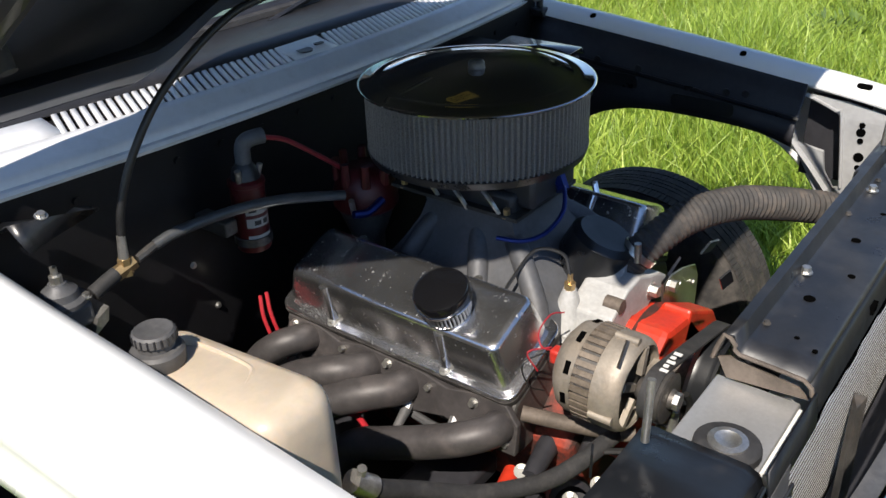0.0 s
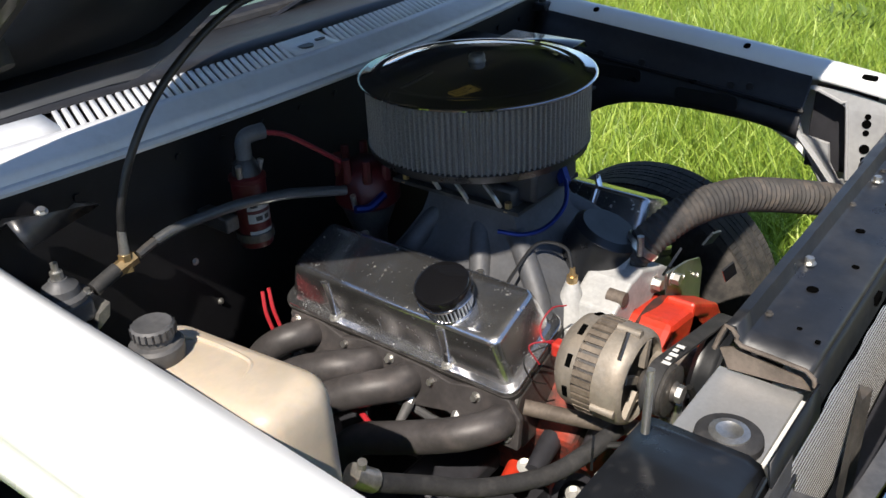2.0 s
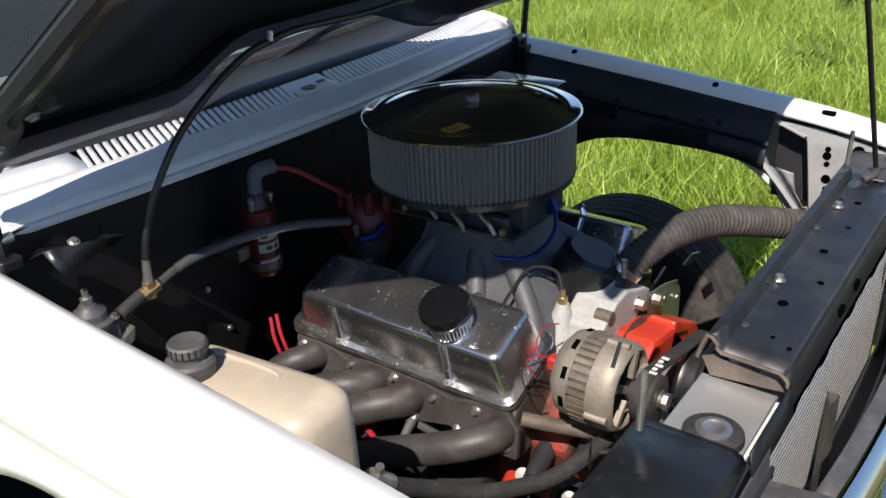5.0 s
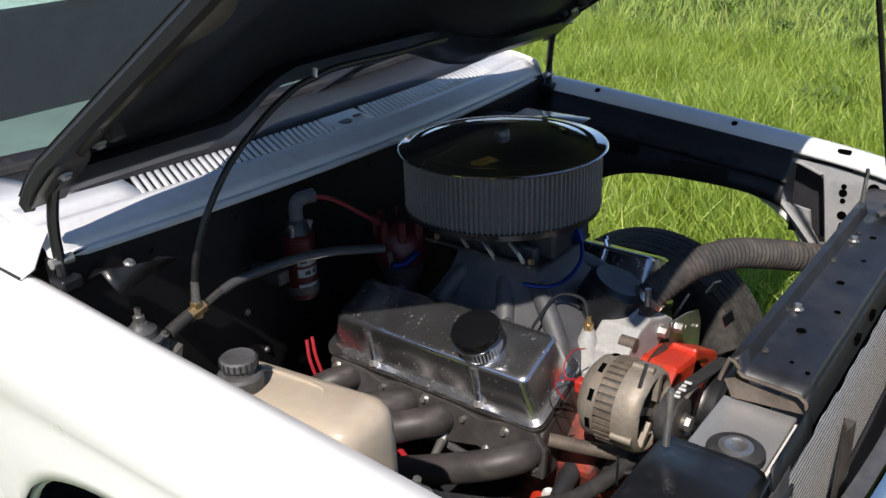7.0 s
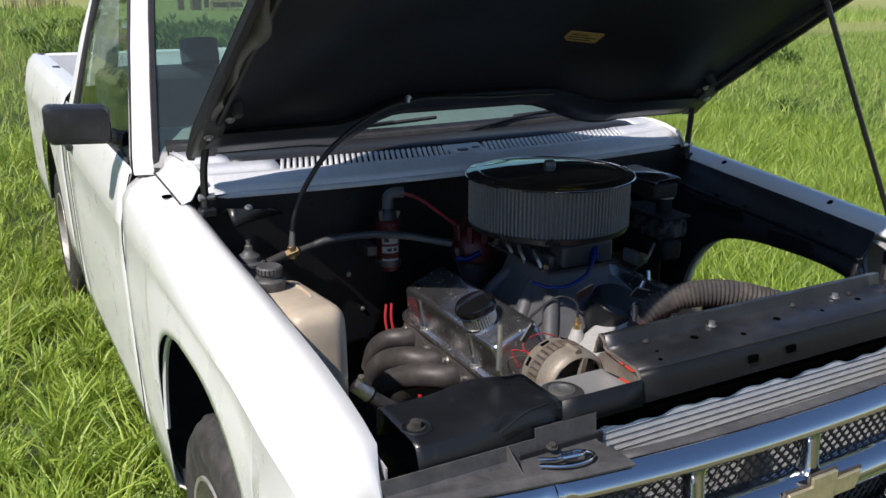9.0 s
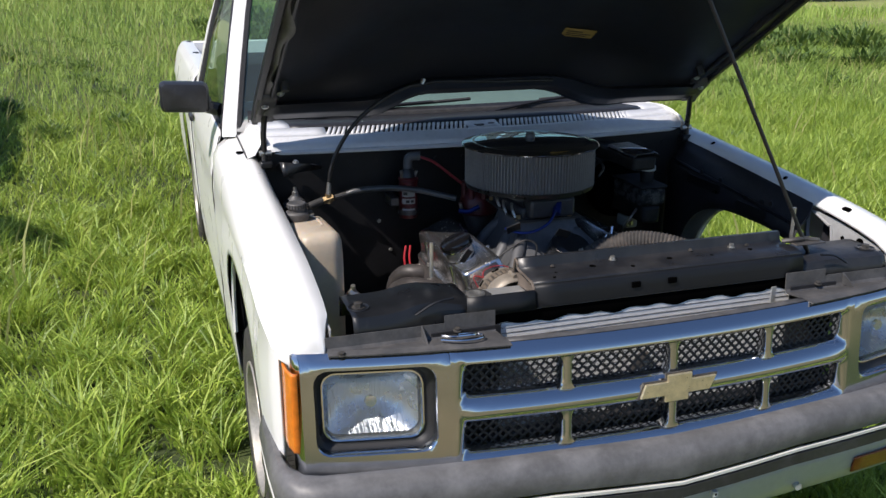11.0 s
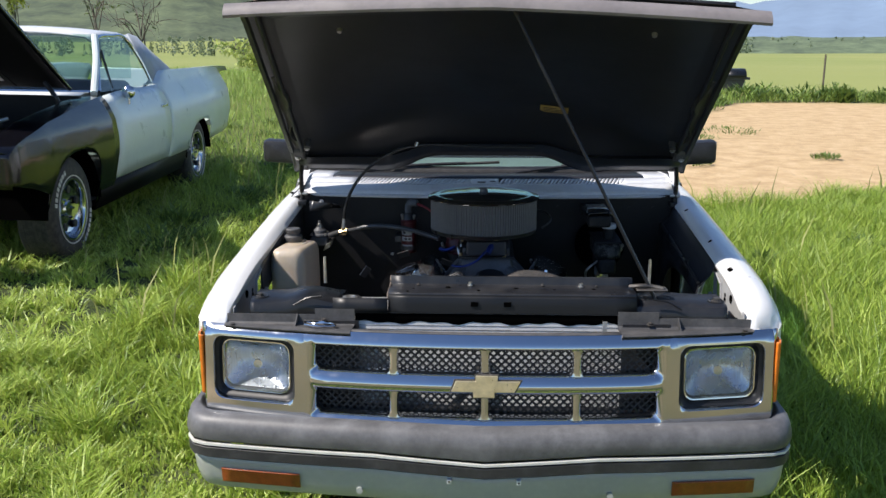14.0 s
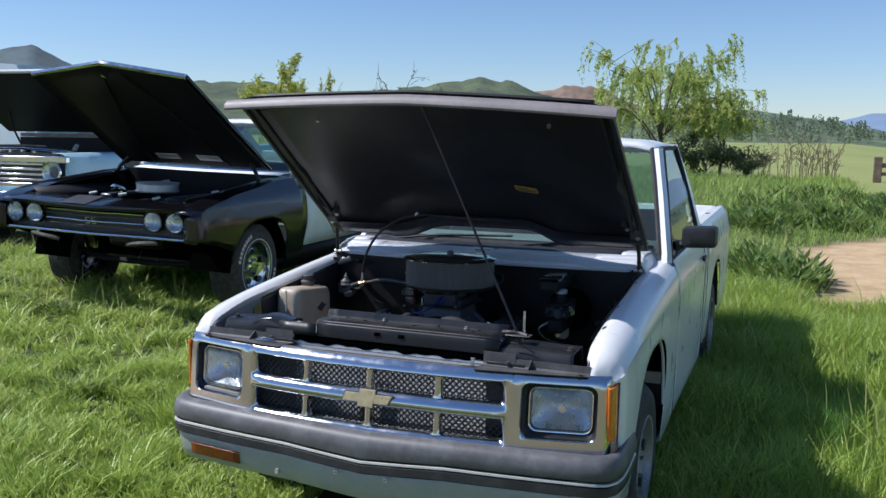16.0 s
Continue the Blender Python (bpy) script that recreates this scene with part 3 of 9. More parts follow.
# inner fender aprons, open over the wheels
for side in (-1, 1):
    rows = []
    for y in sorted(set(steps(0.455, 1.10, 18) + [0.66 + 0.36 * math.sin(radians(a)) for a in steps(-34, 88, 22)])):
        h = table(y, FENDER_H)
        k = abs(y - 0.66) / 0.36
        low = 0.44 + 0.36 * (1 - k ** 3) ** (1 / 3) if k < 1 else 0.42
        inner = ((0.690, h - 0.014), (0.680, h - 0.05), (0.646, h - 0.09), (0.642, lerp(h - 0.09, low, 0.5)), (0.644, low)) if side > 0 else ((0.6975, h - 0.030), (0.697, h - 0.05), (0.696, h - 0.09), (0.694, lerp(h - 0.09, low, 0.5)), (0.692, low))
        rows.append([(side * x, y, max(low, z)) for x, z in inner])
    ap = part("inner_apron", L(rows), black_bay, truck, "black inner wheel apron", solid=0.003)
    for y0, y1 in ((0.58, 0.72), (0.80, 0.98)) if side > 0 else ():
        h = table((y0 + y1) / 2, FENDER_H)
        part("apron_panel", P(rrect(y1 - y0, 0.030, 0.010, 4, (y0 + y1) / 2, h - 0.100), lambda u, v, w: (side * (0.641 - w), u, v), 0.003), black_sheet, ap, bevel=0.001)
    if side > 0:
        part("apron_ridge", T([(side * 0.645, y, table(y, FENDER_H) - 0.075) for y in steps(0.45, 1.08, 8)], 0.005, 6, 1), black_sheet, ap)
    for y, z in ((0.56, 0.872), (0.60, 0.868), (0.80, 0.885), (0.90, 0.890)) if side > 0 else ():
        part("apron_hole", C((side * 0.640, y, z), (side * 0.637, y, z), 0.008, n=12), black_plastic, ap)
    # bracket plate ahead of the wheel, with a window and round holes
    outer = [(0.488, 0.876), (0.450, 0.876), (0.372, 0.872), (0.150, 0.832), (0.150, 0.560), (0.330, 0.590), (0.405, 0.668), (0.428, 0.705), (0.455, 0.745), (0.487, 0.798)]
    inner = [(0.480, 0.868), (0.450, 0.868), (0.392, 0.848), (0.383, 0.840), (0.359, 0.692), (0.374, 0.686), (0.396, 0.718), (0.404, 0.760), (0.459, 0.769), (0.476, 0.812)]
    plate = part("headlamp_bracket", L([[(side * 0.700, y, z) for y, z in outer], [(side * 0.697, y, z) for y, z in inner], [(side * 0.708, y, z) for y, z in inner]], True), bare_grey, truck, "bare grey headlamp mounting bracket with punched holes", smooth=False, solid=0.003)
    # Added black sheet, stands in for the dark behind the window.
    part("window_shade_sheet", B(side * 0.735, side * 0.739, 0.335, 0.455, 0.69, 0.868), black_bay, plate)
    part("bracket_flange", T([(side * 0.695, 0.357, 0.692), (side * 0.695, 0.381, 0.841), (side * 0.695, 0.392, 0.851), (side * 0.695, 0.442, 0.870)], 0.0035, 6, 2), bare_grey, plate)
    part("bracket_brace", T([(side * 0.690, 0.480, 0.800), (side * 0.688, 0.464, 0.772), (side * 0.688, 0.425, 0.730), (side * 0.688, 0.383, 0.682)], 0.006, 6, 4), bare_grey, plate)
    for y, z, r in ((0.330, 0.815, 0.006), (0.330, 0.800, 0.009), (0.328, 0.782, 0.006), (0.325, 0.748, 0.010), (0.323, 0.726, 0.006), (0.27, 0.82, 0.012), (0.27, 0.72, 0.010)):
        part("punched_hole", C((side * 0.6995, y + 0.010, z + 0.016), (side * 0.696, y + 0.010, z + 0.016), r, n=12), shade_black, plate)

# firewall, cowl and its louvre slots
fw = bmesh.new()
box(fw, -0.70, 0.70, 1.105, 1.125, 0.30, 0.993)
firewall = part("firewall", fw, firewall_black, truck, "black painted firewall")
for x in steps(-0.62, 0.62, 14):
    part("spot_weld", C((x, 1.105, 0.945), (x, 1.101, 0.945), 0.006, n=8), firewall_black, firewall)
bolts("firewall_bolt", firewall, steel, [(-0.325, 1.104, 0.665), (-0.36, 1.104, 0.76), (0.17, 1.104, 0.74)], (0, -1, 0), 0.004, 0.005)


def cowl_y(x):
    return 1.070 + 0.05 * (x / 0.72) ** 2


def cowl_rows(x0, x1, n, strip):
    """Rows across the cowl: strip gives (distance back, height) pairs."""
    return [[(x, cowl_y(x) + d, z) for d, z in strip] for x in steps(x0, x1, n)]


FRONT_LIP = [(0.008, 0.980), (-0.005, 0.983), (-0.008, 0.989), (-0.004, 0.9935), (0.006, 0.994), (0.008, 1.003), (0.014, 1.009), (0.032, 1.014), (0.041, 1.024), (0.055, 1.028)]
BACK = [(0.112, 1.040), (0.15, 1.046), (0.30, 1.036)]
cowl = part("cowl_front", L(cowl_rows(-0.695, 0.695, 40, FRONT_LIP)), cowl_paint, truck, "white cowl panel with air slots", solid=-0.003)
# Black between the corners: the hood's shade is painted into this strip.
part("cowl_rear", L(cowl_rows(-0.60, 0.60, 36, BACK)), black_plastic, cowl, "wiper well behind the air slots, its black taking in hood shade", solid=-0.003)
for side in (-1, 1):
    part("cowl_corner", L(cowl_rows(side * 0.60, side * 0.70, 4, BACK)), cowl_paint, cowl, solid=-0.003)
part("cowl_end", L(cowl_rows(-0.70, -0.50, 6, [FRONT_LIP[-1], (0.085, 1.034), BACK[0]])), cowl_paint, cowl, solid=-0.003)
part("cowl_end", L(cowl_rows(0.50, 0.70, 6, [FRONT_LIP[-1], (0.085, 1.034), BACK[0]])), cowl_paint, cowl, solid=-0.003)
part("cowl_middle", L(cowl_rows(-0.060, 0.045, 6, [FRONT_LIP[-1], (0.085, 1.034), BACK[0]])), cowl_paint, cowl, solid=-0.003)
part("wiper_hole", C((-0.020, cowl_y(0.02) + 0.078, 1.031), (-0.020, cowl_y(0.02) + 0.078, 1.0338), 0.016, n=18), black_bay, cowl)
part("small_hole", P(rrect(0.022, 0.010, 0.004), lambda u, v, w: (0.022 + u, cowl_y(0.02) + 0.082 + v, 1.0335 + w), 0.002), black_bay, cowl, smooth=False)
for x0, x1, n in ((-0.50, -0.060, 30), (0.045, 0.50, 31)):
    for i in range(n + 1):
        x = lerp(x0, x1, i / n)
        bm = bmesh.new()
        hw = 0.0045
        rows = [[(x + sx * hw + 0.02 * (d - 0.055) / 0.057, cowl_y(x) + d, z) for d, z in (FRONT_LIP[-1], (0.085, 1.034), BACK[0])] for sx in (-1, 1)]
        loft(bm, rows)
        part("louvre_bar", bm, cowl_paint, cowl, solid=-0.006)
trough = bmesh.new()
loft(trough, [[(x, cowl_y(x) + d, z) for d, z in ((0.053, 1.015), (0.058, 0.96), (0.108, 0.96), (0.114, 1.03))] for x in steps(-0.69, 0.69, 10)])
part("cowl_trough", trough, black_bay, cowl, smooth=False)
part("windshield_seal", T([(x, 1.385 + 0.05 * (x / 0.7) ** 2, 1.036) for x in steps(-0.70, 0.70, 10)], 0.013, 8, 2), rubber, cowl)

# side panels that close the gap between cowl, fender and pillar
for side in (-1, 1):
    part("cowl_side", L([[(side * 0.742, y, fender_h(y) + 0.0025), (side * 0.720, y, fender_h(y) + 0.010), (side * 0.705, y, lerp(fender_h(y) + 0.012, z, 0.6)), (side * 0.690, y, z + 0.0035)] for y, z in ((1.122, 1.026), (1.18, 1.040), (1.24, 1.046), (1.38, 1.038), (1.43, 1.034))]), white_paint, cowl, "white panel beside the windshield", solid=-0.003)
    part("fender_seam", T([(side * 0.7435, y, fender_h(y) + 0.0035) for y in steps(1.122, 1.43, 6)], 0.0022, 6, 1), black_plastic, cowl)

# hinges
for side in (-1, 1):
    hg = part("hood_hinge", T([(side * 0.695, 1.090, 0.962), (side * 0.696, 1.090, 1.00), (side * 0.696, 1.087, 1.05), (side * 0.692, 1.080, 1.090), (side * 0.688, 1.070, 1.122)], 0.0085, 8, 4), black_sheet, truck, "black steel hood hinge arm")
    part("hinge_base", B(side * 0.676, side * 0.710, 1.070, 1.108, 0.952, 0.972), black_sheet, hg, bevel=0.004)
    part("hinge_pin", C((side * 0.676, 1.090, 0.995), (side * 0.710, 1.090, 0.995), 0.008, n=10), steel, hg)
# crumpled black bracket by the passenger hinge
br = bmesh.new()
loft(br, [[(-0.665 + 0.016 * i, 1.078 - 0.004 * i + 0.012 * math.sin(i * 0.9), 0.955 + 0.008 * math.sin(i * 1.3)), (-0.660 + 0.016 * i, 1.050 - 0.004 * i, 0.972 - 0.0012 * i), (-0.655 + 0.0165 * i, 1.020 + 0.003 * i, 0.940 + 0.002 * i)] for i in range(8)])
brk = part("hinge_bracket", br, black_sheet, truck, "glossy black bent bracket beside the hinge", solid=0.003)
bolts("bolt", brk, steel, [(-0.615, 1.045, 0.972)], (0, -0.3, 1), 0.006)

# ---- hood ----
H0, H1 = Vector((0, 1.135, 1.050)), Vector((0, 0.262, 1.630))
HU = (H1 - H0).normalized()
HN = Vector((1, 0, 0)).cross(HU)
HN = -HN if HN.z < 0 else HN
HLEN = (H1 - H0).length


def crown(v):
    """The hood's sides stand above the line from hinge to nose."""
    return 0.030 * min(1.0, v / 0.10) * min(1.0, max(0.0, (1 - v) / 0.06))


def ease(k):
    k = min(1.0, max(0.0, k))
    return k * k * (3 - 2 * k)


def rear_arch(x):
    """The rear edge's rise over the middle of the cowl."""
    return 0.088 * ease((0.43 - abs(x)) / 0.25)


def hood_at(x, v, d=0.0):
    """A point of the hood: x across, v from hinge (0) to nose (1), d metres above its sides."""
    # the rear corners end short of the cowl
    k = min(1.0, max(0.0, (abs(x) - 0.30) / 0.16))
    v += 0.040 * k * k * (3 - 2 * k) * max(0.0, 1 - v) ** 6
    nose = 0.025 * (1 - (x / 0.72) ** 2) * v
    lift = 0.018 * (1 - abs(x) / 0.72) * v
    # propped at its middle the panel hangs a little to the driver's side
    skew = Vector((0.016 * v, 0, -0.013 * (x / 0.72) * v))
    return H0 + Vector((x * (1.012 - 0.035 * v), 0, 0)) + skew + HU * (HLEN * v + nose) + HN * (d + lift + crown(v))


def hood_depth(x, v):
    """How far the bare panel lies above the sides: nearly flat, a little deeper towards the rear."""
    mid = sum(table(v + e, [(0.0, 0.094), (0.12, 0.136), (0.25, 0.157), (0.50, 0.118), (0.82, 0.068), (0.94, 0.055), (0.985, 0.0)]) for e in (-0.03, 0.0, 0.03)) / 3
    edge = 0.048 * min(1.0, max(0.0, (0.985 - v) / 0.05))
    body = lerp(edge, mid, ease((0.64 - abs(x)) / 0.42))
    d = lerp(0.094 * ease((0.43 - abs(x)) / 0.25), body, ease(v / 0.18))
    return max(d - crown(v), 0.010 * min(1.0, v / 0.1)) * ease((0.71 - abs(x)) / 0.09)


xs = sorted(set(steps(-0.715, 0.715, 37) + [-0.70, -0.63, 0.63, 0.70, -0.5, -0.38, 0.38, 0.5]))
vs = [0.0, 0.02, 0.05, 0.08, 0.12, 0.16, 0.2, 0.25, 0.3, 0.35, 0.4, 0.5, 0.6, 0.7, 0.8, 0.88, 0.935, 0.985, 1.0]
hood = part("hood", L([[hood_at(x, v, hood_depth(x, v)) for v in vs] for x in xs]), hood_under, truck, "open hood with a bare black underside")
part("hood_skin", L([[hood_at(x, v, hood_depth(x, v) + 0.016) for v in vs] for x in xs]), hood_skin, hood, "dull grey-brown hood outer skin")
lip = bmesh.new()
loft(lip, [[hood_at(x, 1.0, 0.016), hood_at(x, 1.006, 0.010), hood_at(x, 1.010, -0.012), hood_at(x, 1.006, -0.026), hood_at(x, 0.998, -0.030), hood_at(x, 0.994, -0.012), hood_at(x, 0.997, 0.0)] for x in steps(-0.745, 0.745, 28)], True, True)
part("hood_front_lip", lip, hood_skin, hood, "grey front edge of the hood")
for side in (-1, 1):
    e = bmesh.new()
    loft(e, [[hood_at(side * 0.712, v, 0.016), hood_at(side * 0.719, v, 0.006), hood_at(side * 0.717, v, -0.008), hood_at(side * 0.703, v, -0.010), hood_at(side * 0.699, v, -0.001), hood_at(side * 0.706, v, 0.005)] for v in steps(0.0, 1.0, 20)], True, True)
    part("hood_side_flange", e, hood_under, hood)
    rib = bmesh.new()
    tube(rib, [hood_at(side * 0.672, v, hood_depth(side * 0.672, v) - 0.004) for v in steps(0.06, 0.95, 10)], 0.008, 8, 2)
    part("hood_rib", rib, hood_under, hood)
    part("rubber_bumper", C(hood_at(side * 0.645, 0.19, 0.02), hood_at(side * 0.645, 0.19, -0.012), 0.014, 0.011, 12), rubber, hood)
    part("rubber_bumper", C(hood_at(side * 0.66, 0.12, 0.02), hood_at(side * 0.66, 0.12, -0.006), 0.012, 0.009, 12), rubber, hood)
    x = 0.470 if side > 0 else -0.450
    part("hood_bolt", C(hood_at(x, 0.815, hood_depth(x, 0.815) + 0.006), hood_at(x, 0.815, hood_depth(x, 0.815) - 0.010), 0.009, 0.007, 10), steel, hood)
    # torn inner flange along the side: a wavy strip with a bolted foot by the hinge
    fl_ = bmesh.new()
    loft(fl_, [[hood_at(side * (0.700 - 0.004 * math.sin(v * 23)), v, 0.002), hood_at(side * (0.676 - 0.010 * math.sin(v * 17) - 0.006 * math.sin(v * 41)), v, -0.004 - 0.006 * math.sin(v * 29)), hood_at(side * (0.668 - 0.012 * math.sin(v * 17)), v, 0.012)] for v in steps(0.03, 0.62, 44)])
    part("inner_flange", fl_, flange_paint, hood, "worn wavy inner flange of the hood", solid=0.002)
    part("flange_foot", L([[hood_at(side * x, v, d) for v, d in ((0.015, -0.012), (0.06, -0.016), (0.13, -0.012), (0.15, 0.006))] for x in (0.712, 0.700, 0.672, 0.660)]), flange_paint, hood, solid=0.003)
    bolts("flange_bolt", hood, steel, [tuple(hood_at(side * 0.652, 0.155, -0.002)), tuple(hood_at(side * 0.655, 0.07, -0.004)), tuple(hood_at(side * 0.690, 0.105, -0.016))], tuple(-HN), 0.007, 0.006)
for x0, x1, k in ((-0.69, 0.69, 1.0),):
    brace = bmesh.new()
    loft(brace, [[hood_at(x, 0.02, rear_arch(x) - 0.004), hood_at(x, 0.07, rear_arch(x) * 0.85 - 0.018), hood_at(x, 0.10, rear_arch(x) * 0.75 - 0.012), hood_at(x, 0.075, k * hood_depth(x, 0.075))] for x in steps(x0, x1, 28)])
    part("rear_brace", brace, hood_under, hood, solid=0.004)
part("front_beam", L([[hood_at(x, 0.90, 0.028), hood_at(x, 0.905, 0.010), hood_at(x, 0.965, 0.006), hood_at(x, 0.975, 0.040)] for x in steps(-0.66, 0.66, 16)]), hood_under, hood, solid=0.004)
LV, LX = 0.240, 0.232
l0 = hood_at(LX, LV, hood_depth(LX, LV) - 0.006)
lu = (hood_at(LX + 0.05, LV, hood_depth(LX + 0.05, LV) - 0.006) - l0).normalized()
lv = (hood_at(LX, LV + 0.05, hood_depth(LX, LV + 0.05) - 0.006) - l0).normalized()
ln_ = lu.cross(lv).normalized()
ln_ = -ln_ if ln_.z > 0 else ln_
part("warning_label", P(rrect(0.100, 0.046, 0.004), lambda a, b, w: tuple(l0 + lu * a + lv * b + ln_ * w), 0.0015), label_yellow, hood, "faded yellow warning label", smooth=False)
for i, (a, b) in enumerate(((-0.040, 0.010), (-0.040, 0.038), (-0.036, 0.028))):
    part("print_bar", P([(a, 0.011 - 0.011 * i), (b, 0.011 - 0.011 * i), (b, 0.007 - 0.011 * i), (a, 0.007 - 0.011 * i)], lambda u, v, w: tuple(l0 + lu * u + lv * v + ln_ * (0.0015 + w)), 0.0006), black_plastic, hood, smooth=False)

# prop rod
rod_top = hood_at(0.045, 0.975, 0.005)
rod = part("prop_rod", T([(0.452, 0.206, 0.886), (0.440, 0.207, 0.915), tuple(lerp(a, b, 0.94) for a, b in zip((0.440, 0.207, 0.915), rod_top)), tuple(rod_top)], 0.0048, 8, 3), black_sheet, truck, "thin black hood prop rod")
part("rod_pivot", T([(0.40, 0.215, 0.889), (0.425, 0.200, 0.895), (0.455, 0.206, 0.893), (0.49, 0.195, 0.889)], 0.006, 8, 4), dark_steel, rod)
part("pivot_plate", B(0.415, 0.500, 0.182, 0.222, 0.8845, 0.888), dark_steel, rod, bevel=0.002)

# ---- grille, lamps, bumper ----
def front_y(x):
    """The front face's plan curve."""
    return 0.010 + 0.085 * (abs(x) / 0.76) ** 2.2


def face(x, z, d=0.0):
    """A point on the grille's face; d metres proud of it."""
    lean = 0.10 * (z - 0.56)
    return (x, front_y(x) + lean - d, z)


def bar_rows(x0, x1, prof, n=24):
    return [[face(x, z, d) for d, z in prof] for x in steps(x0, x1, n)]


def bar(name, parent, mat, x0, x1, prof, n=24, label=""):
    return part(name, L(bar_rows(x0, x1, prof, n), True, True), mat, parent, label)


def round_bar(z0, z1, proud, back=-0.02):
    zc, h = (z0 + z1) / 2, (z1 - z0) / 2
    return [(back, z0)] + [(proud * math.sin(radians(a)), zc - h * math.cos(radians(a))) for a in steps(8, 172, 7)] + [(back, z1)]


def over(x, z, x0=0.453, x1=0.472):
    """Height of the chrome over the face line: rounded bars between the posts, flat round the lamps."""
    bars = table(z, [(0.543, 0.006), (0.550, 0.014), (0.560, 0.013), (0.570, 0.006), (0.578, -0.006), (0.645, 0.004), (0.651, 0.014), (0.664, 0.019), (0.676, 0.017), (0.688, 0.009), (0.698, -0.006), (0.762, 0.004), (0.767, 0.013), (0.777, 0.013), (0.790, 0.005), (0.800, -0.006)])
    flat = table(z, [(0.543, 0.004), (0.552, 0.012), (0.575, 0.012), (0.77, 0.012), (0.782, 0.011), (0.792, 0.004), (0.800, -0.006)])
    k = min(1.0, max(0.0, (abs(x) - x0) / (x1 - x0)))
    k = k * k * (3 - 2 * k)
    return lerp(bars, flat, k)


def long_round(u0, u1, v0, v1, r, nu, nv):
    """A rounded rectangle with points along its sides too, and each point's place on the cell border: (u, v, side)."""
    pts = []
    for cu, cv, a0 in ((u1 - r, v1 - r, 0), (u0 + r, v1 - r, 90), (u0 + r, v0 + r, 180), (u1 - r, v0 + r, 270)):
        for a in steps(a0, a0 + 90, 6):
            pts.append((cu + r * math.cos(radians(a)), cv + r * math.sin(radians(a)), a))
        if a0 in (0, 180):
            e = u0 + r if a0 == 0 else u1 - r
            pts += [(lerp(cu, e, i / nu), v1 if a0 == 0 else v0, a0 + 90) for i in range(1, nu)]
        else:
            e = v0 + r if a0 == 90 else v1 - r
            pts += [(u0 if a0 == 90 else u1, lerp(cv, e, i / nv), a0 + 90) for i in range(1, nv)]
    return pts


def face_cell(x0, x1, z0, z1, hole, r, nu, nv, deep, tuck):
    """A chromed field of the grille with one opening through it."""
    u0, u1, v0, v1 = hole
    inner = long_round(u0, u1, v0, v1, r, nu, nv)
    outer = []
    for u, v, a in inner:
        c, s = math.cos(radians(a)), math.sin(radians(a))
        m = max(abs(c), abs(s))
        c, s = c / m, s / m
        du = x1 if c > 0.999 else x0 if c < -0.999 else lerp(x0, x1, (u - u0) / (u1 - u0))
        dv = z1 if s > 0.999 else z0 if s < -0.999 else lerp(z0, z1, (v - v0) / (v1 - v0))
        outer.append((du, dv))
    rings = []
    for f in (0.0, 0.2, 0.4, 0.6, 0.8, 0.95):
        rings.append([(lerp(o[0], i[0], f), lerp(o[1], i[1], f)) for o, i in zip(outer, inner)])
    bm = bmesh.new()
    rows = [[face(u, v, over(u, v)) for u, v in g] for g in rings]
    cu, cv = (u0 + u1) / 2, (v0 + v1) / 2
    rows.append([face(u, v, over(u, v) - 0.003) for u, v, a in inner])
    for d in (0.4, 1.0):
        rows.append([face(u - tuck * d * math.cos(radians(a)), v - tuck * d * math.sin(radians(a)), over(u, v) * (1 - d) - deep * d) for u, v, a in inner])
    loft(bm, rows, True)
    return bm


grille = part("grille", face_cell(-0.486, 0.486, 0.6715, 0.800, (-0.455, 0.455, 0.698, 0.762), 0.014, 30, 3, 0.022, 0.002), chrome, truck, "chromed two-row grille surround")
part("lower_field", face_cell(-0.486, 0.486, 0.543, 0.6715, (-0.455, 0.455, 0.578, 0.645), 0.014, 30, 3, 0.022, 0.002), chrome, grille)
for x in (-0.243, 0.0, 0.243):
    for z0, z1 in ((0.576, 0.648), (0.694, 0.764)):
        bm = bmesh.new()
        loft(bm, [[face(x + w * (1 + 0.9 * (2 * abs((z - z0) / (z1 - z0) - 0.5)) ** 6), z, d) for w, d in ((-0.012, -0.02), (-0.012, -0.002), (-0.009, 0.005), (-0.003, 0.008), (0.003, 0.008), (0.009, 0.005), (0.012, -0.002), (0.012, -0.02))] for z in steps(z0, z1, 12)], True, True)
        part("grille_post", bm, chrome, grille)
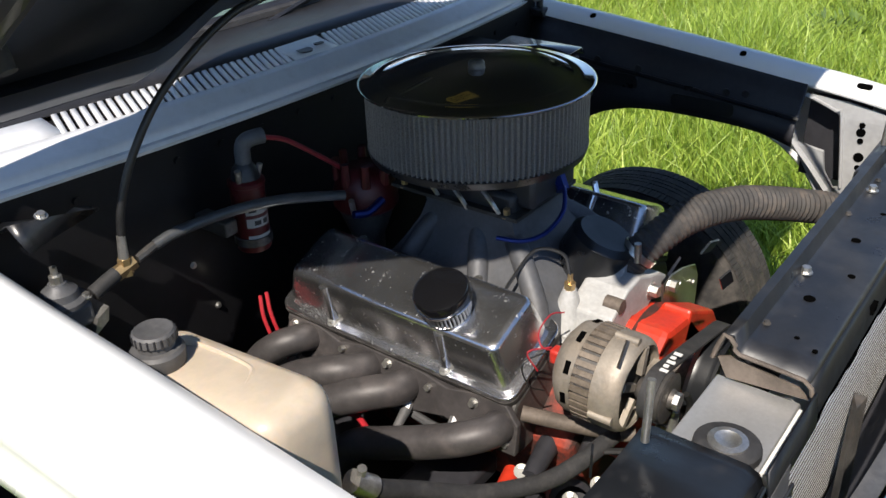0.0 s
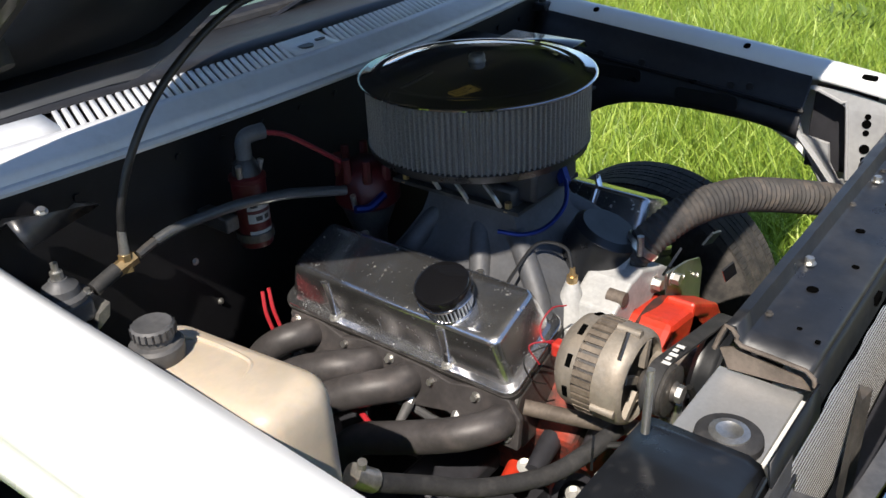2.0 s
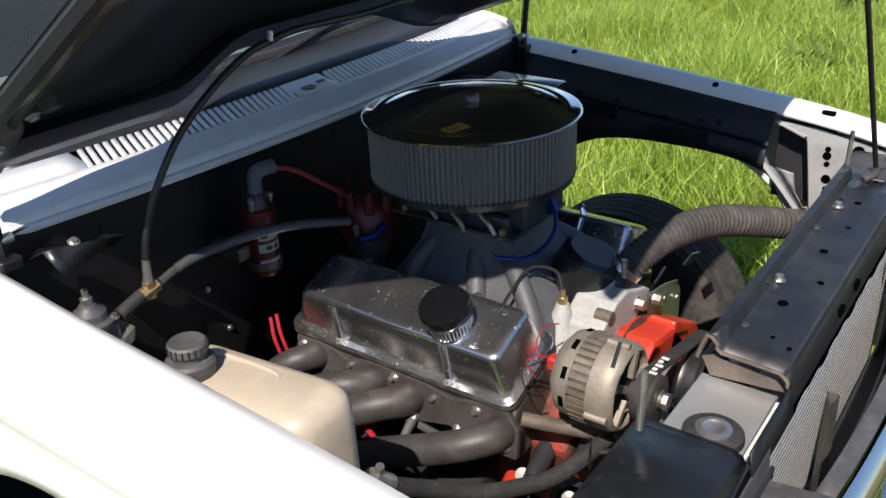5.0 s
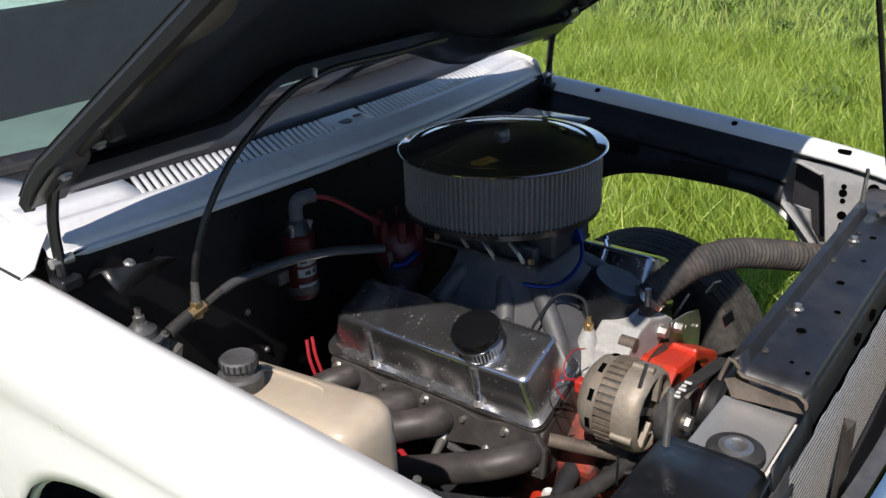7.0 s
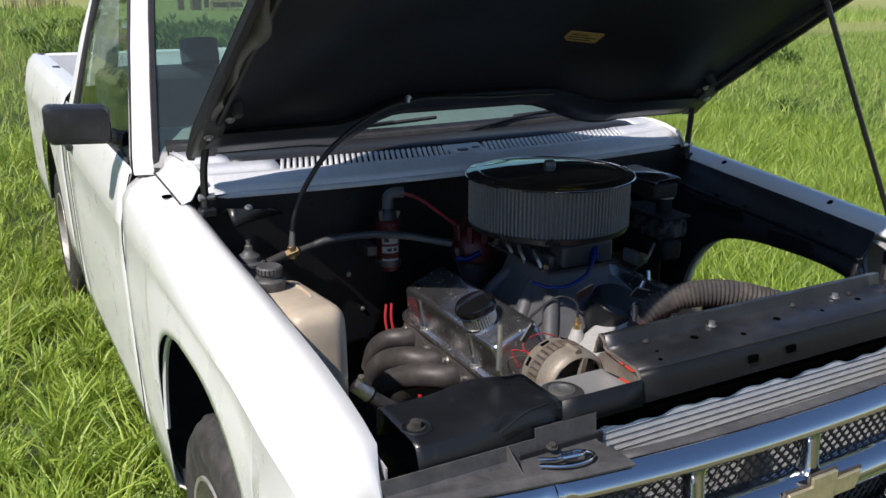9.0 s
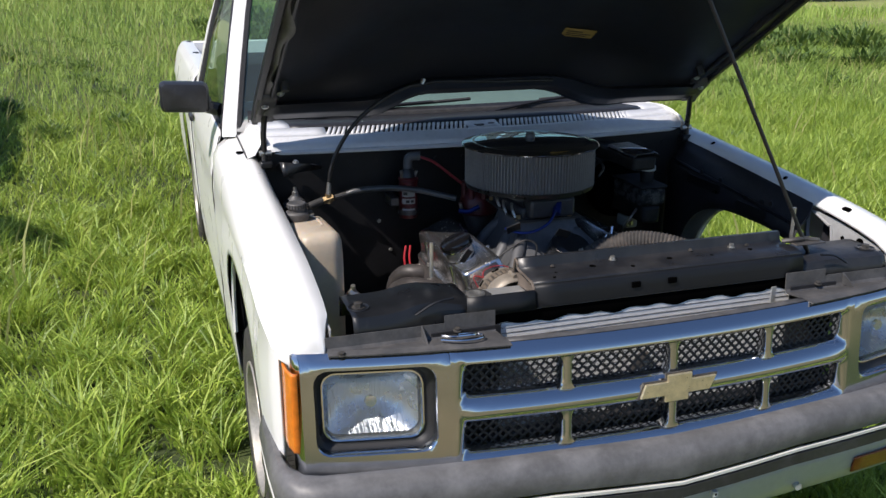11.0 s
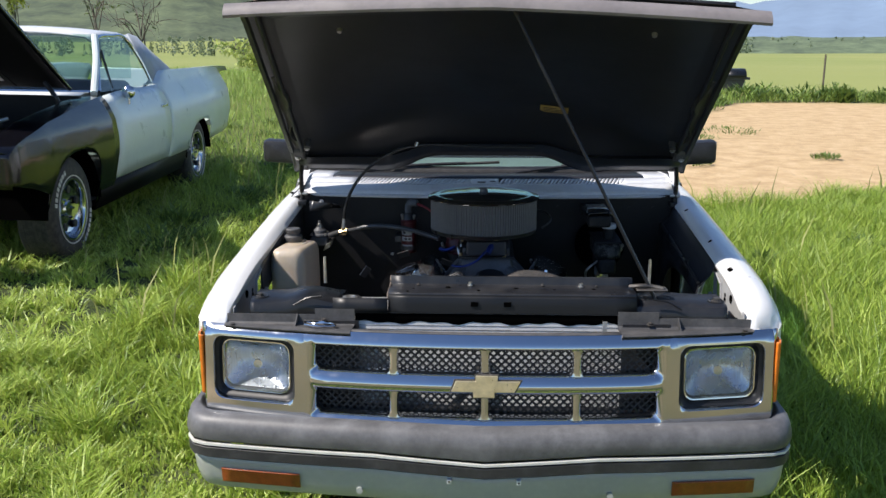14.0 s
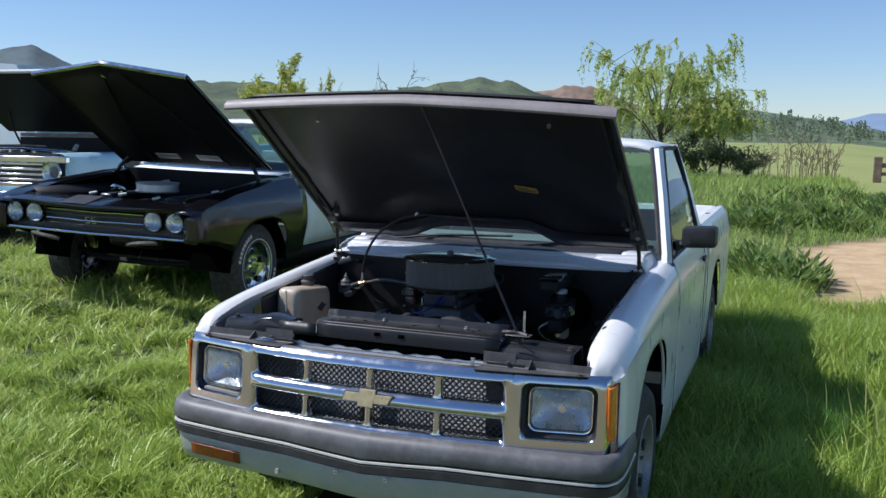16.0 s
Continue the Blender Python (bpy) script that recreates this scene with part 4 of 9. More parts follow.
for side in (-1, 1):
    # lamp field, wrapped round the corner
    xa, xb = sorted((side * 0.486, side * 0.772))
    fl = sorted((side * 0.515, side * 0.747))
    part("lamp_field", face_cell(xa, xb, 0.543, 0.800, (fl[0], fl[1], 0.597, 0.770), 0.030, 6, 5, 0.010, 0.001), chrome, grille)
    bm = bmesh.new()
    loft(bm, [[face(side * 0.772, z, over(0.772, z)), face(side * 0.779, z, over(0.772, z) - 0.006), (side * 0.783, 0.108 + 0.1 * (z - 0.56), z), (side * 0.786, 0.130, z)] for z in (0.543, 0.55, 0.56, 0.58, 0.62, 0.70, 0.75, 0.77, 0.78, 0.79, 0.80)])
    part("outer_corner", bm, chrome, grille)
    back = bmesh.new()
    loft(back, [[face(u, v, -0.0085) for u, v in rrect(0.2305, 0.1715, 0.030, 5, side * 0.631, 0.6835)], [face(u, v, -0.012) for u, v in rrect(0.216, 0.158, 0.029, 5, side * 0.631, 0.683)], [face(u, v, -0.022) for u, v in rrect(0.206, 0.149, 0.028, 5, side * 0.631, 0.683)], [face(u, v, -0.036) for u, v in rrect(0.19, 0.13, 0.026, 5, side * 0.631, 0.683)]], True)
    part("lamp_gasket", back, mesh_steel, grille, "black ring round the headlamp")
    lamp = bmesh.new()
    rings = []
    for k, dd in ((1.0, -0.026), (0.985, -0.014), (0.95, -0.008), (0.6, -0.003), (0.25, -0.001)):
        rings.append([face(u, v, dd) for u, v in rrect(0.188 * k, 0.133 * k, 0.026 * k, 5, side * 0.631, 0.683)])
    loft(lamp, rings, True, False)
    lamp.faces.new(lamp.verts[-24:])
    ring = [(side * 0.631 + a, 0.683 + b) for a, b in rrect(0.194, 0.139, 0.027, 5)]
    hl = part("headlight", lamp, lamp_glass, truck, "rectangular sealed-beam headlight")
    refl = bmesh.new()
    rings = []
    for k in (0.97, 0.93, 0.87, 0.78, 0.66, 0.52, 0.38, 0.24, 0.10):
        soft = min(1.0, (0.97 - k) * 4)
        w_, h_ = 0.188 * k, 0.133 * k ** (1.0 - 0.12 * soft)
        rings.append([face(u, v, -0.030 - 0.060 * (1 - k * k)) for u, v in rrect(w_, h_, lerp(0.026 * k, 0.49 * min(w_, h_), soft), 5, side * 0.631, 0.683)])
    loft(refl, rings, True)
    refl.faces.new(refl.verts[-24:])
    part("reflector", refl, lamp_bowl, hl)
    part("lamp_rim", T([face(u, v, -0.019) for u, v in ring + ring[:1]], 0.0032, 6, 1), chrome_clean, hl, "bright thin rim round the lens")
    part("bulb_shield", LA([(0.0, 0.0), (0.012, 0.001), (0.014, 0.004), (0.012, 0.012)], (side * 0.631, front_y(0.631) + 0.048, 0.683), (0, 1, 0), 20), chrome_clean, hl)
    # side marker round the corner
    mk = bmesh.new()
    loft(mk, [[(side * x, y, z) for z in (0.60, 0.605, 0.765, 0.77)] for x, y in ((0.7765, 0.104), (0.7850, 0.109), (0.7905, 0.130), (0.7920, 0.160), (0.7900, 0.188))])
    part("side_marker", mk, amber, truck, "amber corner marker lamp", solid=0.006)
# emblem, plain gilt shape
emb = bmesh.new()
prism(emb, [(-0.088, -0.017), (-0.030, -0.017), (-0.030, -0.034), (0.026, -0.034), (0.026, -0.017), (0.078, -0.017), (0.094, 0.017), (0.034, 0.017), (0.034, 0.034), (-0.024, 0.034), (-0.024, 0.017), (-0.076, 0.017)], lambda u, v, w: face(u, 0.672 + v * 0.86, 0.017 + w), 0.007)
emblem = part("grille_emblem", emb, gold, truck, "plain brushed gold emblem shape", smooth=False, bevel=0.0015)
edge = bmesh.new()
prism(edge, [(-0.093, -0.020), (-0.033, -0.020), (-0.033, -0.037), (0.029, -0.037), (0.029, -0.020), (0.081, -0.020), (0.099, 0.020), (0.037, 0.020), (0.037, 0.037), (-0.027, 0.037), (-0.027, 0.020), (-0.080, 0.020)], lambda u, v, w: face(u, 0.672 + v * 0.86, 0.014 + w), 0.005)
part("emblem_rim", edge, dark_steel, emblem, smooth=False)
# expanded mesh behind the openings
mesh_bm = bmesh.new()
pitch = 0.0210
x = -0.46
while x < 0.46:
    z = 0.560
    k = 0
    while z < 0.775:
        ox = pitch / 2 if k % 2 else 0
        c = Vector((x + ox, front_y(x) + 0.034, z))
        q = [c + Vector((dx, 0, dz)) for dx, dz in ((-pitch / 2, 0), (0, 0.0105), (pitch / 2, 0), (0, -0.0105))]
        r = [c + 0.58 * (p - c) for p in q]
        a = [mesh_bm.verts.new(p) for p in q]
        b = [mesh_bm.verts.new(p + Vector((0, 0.0015, 0))) for p in r]
        ring_faces(mesh_bm, [a, b])
        z += 0.0105
        k += 1
    x += pitch
part("grille_mesh", mesh_bm, mesh_steel, grille, "diamond mesh behind the grille", smooth=False)

# filler panel over the grille
for side in (-1, 1):
    fp = bmesh.new()
    rows = []
    for x in sorted(steps(0.715, 0.36, 14) + [0.4699, 0.4701], reverse=True):
        fy = front_y(x) + 0.016
        rows.append([(side * x, fy, 0.800), (side * x, fy + 0.02, 0.802), (side * x, 0.130, 0.794), (side * x, 0.1345, 0.800), (side * x, 0.1375, 0.822 + (0.016 if x < 0.47 else 0))])
    loft(fp, rows)
    fill = part("filler_panel", fp, grey_plastic, truck, "dusty dark plastic filler panel above the grille", smooth=False, solid=0.003)
    web = bmesh.new()
    prism(web, [(0.092, 0.799), (0.134, 0.795), (0.137, 0.824)], lambda u, v, w: (side * 0.520 + w, u, v), 0.003)
    part("filler_web", web, grey_plastic, fill, smooth=False)
    bolts("panel_bolt", fill, dark_steel, [(side * 0.69, 0.10, 0.800), (side * 0.445, 0.130, 0.806)], (0, -0.2, 1), 0.006)
part("filler_rail", L([[face(x, 0.797, -0.012), (x, front_y(x) + 0.055, 0.797), (x, front_y(x) + 0.058, 0.780)] for x in steps(-0.375, 0.375, 10)]), grey_plastic, grille, solid=0.003)
lt = part("hood_latch", T([(-0.49, 0.095, 0.806), (-0.46, 0.072, 0.810), (-0.425, 0.070, 0.810), (-0.405, 0.085, 0.808), (-0.425, 0.103, 0.808), (-0.46, 0.095, 0.809), (-0.485, 0.108, 0.808)], 0.0028, 8, 5), chrome, truck, "bent chromed hood latch hook")
part("latch_clip", T([(-0.455, 0.090, 0.812), (-0.430, 0.082, 0.815), (-0.418, 0.090, 0.812)], 0.0035, 8, 4), chrome, lt)
part("latch_clip", T([(-0.452, 0.100, 0.811), (-0.435, 0.093, 0.814)], 0.0035, 8, 4), chrome, lt)


def bump_y(x):
    return -0.055 + 0.06 * (abs(x) / 0.80) ** 2 + 0.012 * abs(x)


def bumper_path(n=26):
    """Plan of the bumper: (x, y) with the turned-back ends."""
    pts = [(x, bump_y(x)) for x in steps(-0.765, 0.765, n)]
    wrap = [(0.800, 0.025), (0.824, 0.060), (0.834, 0.11), (0.836, 0.20), (0.834, 0.34)]
    return [(-x, y) for x, y in reversed(wrap)] + pts + wrap


def bumper_skin(prof):
    """prof: (inset from the outer plan line, height); inset runs towards the truck."""
    rows = []
    for x, y in bumper_path():
        inx, iny = -x, 0.55 - y
        k = 1 / math.hypot(inx * 0.25, iny)
        rows.append([(x + inx * 0.25 * k * d, y + iny * k * d, z - 0.018 * (1 - min(1, abs(x) / 0.3)) * (1 if z < 0.52 else 0.3)) for d, z in prof])
    return rows


rub = L(bumper_skin([(0.075, 0.556), (0.055, 0.567), (0.030, 0.568), (0.012, 0.558), (0.003, 0.540), (0.0, 0.520), (0.004, 0.502), (0.014, 0.494)]))
bumper = part("front_bumper", rub, bumper_rubber, truck, "faded grey rubber-faced front bumper", solid=-0.004)
part("pale_line", L(bumper_skin([(0.010, 0.4935), (0.003, 0.4915), (0.003, 0.4850), (0.010, 0.4835)])), strip_pale, bumper, "pale pinstripe moulding", solid=-0.003)
part("dark_strip", L(bumper_skin([(0.012, 0.484), (0.004, 0.478), (0.004, 0.452), (0.016, 0.444)])), bumper_dark, bumper, "dark lower bumper strip", solid=-0.004)
val = L(bumper_skin([(0.020, 0.446), (0.022, 0.425), (0.028, 0.385), (0.042, 0.350), (0.052, 0.340), (0.072, 0.338)]))
valance = part("valance", val, valance_paint, truck, "pale grey painted valance under the bumper", solid=-0.003)
for side in (-1, 1):
    lampb = bmesh.new()
    pts = [(x, bump_y(x)) for x in steps(side * 0.500, side * 0.722, 8)]
    loft(lampb, [[(x, y + 0.016 + 0.008 * k, z) for k, z in ((0.0, 0.412), (0.2, 0.409), (0.9, 0.374), (1.1, 0.370))] for x, y in pts])
    part("turn_lamp", lampb, amber_dull, truck, "dusty amber turn lamp in the valance", solid=0.004)
    part("valance_screw", B(side * 0.092 - 0.006, side * 0.092 + 0.006, -0.0440, -0.030, 0.414, 0.426), label_white, valance, smooth=False)
    part("screw_hole", C((side * 0.092, -0.0452, 0.420), (side * 0.092, -0.040, 0.420), 0.0030, n=8), black_plastic, valance)
    part("valance_bolt", C((side * 0.335, bump_y(0.335) + 0.020, 0.375), (side * 0.335, bump_y(0.335) + 0.030, 0.375), 0.009, n=10), valance_paint, valance)
# Added black panel, stands in for the shade behind the valance.
part("under_shade_panel", B(-0.62, 0.62, 0.10, 0.14, 0.345, 0.56), black_bay, valance)

# ---- radiator and its support ----
radiator = thing("radiator", "bare aluminium radiator behind the grille", "radiator", (0, 0.2, 0.45))
core = bmesh.new()
box(core, -0.36, 0.42, 0.1465, 0.205, 0.45, 0.812)
core_ob = part("core", core, fin_alu, radiator, "finned aluminium core")
for i in range(32):
    z = 0.458 + 0.0118 * i
    part("cooling_tube", L([[(x, 0.147, z + 0.0026), (x, 0.1459, z + 0.0022), (x, 0.1457, z + 0.0014), (x, 0.147, z + 0.0008)] for x in (-0.358, 0.418)], True, True), dark_steel, core_ob, smooth=False)
# Ragged black strip paints the support's shadow on the core.
part("shadow_strip", L([[(x, 0.150, 0.832), (x, 0.1455, 0.822), (x, 0.1450, 0.800 + 0.006 * math.sin(23 * x) * math.sin(61 * x)), (x, 0.1460, 0.7985 + 0.006 * math.sin(23 * x) * math.sin(61 * x))] for x in steps(-0.36, 0.42, 60)]), shade_black, radiator, "black strip with a ragged edge, painted shadow of the support")
for side in (-1, 1):
    a, b = sorted((side * (0.372 if side > 0 else 0.348), side * 0.50))
    # Black panels added to darken the space beyond the core's ends.
    part("side_shade_panel", B(a, b, 0.132, 0.136, 0.45, 0.806), black_plastic, radiator, "added black panel that darkens the space beside the core", bevel=0.001)
part("side_tank", B(-0.43, -0.363, 0.165, 0.240, 0.42, 0.832), alu_sheet, radiator, "flat aluminium end tank", bevel=0.006)
part("side_tank", B(0.423, 0.49, 0.165, 0.240, 0.42, 0.821), alu_sheet, radiator, bevel=0.006)
part("top_tank", B(-0.45, -0.255, 0.160, 0.258, 0.832, 0.838), alu_sheet, radiator, bevel=0.002)
part("edge_strip", B(0.318, 0.330, 0.130, 0.134, 0.770, 0.812), alu_sheet, radiator)

support = part("radiator_support", L([[(x, 0.262, 0.868), (x, 0.252, 0.905), (x, 0.240, 0.906), (x, 0.234, 0.886), (x, 0.228, 0.882), (x, 0.185, 0.884), (x, 0.158, 0.8815), (x, 0.152, 0.877)] for x in steps(-0.268, 0.410, 16)]), support_sheet, truck, "dusty black sheet-metal radiator support", solid=-0.003)
part("support_edge", T([(-0.269, 0.262, 0.868), (-0.269, 0.252, 0.903), (-0.269, 0.238, 0.893), (-0.269, 0.232, 0.883), (-0.269, 0.160, 0.879), (-0.269, 0.148, 0.862)], 0.0028, 6, 2), rust_steel, support, "rusty cut edge of the support")
part("folded_flap", P([(0.258, 0.866), (0.245, 0.872), (0.165, 0.862), (0.152, 0.850), (0.245, 0.842)], lambda u, v, w: (-0.262 + w, u, v), 0.003), rust_steel, support, "rusty folded end flap", smooth=False)
part("front_face", L([[(x, 0.1525, 0.8765), (x, 0.1475, 0.869), (x, 0.144, 0.850), (x, 0.142, 0.828), (x, 0.146, 0.826)] for x in steps(-0.2675, 0.410, 12)]), support_face, support, "black front face of the support", solid=-0.003)
part("front_face", L([[(x, 0.146, 0.868), (x, 0.1415, 0.840), (x, 0.140, 0.826)] for x in steps(-0.42, -0.269, 4)]), support_face, support, solid=-0.003)
bolts("support_bolt", support, steel, [(-0.043, 0.229, 0.884), (0.266, 0.224, 0.884)], (0, 0, 1), 0.006, 0.009)
bolts("small_bolt", support, dark_steel, [(0.31, 0.226, 0.884), (-0.19, 0.229, 0.884), (0.16, 0.231, 0.885)], (0, 0, 1), 0.0035, 0.004)
for x, y, r in ((-0.105, 0.205, 0.009), (-0.02, 0.178, 0.006), (0.085, 0.20, 0.008), (0.19, 0.19, 0.005), (-0.2, 0.19, 0.004), (0.3, 0.2, 0.007), (-0.215, 0.165, 0.004)):
    part("support_hole", C((x, y, 0.8825), (x, y, 0.8846), r * 0.8, n=12), shade_black, support)
for x in (-0.03, 0.06):
    part("latch_slot", B(x - 0.010, x + 0.010, 0.1400, 0.148, 0.848, 0.860), shade_black, support, smooth=False)
for side in (-1, 1):
    wing_rows = []
    for x in steps(0.655, 0.405, 18):
        k = table(x, [(0.405, 0.05), (0.425, 0.10), (0.455, 0.55), (0.49, 0.95), (0.52, 0.85), (0.55, 0.3), (0.575, 0.05), (0.60, 0.0)]) * (0.40 if side < 0 else 0.14)
        t = 0.854 + 0.040 * k
        b = 0.262 + 0.02 * (1 - k)
        wing_rows.append([(side * x, b + 0.004, t - 0.05), (side * x, b, t - 0.004), (side * x, b - 0.012, t), (side * x, 0.168, t), (side * x, 0.155, t - 0.006), (side * x, 0.148, t - 0.02), (side * x, 0.136, 0.800)])
    wing = part("support_wing", L(wing_rows), support_sheet if side > 0 else black_sheet, truck, "black support wing that dips to the fender", solid=-0.003)
    bolts("wing_bolt", wing, dark_steel, [(side * 0.634, 0.195, 0.855)], (0, 0, 1), 0.009, 0.010)
    part("washer_dish", LA([(0.0, 0.001), (0.018, 0.001), (0.021, 0.003), (0.024, 0.001)], (side * 0.634, 0.195, 0.854), n=24), black_sheet, wing)
    part("threaded_stud", C((side * 0.460, 0.256, 0.880), (side * 0.460, 0.256, 0.956), 0.0046, 0.0040, 10), steel, wing, "steel threaded stud")
    part("wing_seam", T([(side * 0.53, 0.140, 0.846), (side * 0.49, 0.139, 0.868), (side * 0.45, 0.139, 0.874)], 0.0025, 6, 3), black_sheet, wing)
mount = thing("radiator_mount", "black rubber radiator mount with a steel washer", "rubber mount", (-0.381, 0.198, 0.838))
part("rubber_pad", LA([(0.0, 0.0), (0.034, 0.0), (0.036, 0.004), (0.035, 0.012), (0.031, 0.015), (0.0, 0.015)], (-0.381, 0.198, 0.838), n=28), rubber, mount)
part("washer", LA([(0.0, 0.0), (0.021, 0.0), (0.021, 0.002), (0.014, 0.0035), (0.010, 0.001), (0.0, 0.001)], (-0.381, 0.198, 0.853), n=24), steel, mount)
part("centre_brace", L([[(-0.022, 0.134, 0.69), (0.006, 0.128, 0.695), (0.006, 0.146, 0.695)], [(-0.10, 0.118, 0.56), (-0.072, 0.112, 0.56), (-0.072, 0.132, 0.56)]], True, True), dark_steel, support, "dark folded centre brace", smooth=False)

# ---- cab, box and wheels of the pickup ----
def side_x(z):
    return table(z, [(0.25, 0.795), (0.45, 0.812), (0.70, 0.820), (0.835, 0.818), (0.845, 0.824), (0.96, 0.800), (1.0, 0.785)])


def side_row(s, y, low, top):
    zs = sorted(set([low, top] + [z for z in (0.30, 0.45, 0.60, 0.72, 0.832, 0.846, 0.90, 0.955, 0.985) if low + 0.004 < z < top - 0.004]))
    while len(zs) < 11:
        gaps = [(b - a, i) for i, (a, b) in enumerate(zip(zs, zs[1:]))]
        g, i = max(gaps)
        zs.insert(i + 1, (zs[i] + zs[i + 1]) / 2)
    return [(s * side_x(z), y, z) for z in zs]


for side in (-1, 1):
    rows = [side_row(side, y, 0.26, 0.995) for y in steps(1.4535, 2.622, 10)]
    door = part("door", L(rows), white_paint, truck, "white cab door with a crease", solid=-0.004)
    part("door_handle", B(side * 0.822, side * 0.838, 2.44, 2.56, 0.870, 0.895), black_plastic, door, bevel=0.005)
    part("door_gap", T([(side * 0.812, 1.452, 0.30), (side * 0.823, 1.452, 0.70), (side * 0.823, 1.452, 0.86), (side * 0.792, 1.452, 0.985)], 0.0016, 6, 3), black_plastic, door)
    part("door_gap", T([(side * 0.812, 2.624, 0.30), (side * 0.823, 2.624, 0.70), (side * 0.823, 2.624, 0.86), (side * 0.792, 2.624, 0.985)], 0.0016, 6, 3), black_plastic, door)
    part("belt_seal", T([(side * 0.779, 1.52, 0.998), (side * 0.779, 2.58, 1.000)], 0.007, 6, 1), rubber, door)
    rows = [side_row(side, y, 0.26, 0.995) for y in (2.628, 2.70, 2.80)]
    part("cab_corner", L(rows), white_paint, truck, solid=-0.004)
    part("sill", L([[(side * 0.79, y, 0.262), (side * 0.76, y, 0.235), (side * 0.62, y, 0.235)] for y in (1.17, 2.8)]), white_paint, truck, solid=0.004)

# pillars and roof
ROOF = [(-0.625, 1.470), (-0.60, 1.498), (-0.52, 1.518), (-0.30, 1.532), (0, 1.537), (0.30, 1.532), (0.52, 1.518), (0.60, 1.498), (0.625, 1.470)]
rows = []
for y, dz, k in ((1.995, -0.025, 0.975), (2.02, -0.008, 0.99), (2.10, 0.0, 1.0), (2.40, 0.006, 1.005), (2.66, 0.0, 1.0), (2.74, -0.012, 0.99), (2.765, -0.035, 0.975)):
    rows.append([(x * k, y + 0.0 * x, z + dz) for x, z in ROOF])
roof = part("roof", L(rows), white_paint, truck, "white cab roof", solid=-0.02)
for side in (-1, 1):
    ap = bmesh.new()
    path = [(0.772, 1.425, 0.985), (0.765, 1.47, 1.02), (0.700, 1.74, 1.26), (0.630, 2.015, 1.478)]
    loft(ap, [[(side * (x + dx), y + dy, z + dz) for dx, dy, dz in ((-0.030, -0.030, 0.004), (-0.004, -0.028, 0.006), (0.012, 0.0, 0.0), (0.012, 0.055, 0.0), (-0.008, 0.062, -0.006), (-0.030, 0.0, -0.006))] for x, y, z in path], True, True)
    pil = part("windshield_pillar", ap, white_paint, truck, "white windshield pillar")
    part("pillar_seam", T([(side * (x + 0.0135), y + 0.018, z) for x, y, z in path], 0.0028, 6, 3), black_plastic, pil)
    part("pillar_trim", T([(side * (x - 0.036), y - 0.020, z) for x, y, z in path], 0.013, 6, 3), rubber, pil)
    bp = bmesh.new()
    loft(bp, [[(side * (x + dx), y + dy, z) for dx, dy in ((-0.03, 0.0), (0.0, 0.0), (0.004, 0.09), (-0.03, 0.12))] for x, y, z in ((0.785, 2.63, 0.985), (0.715, 2.63, 1.24), (0.632, 2.60, 1.480))], True, True)
    part("rear_pillar", bp, white_paint, truck)
    fr = bmesh.new()
    tube(fr, [(side * 0.766, 1.50, 1.004), (side * 0.704, 1.775, 1.25), (side * 0.640, 2.045, 1.462), (side * 0.628, 2.12, 1.478), (side * 0.628, 2.50, 1.480), (side * 0.640, 2.585, 1.462), (side * 0.706, 2.61, 1.24), (side * 0.770, 2.62, 1.004)], 0.013, 8, 5)
    part("window_seal", fr, rubber, truck)
    gl = bmesh.new()
    loft(gl, [[(side * 0.766, 1.50, 1.0), (side * 0.772, 2.05, 1.0), (side * 0.772, 2.60, 1.0)], [(side * 0.704, 1.78, 1.25), (side * 0.708, 2.2, 1.25), (side * 0.708, 2.60, 1.25)], [(side * 0.634, 2.06, 1.468), (side * 0.634, 2.3, 1.472), (side * 0.634, 2.57, 1.468)]])
    g = part("side_window", gl, auto_glass, truck, "side window glass")
    # mirror
    mr = bmesh.new()
    prof = [(1.555, 0.6), (1.562, 0.9), (1.585, 1.0), (1.625, 1.0), (1.632, 0.96)]
    loft(mr, [[(side * (0.883 + u * k), y, 1.092 + v * k + 0.05 * (u)) for u, v in rrect(0.155, 0.098, 0.018, 4)] for y, k in prof], True, True)
    mir = part("door_mirror", mr, black_plastic, truck, "black plastic door mirror")
    part("mirror_glass", P(rrect(0.142, 0.086, 0.015, 4), lambda u, v, w: (side * (0.883 + u), 1.6322 + w, 1.092 + v + 0.05 * u), 0.002), chrome_clean, mir, smooth=False)
    part("mirror_arm", T([(side * 0.83, 1.60, 1.065), (side * 0.795, 1.61, 1.050), (side * 0.772, 1.60, 1.045)], 0.022, 8, 3), black_plastic, mir)
    part("mirror_sail", P([(1.50, 1.0), (1.63, 1.0), (1.635, 1.10), (1.60, 1.09)], lambda u, v, w: (side * (0.768 - (v - 1.0) * 0.25 + w), u, v), 0.008), black_plastic, mir, smooth=False)

ws = bmesh.new()
loft(ws, [[(x * lerp(1.0, 0.86, k), lerp(1.375 + 0.085 * (x / 0.72) ** 2, 2.0 + 0.02 * (x / 0.72) ** 2, k), lerp(1.032, 1.490, k) + 0.012 * math.sin(math.pi * k)) for x in steps(-0.715, 0.715, 14)] for k in steps(0, 1, 8)])
windshield = part("windshield", ws, windshield_glass, truck, "greenish windshield glass")
# Added black band; it paints the shadow at the glass foot.
band = bmesh.new()
